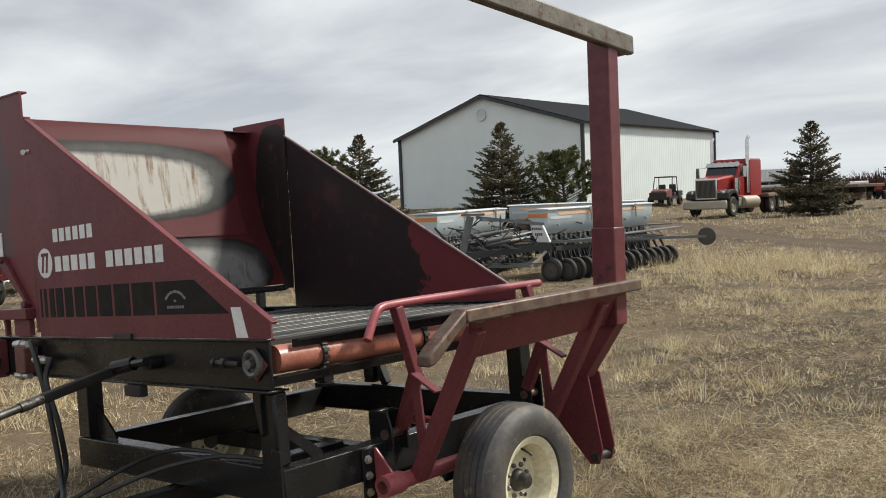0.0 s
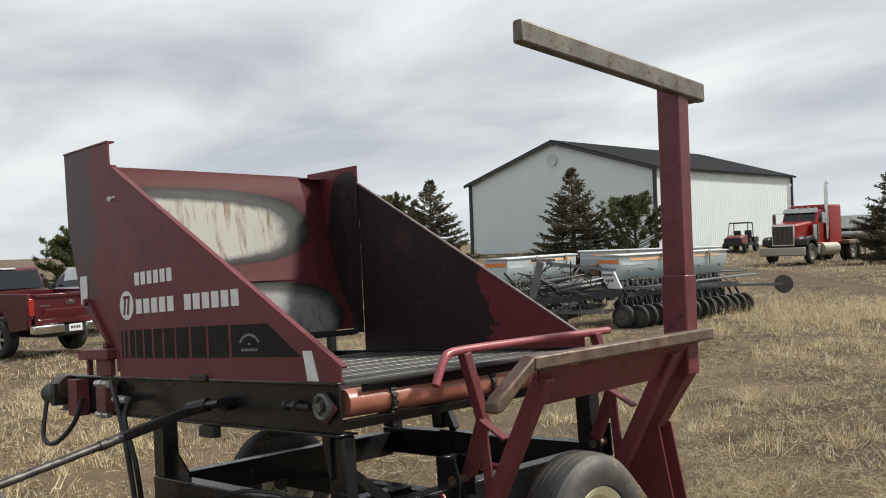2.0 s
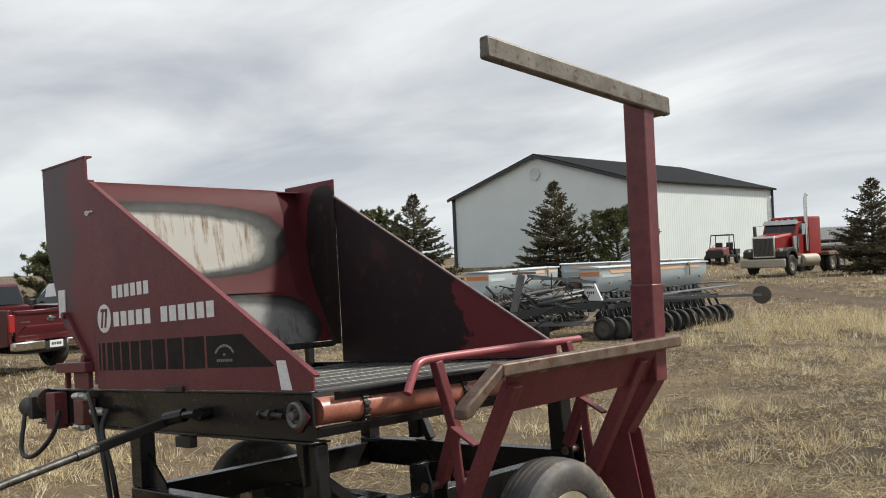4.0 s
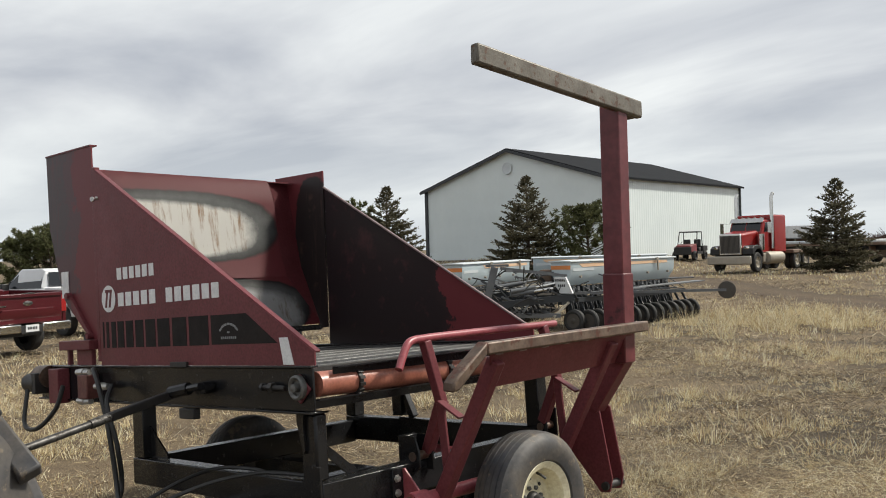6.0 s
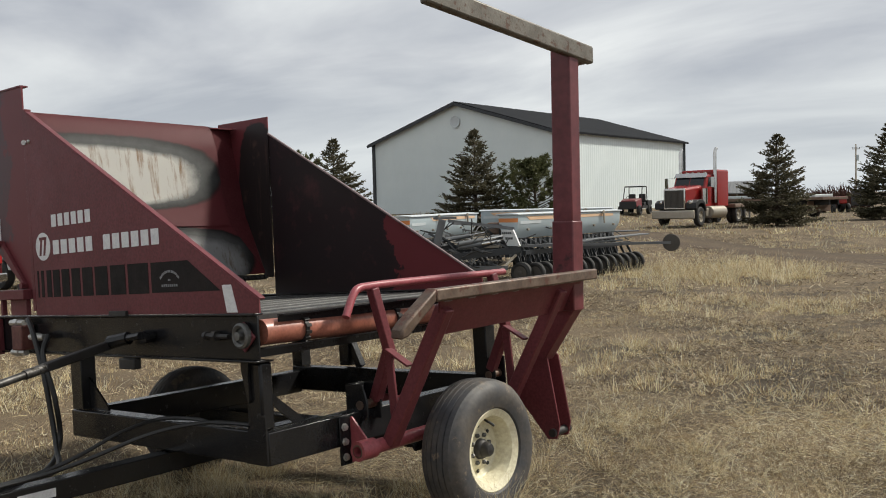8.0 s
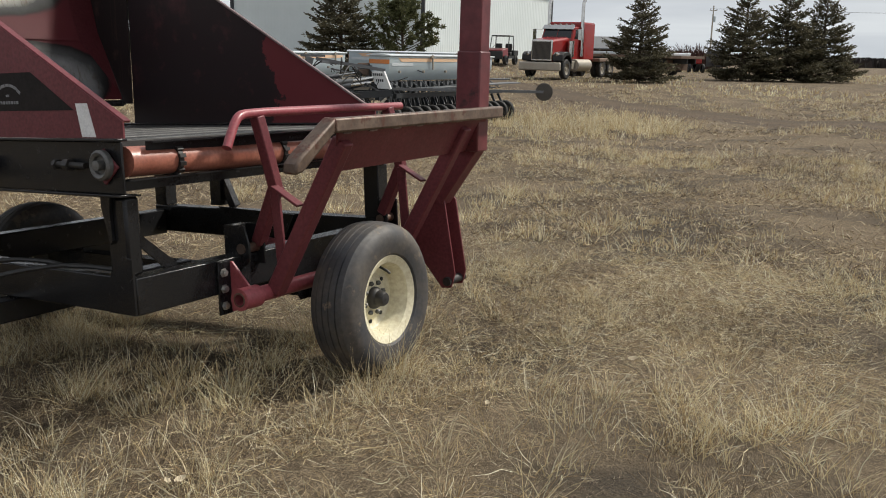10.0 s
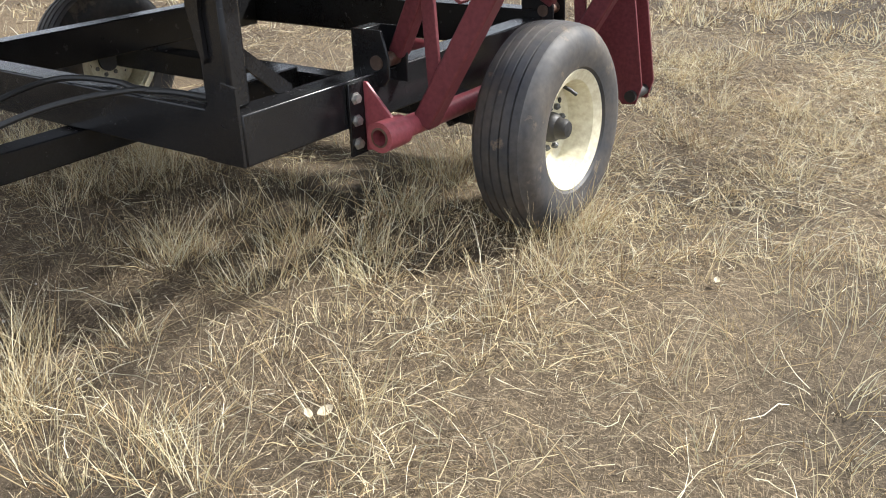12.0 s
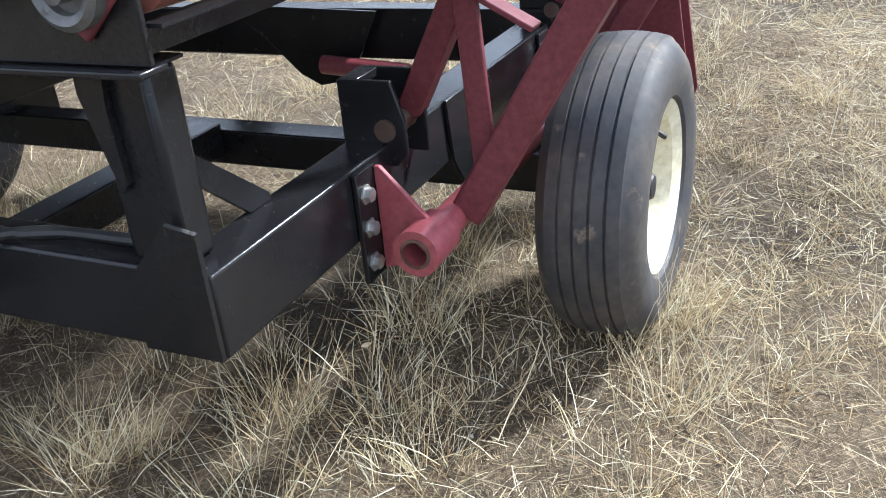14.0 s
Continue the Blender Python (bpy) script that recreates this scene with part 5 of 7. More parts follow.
def spruce_meshes(seed, h, r):
    """Whorls of limbs that dip and turn up at the tip, each with side twigs; gaps between the whorls."""
    rg = np.random.default_rng(seed)
    bm = BM()
    pipe(bm, [(0, 0, -0.15), (0.02, 0, h * 0.3), (-0.02, 0.02, h * 0.65), (0, 0, h * 0.97)], [0.020 * h, 0.016 * h, 0.009 * h, 0.002 * h], 8)
    V, F = [], []
    rows = 21
    for i in range(rows):
        t0 = i / rows
        for j in range(8 if t0 < 0.6 else 6):
            t = min(0.985, t0 + rg.uniform(-0.02, 0.035))
            t = max(0.0, t)
            L = r * max(0.05, (1 - t) ** 0.85) * (0.62 + 0.55 * rg.random()) * (0.86 if t < 0.05 else 1.0)
            az = j * 2 * math.pi / 8 + i * 1.1 + rg.normal(0, 0.25)
            el = -0.16 + 0.85 * t ** 1.4 + rg.normal(0, 0.08)
            z = h * (0.055 + 0.93 * t)
            out = np.array([math.cos(az), math.sin(az), 0.0]); side = np.array([-math.sin(az), math.cos(az), 0.0])
            at = lambda s: np.array([0, 0, z]) + out * L * s * math.cos(el) + np.array([0, 0, L * (s * math.sin(el) + 0.16 * s ** 3)])
            if L > 0.3:
                pipe(bm, [at(0), at(0.5), at(0.97)], [0.006 * h * (1 - t) + 0.010, 0.012, 0.004], 4)
            k = max(5, int(L * 9))
            for q in range(k):
                s = 0.22 + 0.78 * (q + rg.random()) / k
                c = at(s)
                fwd = at(min(1.0, s + 0.05)) - at(s - 0.05); fwd /= np.linalg.norm(fwd)
                for sg in (-1, 1):
                    a = rg.uniform(0.5, 1.0)
                    d = fwd * math.cos(a) + side * sg * math.sin(a) + np.array([0, 0, rg.normal(0.05, 0.13)])
                    d /= np.linalg.norm(d)
                    tw = L * (0.10 + 0.30 * (1 - s)) * rg.uniform(0.7, 1.3) + 0.07
                    m = max(2, int(tw / 0.075))
                    for e in range(m):
                        f = (e + 0.4) / m
                        dd = d + rg.normal(0, 0.38, 3); dd /= np.linalg.norm(dd)
                        needle_quads(rg, c + d * tw * f, dd, 0.13 + 0.07 * rg.random(), 0.030 + 0.016 * rg.random(), V, F)
                needle_quads(rg, c, fwd, 0.16, 0.03, V, F)
    for e in range(14):
        d = np.array([rg.normal(0, 0.35), rg.normal(0, 0.35), 1.0]); d /= np.linalg.norm(d)
        needle_quads(rg, np.array([0, 0, h * (0.93 + 0.05 * rg.random())]), d, 0.16, 0.025, V, F)
    crown = array_mesh("crown", np.array(V), np.array(F), 4, NEEDLES)
    me = bpy.data.meshes.new("trunk"); bm.to_mesh(me); bm.free(); me.materials.append(BARK)
    return me, crown


def pine_meshes(seed, h, r):
    """Open crooked limbs that end in round tufts of long needles."""
    rg = np.random.default_rng(seed)
    bm = BM()
    pipe(bm, [(0, 0, -0.15), (0.05, 0.02, h * 0.3), (-0.04, 0.03, h * 0.62), (0.02, 0, h * 0.9)], [0.028 * h, 0.022 * h, 0.013 * h, 0.004 * h], 8)
    V, F = [], []
    limbs = 64
    for i in range(limbs):
        t = (i + rg.random()) / limbs
        z = h * (0.10 + 0.78 * t)
        L = r * (math.sin(math.pi * (0.20 + 0.72 * t)) ** 0.8) * (0.62 + 0.5 * rg.random())
        az = i * 2.399 + rg.normal(0, 0.3)
        el = 0.05 + 0.85 * t + rg.normal(0, 0.15)
        d = np.array([math.cos(az) * math.cos(el), math.sin(az) * math.cos(el), math.sin(el)])
        p0 = np.array([0, 0, z])
        bend = rg.normal(0, 0.08, 3) * L
        at = lambda s: p0 + d * L * s + bend * math.sin(math.pi * s) + np.array([0, 0, 0.12 * L * s * s])
        pipe(bm, [at(0), at(0.35), at(0.7), at(0.98)], [0.030, 0.024, 0.016, 0.006], 5)
        for q in range(7):
            s = 0.42 + 0.58 * (q + rg.random()) / 7
            c = at(s) + rg.normal(0, 0.10, 3) * (1.2 - 0.5 * s)
            ax = d + rg.normal(0, 0.35, 3) + np.array([0, 0, 0.35]); ax /= np.linalg.norm(ax)
            for e in range(34):
                dd = ax * rg.uniform(-0.2, 1.0) + rg.normal(0, 0.62, 3); dd /= np.linalg.norm(dd)
                needle_quads(rg, c + ax * rg.uniform(-0.08, 0.10), dd, 0.17 + 0.10 * rg.random(), 0.022 + 0.012 * rg.random(), V, F)
    crown = array_mesh("crown", np.array(V), np.array(F), 4, NEEDLES_PINE)
    me = bpy.data.meshes.new("trunk"); bm.to_mesh(me); bm.free(); me.materials.append(BARK)
    return me, crown


def build_tree(name, label, meshes, x, y, turn, size=1.0, group=""):
    t = thing(name, label, "tree", pose(x, y, gz(x, y), 0, 0, turn) @ Matrix.Diagonal((size * 1.1, size * 1.1, size, 1)), group)
    for nm, me in zip(("trunk", "crown"), meshes):
        ob = new(nm, me); ob.parent = t
    return t


SPRUCE = [spruce_meshes(k, 5.25, 2.25) for k in (3, 8, 15)]
PINE = [pine_meshes(k, 4.1, 2.5) for k in (21, 29)]


def polar(az, d, ex=0.565, ey=0.151):
    return ex - d * math.sin(radians(az)), ey + d * math.cos(radians(az))


for az, d, i, s, turn in ((37.65, 46, 0, 0.99, 20), (46.5, 50, 1, 0.98, 80), (19.5, 48, 2, 0.87, 140), (13.5, 58, 0, 1.06, 200), (11.2, 60, 1, 1.08, 10), (9.2, 62, 2, 1.06, 70)):
    build_tree("spruce_tree", "dark green spruce tree in dry grass", SPRUCE[i], *polar(az, d), turn, s, "spruce trees")
for az, d, i, s, turn in ((33.9, 45.5, 0, 0.84, 30), (66.4, 44, 0, 0.84, 160), (68.0, 45, 1, 0.74, 60), (64.4, 60, 1, 1.1, 200), (49.2, 56, 0, 1.05, 100)):
    build_tree("pine_tree", "bushy olive-green pine tree in dry grass", PINE[i], *polar(az, d), turn, s, "pine trees")


# ---------------------------------------------------------------- wheels for vehicles
def road_wheel(parent, x, y, z, R, w, rim_mat, out, spokes=0, label=""):
    m = Matrix.Translation((x, y, z)) @ pose(0, 0, 0, 0, 0, 0 if out > 0 else 180)
    bm = BM()
    turned(bm, [(-w / 2, R * 0.58), (-w / 2, R * 0.9), (-w / 2 + 0.04, R * 0.985), (-0.02, R), (0.02, R), (w / 2 - 0.04, R * 0.985), (w / 2, R * 0.9), (w / 2 + 0.005, R * 0.75), (w / 2 - 0.01, R * 0.58)], 36, m, caps=False)
    t = part("wheel", bm, RUBBER_DARK, parent)
    bm = BM(); turned(bm, [(-w / 2 + 0.02, R * 0.60), (w / 2 - 0.02, R * 0.60), (w / 2 - 0.03, R * 0.52), (w / 2 - 0.09, R * 0.48), (w / 2 - 0.10, R * 0.2), (w / 2 - 0.03, R * 0.16), (w / 2 - 0.02, 0.0)], 28, m, caps=False)
    part("rim", bm, rim_mat if not spokes else BLACKISH, t, label)
    for k in range(spokes):
        a = 2 * math.pi * k / spokes
        c, s = math.cos(a), math.sin(a)
        bm = BM(); beam(bm, m @ Vector((w / 2 - 0.035, R * 0.08 * c, R * 0.08 * s)), m @ Vector((w / 2 - 0.02, R * 0.56 * c, R * 0.56 * s)), R * 0.17, 0.03, up=m.to_3x3() @ Vector((1, 0, 0))); part("spoke", bm, rim_mat, t, bevel=0.008)
    return t


def extrude_side(bm, outline, x0, x1):
    """A body of the side outline (y, z) between x0 and x1."""
    return plate(bm, [(x0, y, z) for y, z in outline], (x1 - x0, 0, 0))


GRILLE = plain("dark_grille_bars", (0.10, 0.09, 0.08), 0.4, 0.4, scale=6)


# ---------------------------------------------------------------- red highway tractor
def build_truck():
    x, y = -19.7, 42.9
    t = thing("semi_truck", "red long-nose highway truck with chrome grille and tall stacks", "truck", pose(x, y, gz(x, y + 3) + 0.06, 0, 0, 0.5) @ Matrix.Diagonal((0.93, 0.95, 0.95, 1)))
    # front faces -y
    bm = BM(); box(bm, (-1.22, -0.35, 0.42), (1.22, -0.15, 0.86)); part("bumper", bm, DIRTY_STEEL, t, "dull chrome bumper", 0.06)
    bm = BM(); box(bm, (-0.62, -0.10, 0.90), (0.62, 0.02, 2.02)); g = part("grille_frame", bm, CHROME, t, "chrome radiator surround", 0.05)
    for i in range(16):
        xx = -0.52 + i * 0.0693
        bm = BM(); box(bm, (xx - 0.022, -0.125, 1.02), (xx + 0.022, -0.102, 1.90)); part("grille_bar", bm, GRILLE, g)
    bm = BM(); box(bm, (-0.54, -0.106, 1.0), (0.54, -0.1015, 1.92)); part("grille_core", bm, BLACKISH, g)
    bm = BM(); loft(bm, [[(-0.60, 0.03, 1.0), (0.60, 0.03, 1.0), (0.60, 0.03, 1.92), (0.5, 0.03, 2.02), (-0.5, 0.03, 2.02), (-0.60, 0.03, 1.92)], [(-0.78, 1.75, 1.0), (0.78, 1.75, 1.0), (0.78, 1.75, 2.08), (0.66, 1.75, 2.2), (-0.66, 1.75, 2.2), (-0.78, 1.75, 2.08)]]); part("hood", bm, TRUCK_RED, t, "red hood", 0.03)
    for s in (-1, 1):
        bm = BM(); pts = [(0.0, 0.95), (0.02, 1.25), (0.25, 1.38), (0.75, 1.42), (1.15, 1.30), (1.35, 1.0), (1.42, 0.80), (1.28, 0.80), (1.15, 1.08), (0.95, 1.22), (0.55, 1.22), (0.3, 1.08), (0.2, 0.9)]
        xa, xb = sorted((s * 0.62, s * 1.20)); extrude_side(bm, pts, xa, xb); part("fender", bm, BLACKISH if s < 0 else BLACKISH, t, "black front fender", 0.02)
        road_wheel(t, s * 1.02, 0.78, 0.52, 0.52, 0.28, DIRTY_STEEL, s)
        bm = BM(); turned(bm, [(0, 0.10), (0.18, 0.10), (0.2, 0.0)], 16, Matrix.Translation((s * 0.86, 0.2, 1.28)) @ pose(0, 0, 0, 0, 0, -90)); part("headlamp", bm, CHROME, t)
        bm = BM(); pipe(bm, [(s * 1.02, 2.95, 1.2), (s * 1.02, 2.95, 3.98), (s * 1.02, 3.02, 4.12), (s * 1.02, 3.14, 4.2)], 0.095, 14); part("exhaust_pipe", bm, CHROME, t, "chrome exhaust stack")
        bm = BM(); pipe(bm, [(s * 0.98, 1.55, 1.15), (s * 0.98, 1.55, 2.0)], 0.19, 16); part("air_cleaner", bm, CHROME, t, "chrome air cleaner")
        bm = BM(); pipe(bm, [(s * 1.02, 1.95, 0.72), (s * 1.02, 3.9, 0.72)], 0.33, 20); part("fuel_tank", bm, DIRTY_STEEL, t, "round aluminium fuel tank", 0.02)
        bm = BM(); box(bm, (s * 1.36 - 0.1, 1.80, 2.05), (s * 1.36 + 0.1, 1.86, 2.62)); mr = part("mirror", bm, CHROME, t, bevel=0.02)
        bm = BM(); pipe(bm, [(s * 0.95, 2.0, 2.1), (s * 1.36, 1.86, 2.1), (s * 1.36, 1.86, 2.6), (s * 0.95, 2.0, 2.6)], 0.014, 6); part("mirror_arm", bm, CHROME, mr)
        for yy in (6.0, 7.3):
            for off in (1.05, 0.72):
                road_wheel(t, s * off, yy, 0.52, 0.52, 0.27, DIRTY_STEEL, s)
    bm = BM(); extrude_side(bm, [(1.76, 0.9), (1.76, 2.08), (2.12, 2.74), (3.05, 2.80), (3.05, 0.9)], -0.92, 0.92); cab = part("cab", bm, TRUCK_RED, t, "red cab", 0.05)
    bm = BM(); plate(bm, [(-0.84, 1.795, 2.16), (0.84, 1.795, 2.16), (0.80, 2.075, 2.67), (-0.80, 2.075, 2.67)], (0, -0.012, 0.006)); part("windscreen", bm, GLASS_DARK, cab)
    bm = BM(); box(bm, (-0.012, 1.76, 2.15), (0.012, 1.80, 2.2)); beam(bm, (0, 1.79, 2.16), (0, 2.07, 2.67), 0.03, 0.03); part("centre_post", bm, TRUCK_RED, cab)
    bm = BM(); plate(bm, [(-0.95, 1.93, 2.62), (0.95, 1.93, 2.62), (0.93, 2.14, 2.83), (-0.93, 2.14, 2.83)], (0, 0, 0.025)); part("sun_visor", bm, CHROME, cab, "chrome sun visor")
    for i in range(5):
        bm = BM(); loft(bm, [[(-0.7 + i * 0.35 + 0.05 * math.cos(a), 2.25, 2.88 + 0.05 * math.sin(a)) for a in [k * math.pi / 5 for k in range(10)]], [(-0.7 + i * 0.35 + 0.03 * math.cos(a), 2.42, 2.86 + 0.03 * math.sin(a)) for a in [k * math.pi / 5 for k in range(10)]]]); part("roof_lamp", bm, DIRTY_STEEL, cab)
    for s in (-1, 1):
        bm = BM(); plate(bm, [(s * 0.925, 2.12, 2.1), (s * 0.925, 2.85, 2.1), (s * 0.925, 2.85, 2.62), (s * 0.925, 2.32, 2.62)], (s * 0.006, 0, 0)); part("door_glass", bm, GLASS_DARK, cab)
        bm = BM(); pipe(bm, [(s * 0.5, 2.5, 2.82), (s * 0.5, 2.9, 2.86), (s * 0.5, 3.05, 2.86)], 0.05, 10); part("air_horn", bm, CHROME, cab)
    bm = BM(); box(bm, (-1.08, 3.10, 0.95), (1.08, 4.75, 3.05)); part("sleeper", bm, TRUCK_RED, t, "red sleeper box", 0.10)
    bm = BM(); box(bm, (-0.45, 0.3, 0.62), (-0.30, 8.2, 0.88)); box(bm, (0.30, 0.3, 0.62), (0.45, 8.2, 0.88)); part("chassis", bm, BLACKISH, t)
    for s in (-1, 1):
        bm = BM(); plate(bm, [(s * 0.5, 5.35, 0.9), (s * 0.5, 7.9, 0.9), (s * 0.5, 7.9, 1.12), (s * 0.5, 5.35, 1.12)], (s * 0.72, 0, 0)); part("rear_fender", bm, DIRT, t, "dust-brown rear fender", 0.05)
    bm = BM(); box(bm, (0.75, 1.5, 0.5), (1.12, 1.92, 0.95)); part("step_box", bm, DIRTY_STEEL, t, bevel=0.03)


build_truck()


# flatbed trailer behind the tree, grain bins roof, shed roof beyond
def build_trailer():
    x, y = -22.6, 64.0
    t = thing("flatbed_trailer", "long flatbed trailer with pale deck and dark frame", "trailer", pose(x, y, gz(x, y), 0, 0, -22))
    bm = BM(); box(bm, (-5.5, -1.25, 1.18), (5.5, 1.25, 1.36)); part("deck", bm, DIRT, t, bevel=0.02)
    bm = BM(); box(bm, (-3.5, -0.9, 1.362), (4.6, 0.9, 1.56)); part("load", bm, PALE_LID, t, "pale sheets stacked on the deck", 0.04)
    bm = BM(); box(bm, (-5.4, -0.5, 0.85), (5.4, -0.36, 1.178)); part("frame_rail", bm, BLACKISH, t)
    bm = BM(); box(bm, (-5.4, 0.36, 0.85), (5.4, 0.5, 1.178)); part("frame_rail", bm, BLACKISH, t)
    for xx in (1.8, 3.0):
        for s in (-1, 1):
            m = Matrix.Translation((xx, s * 1.0, 0.5)) @ pose(0, 0, 0, 0, 0, 90)
            bm = BM(); turned(bm, [(-0.16, 0.28), (-0.16, 0.46), (-0.1, 0.5), (0.1, 0.5), (0.16, 0.46), (0.16, 0.28)], 28, m); w = part("wheel", bm, RUBBER_DARK, t)
            bm = BM(); turned(bm, [(-0.175, 0.29), (-0.165, 0.10), (-0.17, 0.0)], 20, m); part("rim", bm, DIRTY_STEEL, w)
    bm = BM(); box(bm, (4.2, -1.1, 0.4), (4.24, 1.1, 1.1)); part("mud_flap", bm, DIRT, t)


build_trailer()


def build_low_shed():
    x, y = polar(22.5, 92)
    t = thing("low_shed", "low open shed with a pale ribbed metal roof", "shed", pose(x, y, gz(x, y), 0, 0, 20) @ Matrix.Diagonal((0.68, 1, 1, 1)))
    bm = BM(); plate(bm, [(-6.5, -4, 0.95), (6.5, -4, 0.95), (6.5, 1.0, 2.1), (-6.5, 1.0, 2.1)], (0, 0, 0.1)); part("roof", bm, LOW_ROOF, t)
    for i in range(27):
        bm = BM(); beam(bm, (-6.5 + i * 0.5, -4, 1.08), (-6.5 + i * 0.5, 1.0, 2.23), 0.05, 0.06); part("roof_rib", bm, LOW_ROOF, t)
    bm = BM(); box(bm, (-6.2, 0.4, 0), (6.2, 0.6, 1.9)); part("wall", bm, DIRT, t)
    for xx in (-6.1, -2.0, 2.0, 6.1):
        bm = BM(); box(bm, (xx - 0.1, -3.8, 0), (xx + 0.1, -3.6, 0.95)); part("post", bm, WOOD_GREY, t)


build_low_shed()


# ---------------------------------------------------------------- utility vehicle
def build_utv():
    x, y = polar(27.75, 64)
    t = thing("utility_vehicle", "red and black side-by-side utility vehicle with roll cage", "utility vehicle", pose(x, y, gz(x, y), 0, 0, 8))
    bm = BM(); loft(bm, [[(-0.62, -1.35, 0.55), (0.62, -1.35, 0.55), (0.5, -1.35, 0.98), (-0.5, -1.35, 0.98)], [(-0.7, -0.5, 0.5), (0.7, -0.5, 0.5), (0.66, -0.5, 1.12), (-0.66, -0.5, 1.12)]]); part("hood", bm, UTV_RED, t, "dusty red hood", 0.04)
    bm = BM(); box(bm, (-0.60, -1.46, 0.38), (0.60, -1.355, 0.90)); part("bumper", bm, BLACKISH, t, bevel=0.03)
    bm = BM(); box(bm, (-0.72, -0.48, 0.42), (0.72, 0.55, 0.62)); part("floor_pan", bm, BLACKISH, t)
    for xx in (-0.36, 0.36):
        bm = BM(); box(bm, (xx - 0.26, 0.05, 0.63), (xx + 0.26, 0.5, 0.85)); s = part("seat", bm, BLACKISH, t, bevel=0.04)
        bm = BM(); box(bm, (xx - 0.24, 0.42, 0.86), (xx + 0.24, 0.54, 1.42)); part("seat_back", bm, BLACKISH, s, bevel=0.05)
    bm = BM(); box(bm, (-0.72, 0.62, 0.62), (0.72, 1.5, 0.98)); part("cargo_box", bm, BLACKISH, t, bevel=0.03)
    for s in (-1, 1):
        bm = BM(); pipe(bm, [(s * 0.66, -0.5, 1.05), (s * 0.62, -0.25, 1.90), (s * 0.62, 0.58, 1.92), (s * 0.66, 0.62, 0.7)], 0.032, 8); part("roll_bar", bm, BLACKISH, t)
        for yy in (-0.98, 0.98):
            road_wheel(t, s * 0.66, yy, 0.32, 0.32, 0.24, BLACKISH, s)
    for yy in (-0.25, 0.58):
        bm = BM(); pipe(bm, [(-0.62, yy, 1.91), (0.62, yy, 1.91)], 0.032, 8); part("cross_bar", bm, BLACKISH, t)
    bm = BM(); box(bm, (-0.64, -0.26, 1.93), (0.64, 0.6, 1.96)); part("roof", bm, BLACKISH, t)
    bm = BM(); pipe(bm, [(-0.36 + 0.16 * math.cos(a), -0.3 + 0.05 * math.sin(a), 1.12 + 0.15 * math.sin(a)) for a in [k * math.pi / 8 for k in range(17)]], 0.016, 6); part("steering_wheel", bm, BLACKISH, t)


build_utv()


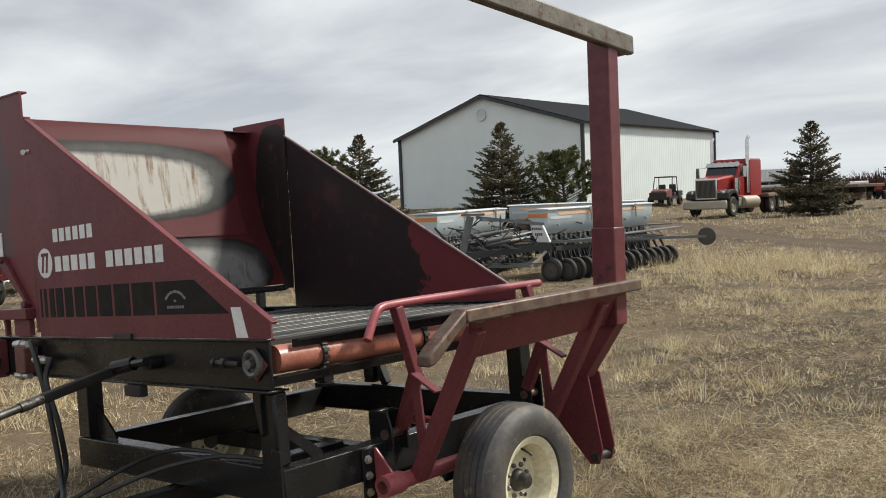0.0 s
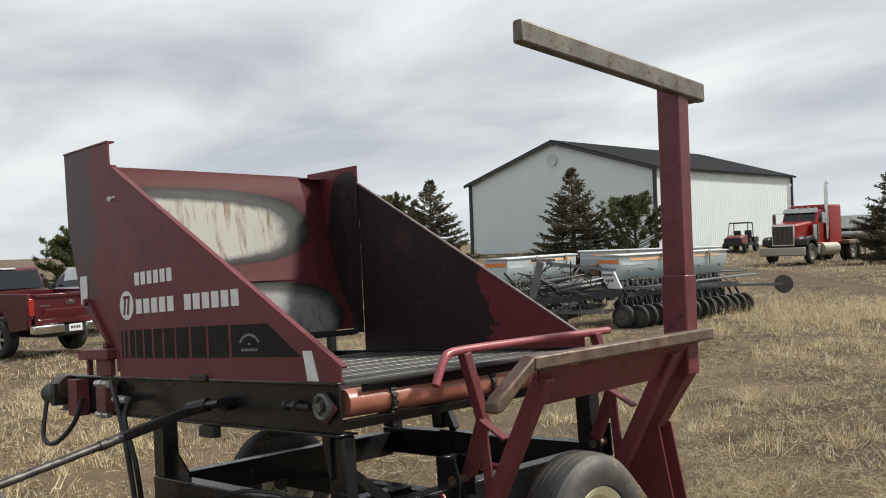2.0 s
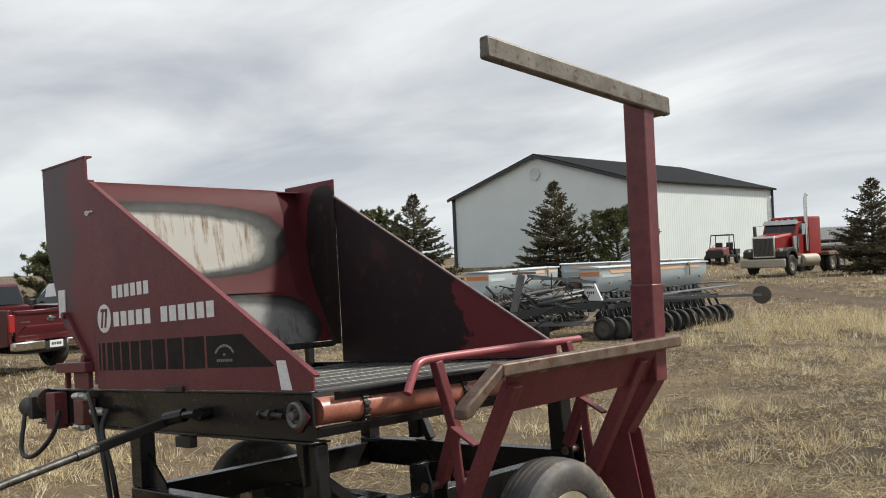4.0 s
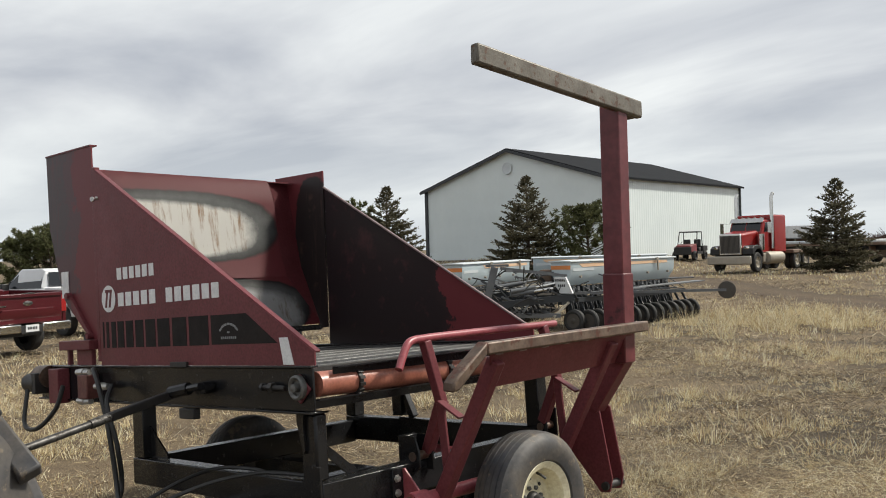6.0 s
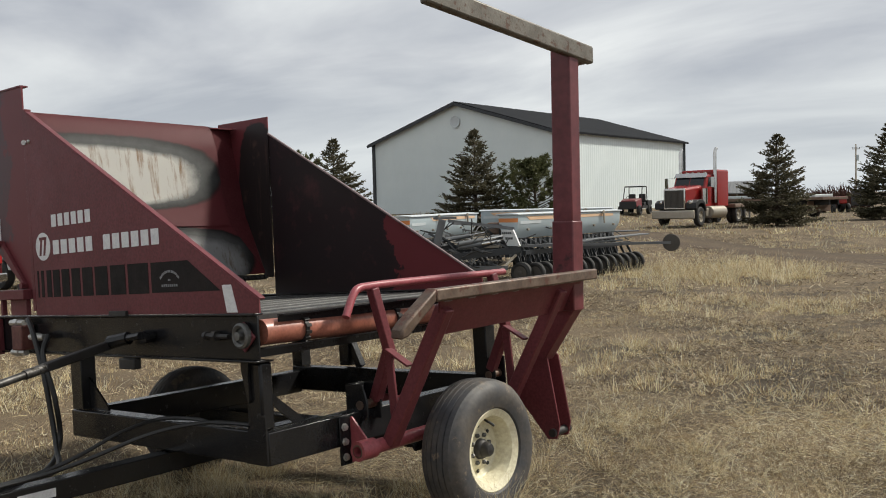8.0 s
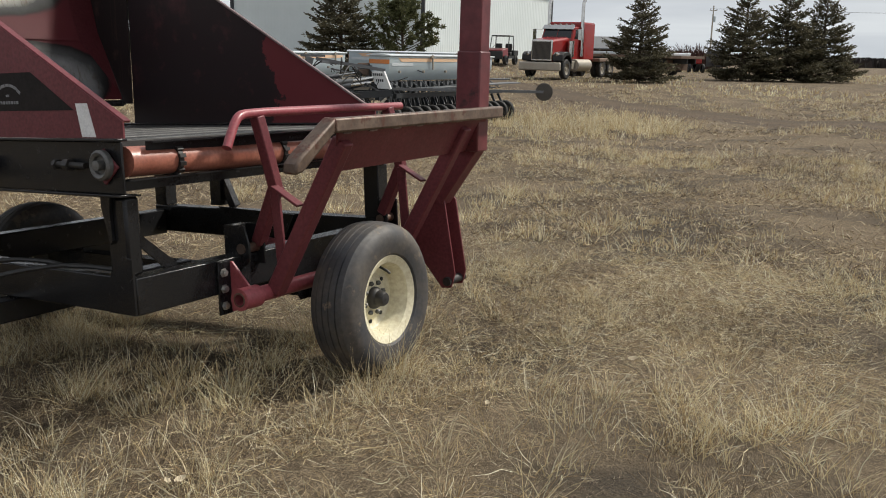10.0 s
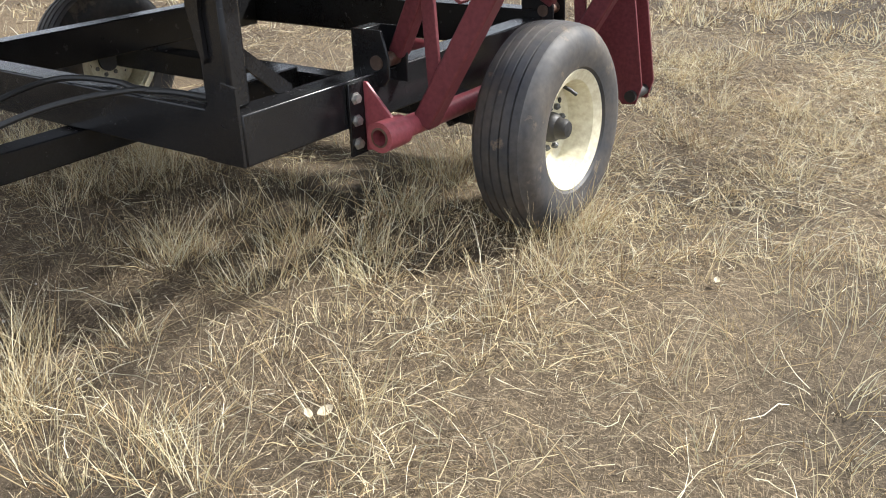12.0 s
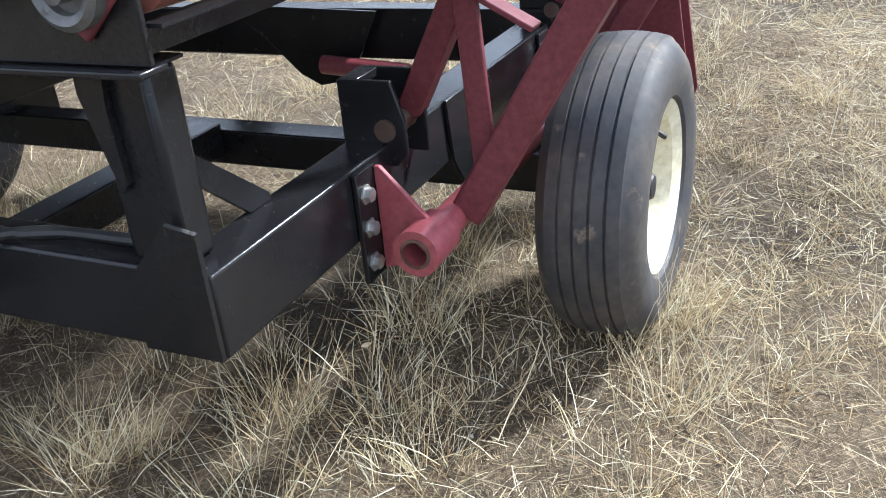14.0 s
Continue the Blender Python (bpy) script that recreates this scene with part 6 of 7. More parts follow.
# ---------------------------------------------------------------- pickups
def build_pickup(name, label, m, paint):
    t = thing(name, label, "pickup truck", m)
    # tail at y = 0, nose towards +y
    W = 1.0
    for s in (-1, 1):
        bm = BM()
        pts = [(0.02, 0.62), (0.02, 1.36), (1.85, 1.38), (1.85, 0.50), (1.56, 0.50), (1.50, 0.76), (1.32, 0.93), (1.10, 0.97), (0.88, 0.93), (0.70, 0.76), (0.64, 0.55)]
        xa, xb = sorted((s * (W - 0.10), s * W)); extrude_side(bm, pts, xa, xb); part("bed_side", bm, paint, t, bevel=0.02)
        bm = BM(); loft(bm, [[(s * (W - 0.03), 0.86 + 0.0, 0.9), (s * (W + 0.045), 0.86, 0.9), (s * (W + 0.045), 0.9, 0.97), (s * (W - 0.03), 0.9, 0.97)], [(s * (W - 0.03), 1.10, 0.975), (s * (W + 0.05), 1.10, 0.975), (s * (W + 0.05), 1.10, 1.03), (s * (W - 0.03), 1.10, 1.03)], [(s * (W - 0.03), 1.34, 0.9), (s * (W + 0.045), 1.34, 0.9), (s * (W + 0.045), 1.3, 0.97), (s * (W - 0.03), 1.3, 0.97)]]); part("wheel_arch", bm, paint, t)
        bm = BM(); box(bm, (s * (W - 0.085) - 0.07, -0.012, 0.90), (s * (W - 0.085) + 0.07 , 0.05, 1.26)); part("tail_lamp", bm, LAMP_RED, t, "red tail lamp", 0.015)
        road_wheel(t, s * (W - 0.15), 1.10, 0.40, 0.40, 0.27, DIRTY_STEEL, s, 6, "alloy rim")
        road_wheel(t, s * (W - 0.15), 4.75, 0.40, 0.40, 0.27, DIRTY_STEEL, s, 6, "alloy rim")
        bm = BM(); extrude_side(bm, [(1.87, 0.50), (1.87, 1.34), (4.1, 1.30), (4.1, 0.50)], *sorted((s * (W - 0.12), s * (W - 0.01)))); part("door_panel", bm, paint, t, bevel=0.02)
        bm = BM(); plate(bm, [(s * 0.94, 2.12, 1.36), (s * 0.94, 3.9, 1.34), (s * 0.74, 3.35, 1.86), (s * 0.74, 2.25, 1.88)], (s * 0.012, 0, 0.004)); part("side_glass", bm, GLASS_DARK, t)
        bm = BM(); extrude_side(bm, [(4.11, 0.55), (4.11, 1.28), (5.7, 1.18), (5.78, 0.6), (5.25, 0.55), (5.15, 0.8), (4.95, 0.95), (4.55, 0.95), (4.32, 0.8), (4.25, 0.55)], *sorted((s * (W - 0.2), s * (W - 0.02)))); part("front_fender", bm, paint, t, bevel=0.03)
        bm = BM(); box(bm, (s * 1.0 - (0.24 if s < 0 else 0), 3.6, 1.28), (s * 1.0 + (0.24 if s > 0 else 0), 3.72, 1.5)); part("door_mirror", bm, BLACKISH, t, bevel=0.03)
    bm = BM(); plate(bm, [(-0.86, -0.02, 0.70), (0.86, -0.02, 0.70), (0.86, -0.02, 1.34), (-0.86, -0.02, 1.34)], (0, 0.08, 0)); tg = part("tailgate", bm, paint, t, bevel=0.02)
    bm = BM(); box(bm, (-0.84, -0.055, 1.26), (0.84, -0.021, 1.335)); part("tailgate_lip", bm, paint, tg, bevel=0.012)
    bm = BM(); loft(bm, [[(-0.80, -0.045, 0.86), (0.80, -0.045, 0.86), (0.80, -0.021, 0.80), (-0.80, -0.021, 0.80)], [(-0.62, -0.045, 1.0), (0.62, -0.045, 1.0), (0.62, -0.021, 1.02), (-0.62, -0.021, 1.02)]]); part("tailgate_crease", bm, paint, tg)
    bm = BM(); turned(bm, [(0, 0.07), (0.012, 0.065), (0.014, 0.0)], 20, Matrix.Translation((0, -0.022, 1.13)) @ pose(0, 0, 0, 0, 0, -90) @ Matrix.Diagonal((1, 1.7, 0.8, 1))); part("badge", bm, CHROME, tg)
    bm = BM(); box(bm, (-0.74, -0.026, 1.08), (-0.52, -0.0205, 1.11)); part("name_badge", bm, CHROME, tg)
    bm = BM(); box(bm, (-0.16, -0.06, 1.335), (0.16, -0.02, 1.352)); part("handle", bm, CHROME, tg)
    for a, b in ((-0.98, -0.26), (0.26, 0.98)):
        bm = BM(); box(bm, (a, -0.16, 0.52), (b, 0.0, 0.70)); part("bumper", bm, CHROME, t, "chrome rear bumper", 0.025)
    bm = BM(); box(bm, (-0.255, -0.14, 0.50), (0.255, 0.0, 0.66)); part("bumper_step", bm, BLACKISH, t)
    bm = BM(); box(bm, (-0.16, -0.155, 0.53), (0.16, -0.142, 0.68)); pl = part("number_plate", bm, WHITE_PAINT, t, "white number plate with plain bars")
    for i in range(4):
        bm = BM(); box(bm, (-0.12 + i * 0.062, -0.158, 0.58), (-0.075 + i * 0.062, -0.1555, 0.635)); part("plate_bar", bm, TRIM, pl)
    bm = BM(); box(bm, (-0.88, 0.07, 0.78), (0.88, 1.84, 0.84)); part("bed_floor", bm, BLACKISH, t)
    bm = BM(); box(bm, (-0.88, 1.78, 0.84), (0.88, 1.85, 1.36)); part("bed_front", bm, paint, t)
    cabp = [(1.86, 1.30), (2.02, 1.40), (2.16, 1.86), (2.3, 1.93), (3.35, 1.92), (4.12, 1.36), (4.12, 1.2), (1.86, 1.2)]
    bm = BM()
    rings = []
    for sx, k in ((-0.93, 0), (-0.76, 1), (0.76, 1), (0.93, 0)):
        rings.append([(sx, y, z if k else min(z, 1.38)) for y, z in cabp])
    loft(bm, rings); cab = part("cab", bm, paint, t, bevel=0.03)
    bm = BM(); plate(bm, [(-0.78, 1.985, 1.42), (0.78, 1.985, 1.42), (0.70, 2.105, 1.82), (-0.70, 2.105, 1.82)], (0, -0.012, 0.003)); part("rear_glass", bm, GLASS_DARK, cab)
    bm = BM(); plate(bm, [(-0.80, 4.08, 1.42), (0.80, 4.08, 1.42), (0.72, 3.42, 1.90), (-0.72, 3.42, 1.90)], (0, 0.015, 0.01)); part("windscreen", bm, GLASS_DARK, cab)
    bm = BM(); box(bm, (-0.18, 2.12, 1.86), (0.18, 2.16, 1.895)); part("stop_lamp", bm, WHITE_PAINT, cab)
    bm = BM(); loft(bm, [[(-0.82, 4.13, 0.6), (0.82, 4.13, 0.6), (0.82, 4.13, 1.30), (-0.82, 4.13, 1.30)], [(-0.80, 5.75, 0.6), (0.80, 5.75, 0.6), (0.78, 5.75, 1.16), (-0.78, 5.75, 1.16)]]); part("bonnet", bm, paint, t, bevel=0.04)
    bm = BM(); box(bm, (-0.5, 0.2, 0.42), (0.5, 5.4, 0.52)); part("chassis", bm, BLACKISH, t)
    return t


px, py = polar(67.8, 21.2)
build_pickup("pickup_truck", "ruby red pickup truck parked tail-on in dry grass", pose(px, py, gz(px, py), 0, 0, 105), RUBY)
px, py = polar(63.0, 27.5)
build_pickup("white_pickup", "white pickup truck parked beyond the red one", pose(px, py, gz(px, py), 0, 0, 100), WHITE_PAINT)


# ---------------------------------------------------------------- folded grain drill
def drill_section(t, p0, u, length, wheels, stripe=(0.10, 0.92)):
    """One seed section; p0 lies on the ground under the near end of the hopper's front face, u runs along it."""
    n = Vector((-u.y, u.x, 0))

    def at(s, o, z):
        return p0 + u * s + n * o + Vector((0, 0, z))
    prof = ((0.19, 1.02), (0.02, 1.27), (0.0, 1.555), (0.56, 1.555), (0.54, 1.27), (0.37, 1.02))
    bm = BM(); loft(bm, [[at(s, o, z) for o, z in prof] for s in (0, length)]); hop = part("hopper", bm, GREY_BOX, t, "grey-blue seed hopper", 0.012)
    bm = BM(); loft(bm, [[at(s, o, z) for o, z in ((-0.035, 1.557), (-0.035, 1.582), (0.26, 1.604), (0.60, 1.582), (0.60, 1.557))] for s in (-0.05, length + 0.05)]); part("lid", bm, PALE_LID, hop, "pale hopper lid", 0.006)
    a, b = stripe
    bm = BM(); plate(bm, [at(a * length, 0.006, 1.435), at(b * length, 0.006, 1.445), at(b * length, 0.002, 1.510), at((a - 0.03) * length, 0.002, 1.520)], n * -0.006); part("stripe", bm, STRIPE, hop, "faded orange stripe")
    bm = BM(); plate(bm, [at(-0.002, 0.012, 1.39), at(-0.002, 0.55, 1.39), at(-0.002, 0.555, 1.48), at(-0.002, 0.005, 1.48)], u * -0.005); part("stripe", bm, ORANGE_BAND, hop, "orange end band")
    bm = BM(); plate(bm, [at(0.02 * length, 0.009, 1.35), at(0.20 * length, 0.009, 1.35), at(0.20 * length, 0.004, 1.415), at(0.02 * length, 0.004, 1.415)], n * -0.004); part("name_plate", bm, PALE_LID, hop, "pale worn marking")
    for s in (length * 0.36, length * 0.80):
        bm = BM(); beam(bm, at(s, -0.05, 1.59), at(s + 0.06, -0.03, 1.27), 0.035, 0.03); beam(bm, at(s - 0.06, -0.045, 1.55), at(s + 0.06, -0.045, 1.55), 0.03, 0.05); part("lid_latch", bm, DIRTY_STEEL, hop, "bright steel lid latch")
    for i in range(5):
        s = length * (0.08 + 0.21 * i)
        bm = BM(); turned(bm, [(-0.03, 0.0), (-0.03, 0.028), (0.02, 0.028)], 10, Matrix.Translation(at(s, -0.005, 1.22)) @ Matrix.Rotation(math.atan2(-n.y, -n.x) + math.pi, 4, 'Z')); part("bracket", bm, DIRTY_STEEL, hop)
    k = max(8, int(length / 0.19))
    for i in range(k):
        s = 0.12 + (length - 0.24) * i / (k - 1)
        bm = BM(); loft(bm, [[at(s + c * 0.05, 0.22 + d * 0.06, 1.0) for c, d in ((-1, -1), (1, -1), (1, 1), (-1, 1))], [at(s + c * 0.03, 0.20 + d * 0.04, 0.87) for c, d in ((-1, -1), (1, -1), (1, 1), (-1, 1))]]); part("seed_cup", bm, STEEL_GREY if i % 3 else DRILL_DARK, t)
        bm = BM(); pipe(bm, curve_pts([at(s, 0.20, 0.88), at(s + 0.03, 0.10, 0.74), at(s - 0.03, 0.02, 0.55), at(s, -0.02, 0.25)], 4), 0.020, 6); part("seed_tube", bm, HOSE, t)
        if i % 2 == 0:
            bm = BM(); beam(bm, at(s, 0.05, 1.01), at(s + 0.10, -0.26, 0.80), 0.026, 0.022); part("hopper_stay", bm, STEEL_GREY, t)
        bm = BM(); loft(bm, [[at(s + c * 0.018, o, z) for c, o, z in ((-1, 0.10, 0.62), (1, 0.10, 0.62), (1, 0.22, 0.62), (-1, 0.22, 0.62))], [at(s + c * 0.012, o, z) for c, o, z in ((-1, -0.08, 0.14), (1, -0.08, 0.14), (1, 0.02, 0.14), (-1, 0.02, 0.14))]]); part("opener", bm, DRILL_DARK, t)
    for o, z, q in ((0.26, 0.66, 0.12), (-0.22, 0.72, 0.09)):
        bm = BM(); beam(bm, at(-0.1, o, z), at(length + 0.05, o, z), q, q); part("tool_bar", bm, DRILL_DARK, t)
    for s0, s1, z, o in ((0.25, 0.52 * length, 0.86, -0.36), (0.46 * length, length + 0.7, 0.90, -0.34)):
        bm = BM(); beam(bm, at(s0, o, z), at(s1, o, z + 0.03), 0.26, 0.035); part("walk_board", bm, STEEL_GREY, t, "grey steel step board", 0.006)
    for i in range(wheels):
        s = 0.05 + (length - 0.05) * i / (wheels - 1)
        m = Matrix.Translation(at(s, -0.43, 0.25)) @ Matrix.Rotation(math.atan2(u.y, u.x), 4, 'Z')
        bm = BM(); turned(bm, [(-0.030, 0.15), (-0.055, 0.20), (-0.048, 0.238), (-0.02, 0.256), (0.02, 0.256), (0.048, 0.238), (0.055, 0.20), (0.030, 0.15)], 26, m, caps=False); pw = part("press_wheel", bm, RUBBER_DARK, t)
        bm = BM(); turned(bm, [(-0.034, 0.16), (-0.018, 0.12), (-0.03, 0.05), (-0.04, 0.0)], 18, m); part("rim", bm, MUDDY, pw, "mud-grey wheel disc")
        bm = BM(); beam(bm, at(s, -0.43, 0.26), at(s + 0.02, -0.18, 0.66), 0.03, 0.055); part("wheel_arm", bm, DRILL_DARK, t)


ORANGE_BAND = plain("orange_end_band", (0.60, 0.20, 0.045), 0.5, alt=(0.50, 0.18, 0.06), scale=3)
STEEL_GREY = plain("blue_grey_steel", (0.155, 0.165, 0.175), 0.45, 0.3, alt=(0.07, 0.072, 0.075), scale=5)
MUDDY = plain("mud_grey_disc", (0.075, 0.066, 0.056), 0.8, alt=(0.04, 0.036, 0.032), scale=8)


def build_drill():
    t = thing("seed_drill", "folded grey grain drill with orange-striped hoppers and dark packer wheels", "seed drill")
    u = Vector((0.03, 1.0, 0)).normalized()
    n = Vector((-u.y, u.x, 0))
    A0 = Vector((-11.18, 16.91, -0.17))
    drill_section(t, A0, u, 4.45, 14)
    B0 = Vector((-13.28, 15.62, -0.17))
    ub = Vector((-0.316, 0.949, 0)).normalized()
    nb = Vector((-ub.y, ub.x, 0))
    drill_section(t, B0, ub, 4.7, 14, (0.30, 0.95))
    drill_section(t, Vector((-15.2, 20.8, -0.12)), Vector((0.83, 0.55, 0)).normalized(), 3.7, 5)
    # sign plate at the end of the near hopper
    sgn = [(-11.44, 1.06), (-11.14, 1.06), (-10.96, 0.70), (-11.28, 0.70), (-11.44, 0.92)]
    bm = BM(); plate(bm, [(x, 16.62, z) for x, z in sgn], (0, 0.03, 0)); sg = part("sign_plate", bm, SIGN_WHITE, t, "white sign plate with dark print")
    bm = BM(); beam(bm, (-11.12, 16.60, 1.06), (-10.94, 16.60, 0.70), 0.05, 0.05); part("sign_edge", bm, WHITE_PAINT, sg)
    for r, c, x0 in ((0.965, 6, -11.42), (0.845, 4, -11.33)):
        for i in range(c):
            x = x0 + i * 0.052
            bm = BM(); plate(bm, [(x, 16.615, r), (x + 0.036, 16.615, r), (x + 0.036, 16.615, r + 0.055), (x, 16.615, r + 0.055)], (0, 0.004, 0)); part("print_bar", bm, TRIM, sg)
    # marker arm with its disc
    d = Vector((-8.02, 18.02, 0.74))
    bm = BM(); beam(bm, (-11.05, 16.7, 0.70), d, 0.055, 0.055); mk = part("marker_arm", bm, STEEL_GREY, t)
    bm = BM(); beam(bm, (-10.6, 17.0, 0.72), (-9.0, 17.72, 0.80), 0.03, 0.03); part("marker_stay", bm, STEEL_GREY, mk)
    bm = BM(); turned(bm, [(-0.03, 0.0), (-0.03, 0.05), (-0.012, 0.055), (-0.010, 0.17), (0.0, 0.185), (0.012, 0.175), (0.03, 0.0)], 28, Matrix.Translation(d) @ Matrix.Rotation(radians(-72), 4, 'Z')); part("marker_disc", bm, MUDDY, mk, "dark round marker disc")
    # leaning tower with its crosspiece, fold bars and cylinders between the wings
    bm = BM(); beam(bm, (-12.44, 15.28, 0.12), (-12.20, 15.48, 1.33), 0.12, 0.16); tw = part("fold_tower", bm, STEEL_GREY, t, bevel=0.01)
    bm = BM(); beam(bm, (-12.36, 15.36, 1.36), (-11.95, 15.66, 1.36), 0.07, 0.05); part("crosspiece", bm, STEEL_GREY, tw)
    for a, b, q in (((-12.1, 15.55, 1.30), (-11.3, 16.9, 1.08), 0.05), ((-12.0, 15.6, 1.24), (-11.5, 17.6, 1.10), 0.04), ((-12.3, 15.5, 1.0), (-13.0, 16.6, 0.9), 0.07), ((-12.5, 15.2, 0.45), (-10.95, 16.65, 0.62), 0.11), ((-12.6, 15.3, 0.25), (-11.2, 16.5, 0.22), 0.07), ((-13.2, 16.2, 0.62), (-11.3, 17.6, 0.62), 0.12), ((-13.3, 17.4, 0.66), (-11.4, 19.0, 0.66), 0.12)):
        bm = BM(); beam(bm, a, b, q, q * 1.3); part("fold_bar", bm, DRILL_DARK if q > 0.1 else STEEL_GREY, t)
    for a, b in (((-12.0, 15.75, 0.70), (-11.35, 16.45, 0.82)), ((-11.95, 15.70, 0.78), (-11.4, 16.6, 0.92)), ((-12.5, 15.9, 0.86), (-11.9, 16.8, 1.0))):
        a, b = Vector(a), Vector(b)
        bm = BM(); pipe(bm, [a, a.lerp(b, 0.55)], 0.05, 12); cy = part("cylinder", bm, STEEL_GREY, t, "grey hydraulic cylinder")
        bm = BM(); pipe(bm, [a.lerp(b, 0.55), b], 0.036, 10); part("piston_rod", bm, CHROME, cy, "bright piston rod")
    bm = BM(); box(bm, (-12.05, 16.9, 0.95), (-11.75, 17.2, 1.22)); part("pump_box", bm, DIRT, t, "tan pump housing", 0.03)
    rg = random.Random(5)
    base = Vector((-11.25, 16.35, 0))
    for k in range(150):
        a = base + n * rg.uniform(0.0, 2.1) + u * (rg.uniform(-0.4, 2.6) - 0.2) + Vector((0, 0, rg.uniform(0.28, 1.12)))
        a.y -= 0.42 * (base.x - a.x)
        if k % 2:
            b = a + n * rg.uniform(-0.7, 0.7) + u * rg.uniform(-0.8, 0.8) + Vector((0, 0, rg.uniform(-0.3, 0.25)))
            c = a.lerp(b, 0.5) + Vector((0, 0, rg.uniform(-0.15, 0.25)))
            bm = BM(); pipe(bm, curve_pts([a, c, b], 5), rg.uniform(0.010, 0.018), 6); part("hose", bm, HOSE, t)
        else:
            b = a + rg.choice((n, u, -u)) * rg.uniform(0.25, 0.7) + Vector((0, 0, rg.uniform(-0.30, 0.15)))
            bm = BM(); beam(bm, a, b, rg.uniform(0.025, 0.05), rg.uniform(0.025, 0.06)); part("strut", bm, (STEEL_GREY, DRILL_DARK, STEEL_GREY, DIRTY_STEEL)[k // 2 % 4], t)
    for x, y, turn in ((-11.0, 16.75, 1.1), (-12.1, 16.0, 0.4), (-12.9, 15.9, 0.4)):
        m = Matrix.Translation((x, y, 0.09)) @ Matrix.Rotation(turn - math.pi / 2 - 1.0, 4, 'Z')
        bm = BM(); turned(bm, [(-0.07, 0.15), (-0.09, 0.20), (-0.05, 0.25), (0.05, 0.25), (0.09, 0.20), (0.07, 0.15)], 30, m); w = part("transport_wheel", bm, RUBBER_DARK, t)
        for s in (-1, 1):
            bm = BM(); turned(bm, [(s * 0.075, 0.16), (s * 0.05, 0.10), (s * 0.085, 0.05), (s * 0.09, 0.0)], 20, m); part("rim", bm, MUDDY, w, "muddy steel rim")


SIGN_WHITE = plain("white_sign", (0.72, 0.74, 0.74), 0.5, scale=3)
build_drill()


# ---------------------------------------------------------------- tractor wheel at the head of the drive shaft
def build_tractor_wheel():
    cx, cy, R, w = -2.57, 0.66, 0.78, 0.42
    m = pose(cx, cy, gz(cx, cy) + R - 0.02, 0, 0, 0)
    t = thing("tractor_wheel", "muddy lugged rubber tractor wheel on dry grass", "wheel", m)
    bm = BM(); turned(bm, [(-w / 2, R * 0.62), (-w / 2 - 0.02, R * 0.78), (-w / 2 + 0.05, R * 0.93), (0, R * 0.95), (w / 2 - 0.05, R * 0.93), (w / 2 + 0.02, R * 0.78), (w / 2, R * 0.62)], 48, Matrix.Identity(4), caps=False)
    tyre = part("tyre", bm, RUBBER, t)
    for i in range(20):
        for s in (-1, 1):
            a = 2 * math.pi * (i + (0.5 if s > 0 else 0)) / 20
            p = lambda x, r, da: Vector((x, r * math.cos(a + da), r * math.sin(a + da)))
            bm = BM(); beam(bm, p(s * 0.01, R * 0.965, 0.12), p(s * w * 0.5, R * 0.93, -0.10), 0.055, 0.075, up=p(0, 1, 0)); part("lug", bm, RUBBER, tyre, bevel=0.01)
    bm = BM(); turned(bm, [(-w / 2 + 0.02, R * 0.63), (-0.05, R * 0.55), (0.0, R * 0.5), (0.0, 0.0)], 36, Matrix.Identity(4), caps=False); part("rim", bm, DIRTY_STEEL, t)


build_tractor_wheel()


# ---------------------------------------------------------------- poles, scrub, far implements, field strips
def build_pole():
    x, y = polar(15.2, 120)
    t = thing("utility_pole", "weathered wooden utility pole with crossarm and wires", "utility pole", pose(x, y, gz(x, y), 0, 0, 30) @ Matrix.Diagonal((0.75, 0.75, 0.76, 1)))
    bm = BM(); pipe(bm, [(0, 0, -0.3), (0, 0, 9.0)], [0.16, 0.10], 10); part("post", bm, WOOD_GREY, t)
    bm = BM(); box(bm, (-0.6, -0.05, 8.2), (0.6, 0.05, 8.3)); part("crossarm", bm, WOOD_GREY, t)
    bm = BM(); pipe(bm, [(0.25, 0, 6.4), (0.25, 0, 7.3)], 0.22, 12); part("transformer", bm, GREY_BOX, t)
    for xx in (-0.55, 0.55):
        bm = BM(); pipe(bm, [(xx, 0, 8.34), (xx, 0, 8.5)], 0.05, 8); part("insulator", bm, TRIM, t)
        bm = BM(); pipe(bm, curve_pts([(xx, 0, 8.5), (xx + 30, -22, 7.6), (xx + 60, -44, 8.4)], 8), 0.018, 4); part("wire", bm, TRIM, t)


build_pole()


def build_scrub(az, d, w, h, seed):
    rg = np.random.default_rng(seed)
    x, y = polar(az, d)
    V, F = [], []
    for i in range(900):
        a, r = rg.random() * 6.283, w * 0.5 * math.sqrt(rg.random())
        p = np.array([r * math.cos(a), r * math.sin(a) * 0.5, 0])
        dirn = np.array([rg.normal(0, 0.35), rg.normal(0, 0.35), 1.0])
        L = h * (1 - (2 * r / w) ** 2 * 0.6) * (0.5 + 0.6 * rg.random())
        s = np.array([0.05, 0.03 * rg.normal(), 0])
        b = len(V)
        V += [p - s, p + s, p + dirn * L + s * 0.3, p + dirn * L - s * 0.3]
        F += [b, b + 1, b + 2, b + 3]
    me = array_mesh("bare_shrub", np.array(V), np.array(F), 4, TWIGS)
    ob = new("bare_shrub", me)
    ob.matrix_world = pose(x, y, gz(x, y))
    return tagged(ob, "leafless red-brown shrub thicket in the yard", "shrub", "bare shrubs")


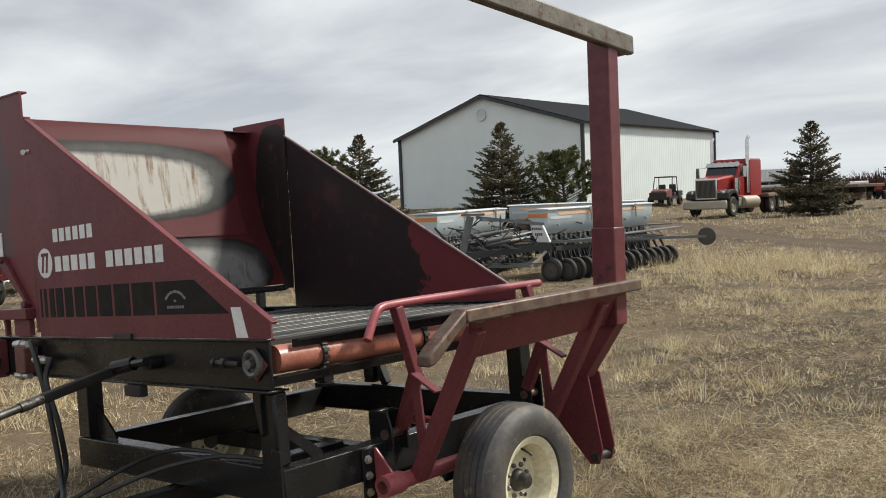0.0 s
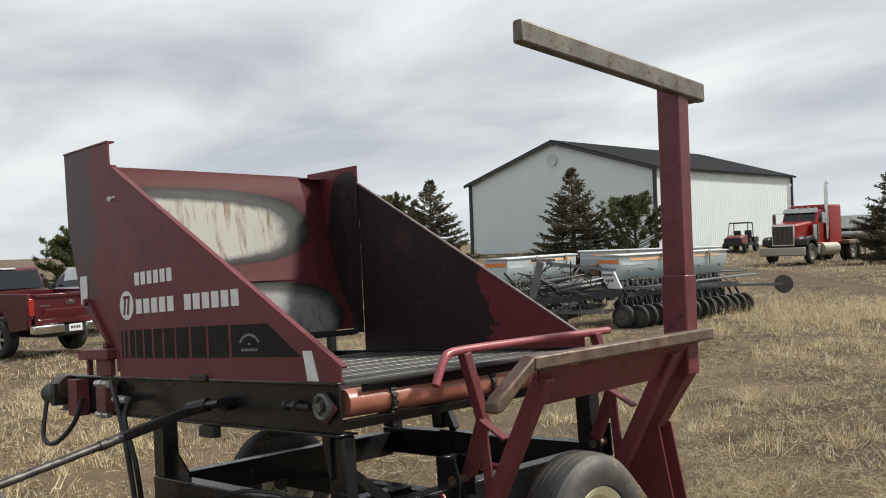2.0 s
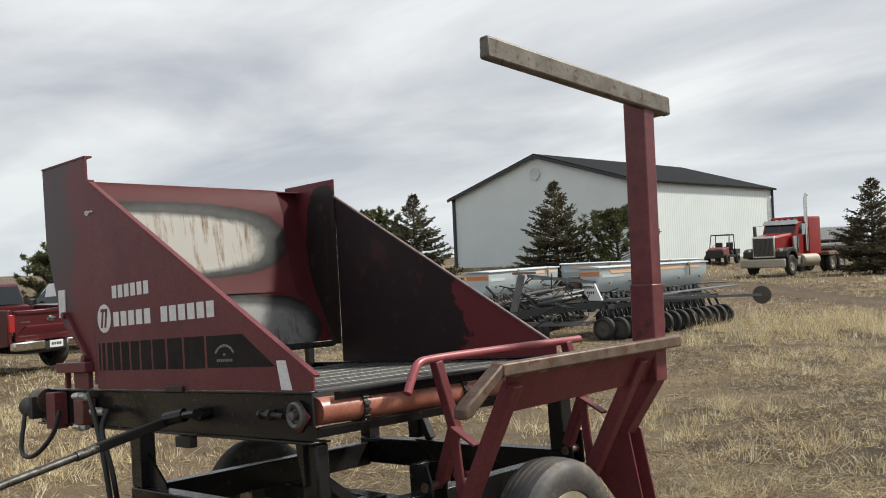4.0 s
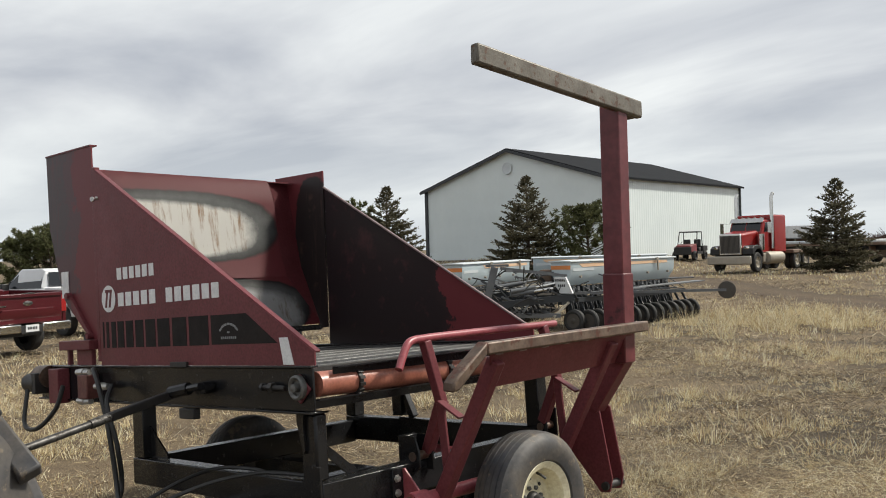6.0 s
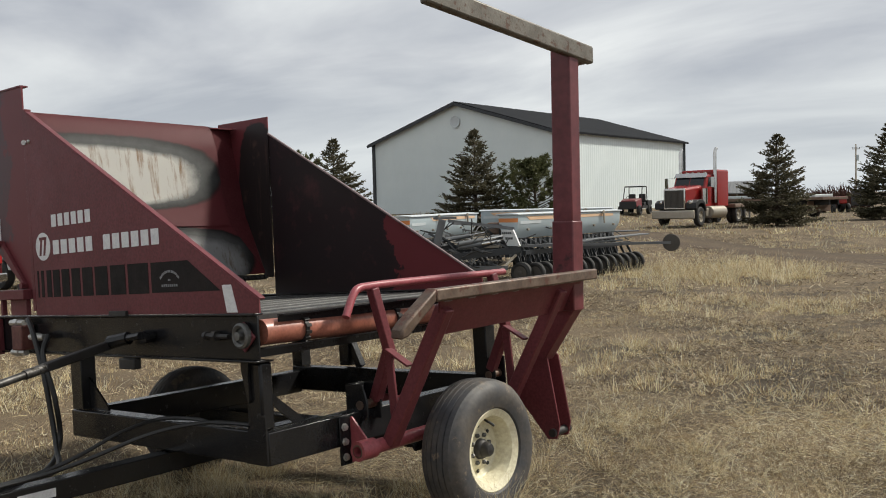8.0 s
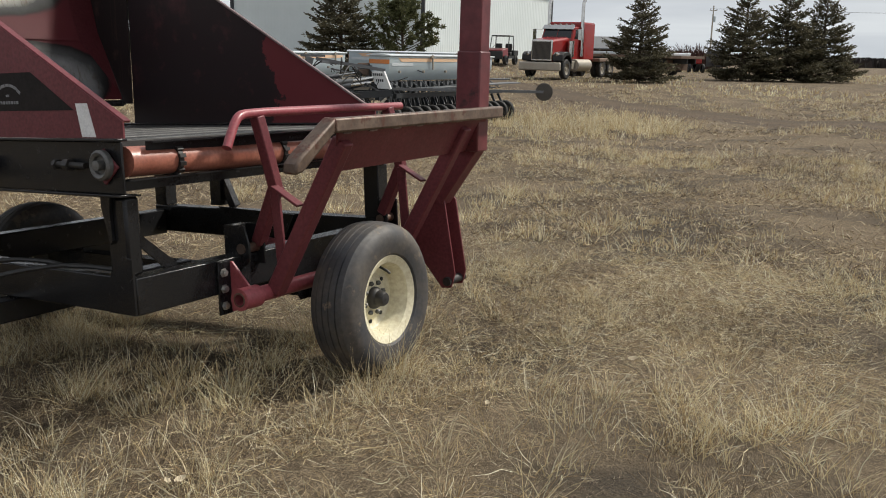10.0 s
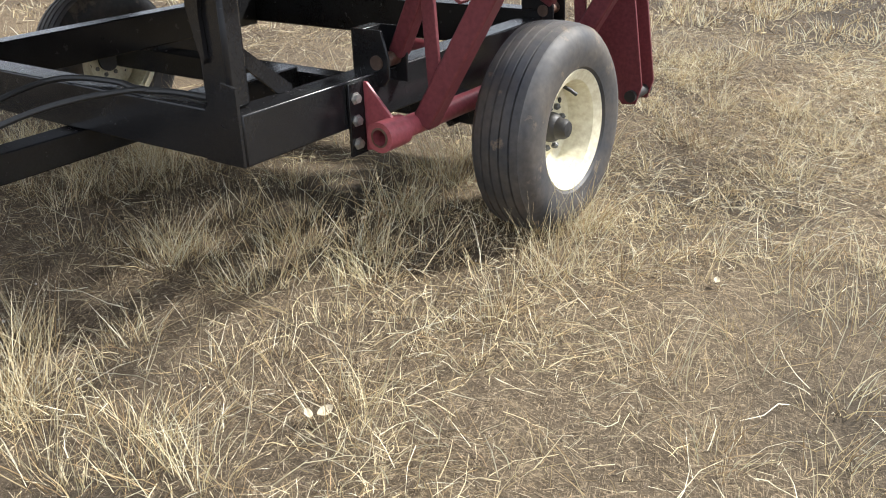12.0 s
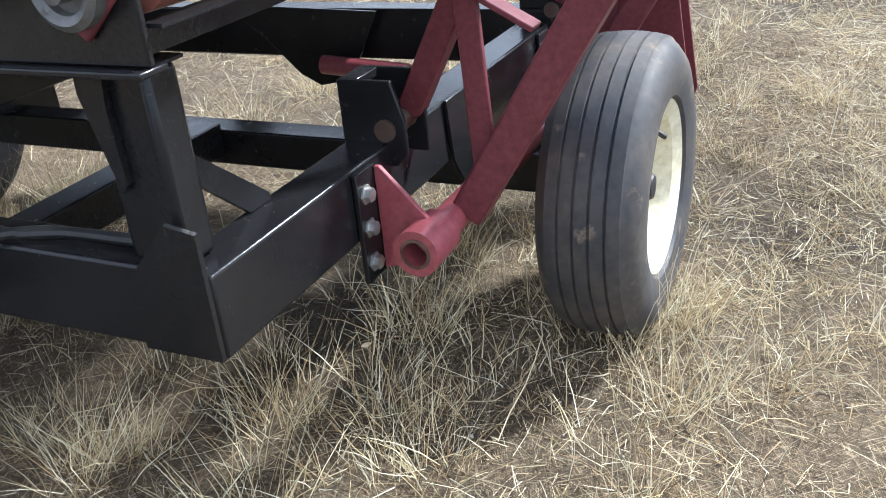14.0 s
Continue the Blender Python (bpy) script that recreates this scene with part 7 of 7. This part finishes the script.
build_scrub(16.0, 100, 5.5, 2.5, 1)
build_scrub(17.2, 104, 3.0, 1.5, 2)


def build_small_tractor():
    x, y = polar(16.3, 84)
    t = thing("old_tractor", "small red and black tractor parked in the yard", "tractor", pose(x, y, gz(x, y), 0, 0, 35))
    bm = BM(); box(bm, (-0.4, -1.6, 0.75), (0.4, 0.2, 1.35)); part("hood", bm, TRUCK_RED, t, bevel=0.08)
    bm = BM(); box(bm, (-0.55, 0.2, 0.7), (0.55, 1.3, 1.25)); part("seat_deck", bm, BLACKISH, t, bevel=0.05)
    bm = BM(); box(bm, (1.6, -0.9, 0.5), (2.9, 0.9, 1.9)); part("loader", bm, BLACKISH, t, bevel=0.1)
    for s in (-1, 1):
        road_wheel(t, s * 0.75, 0.8, 0.65, 0.65, 0.35, BLACKISH, s)
        road_wheel(t, s * 0.6, -1.3, 0.38, 0.38, 0.22, BLACKISH, s)


build_small_tractor()


def build_strips():
    """Old snow and dark hedge rows far out on the plain."""
    for az, d, L, w, turn in ((4.9, 300, 80, 9, 62), (0.9, 330, 120, 9, 58), (-2.5, 310, 60, 8, 50), (7.0, 420, 90, 10, 70), (2.0, 460, 160, 10, 75)):
        x, y = polar(az, d)
        bm = BM()
        pts = []
        for i in range(25):
            s = -L / 2 + L * i / 24
            k = w / 2 * (1 - (2 * s / L) ** 4) * (0.7 + 0.5 * noise.noise((s * 0.1, az, 0)))
            pts.append((s, k))
        M = pose(x, y, 0, 0, 0, turn)
        out = [M @ Vector((s, k, 0)) for s, k in pts] + [M @ Vector((s, -k * 0.7, 0)) for s, k in pts[::-1]]
        r = [bm.verts.new((p.x, p.y, gz(p.x, p.y) + 0.25)) for p in out]
        q = [bm.verts.new((p.x, p.y, gz(p.x, p.y) - 0.2)) for p in out]
        bm.faces.new(r)
        for i in range(len(r)):
            j = (i + 1) % len(r)
            bm.faces.new((r[i], r[j], q[j], q[i]))
        ob = mesh_object("snow_drift", bm, SNOW)
        tagged(ob, "long melting strip of old snow on the plain", "snow drift", "snow drifts")
    for az, d, L, turn in ((4.2, 290, 55, 62), (-2.9, 300, 24, 50), (6.6, 400, 70, 70)):
        x, y = polar(az, d)
        rg = np.random.default_rng(int(d))
        V, F = [], []
        for i in range(1500):
            s, o = (rg.random() - 0.5) * L, rg.normal(0, 1.3)
            p = np.array([s * math.cos(radians(turn)) - o * math.sin(radians(turn)), s * math.sin(radians(turn)) + o * math.cos(radians(turn)), 0])
            hgt, wd, a = 1.2 + 1.8 * rg.random(), 0.5 + 0.5 * rg.random(), rg.random() * 3.14
            sd = np.array([math.cos(a) * wd, math.sin(a) * wd, 0])
            b = len(V)
            V += [p - sd, p + sd, p + sd * 0.4 + (0, 0, hgt), p - sd * 0.5 + (0, 0, hgt * 0.9)]
            F += [b, b + 1, b + 2, b + 3]
        me = array_mesh("hedge_row", np.array(V), np.array(F), 4, HEDGE)
        ob = new("hedge_row", me)
        ob.matrix_world = pose(x, y, gz(x, y) - 0.1)
        tagged(ob, "dark leafless hedge row far across the plain", "hedge", "hedge rows")


build_strips()
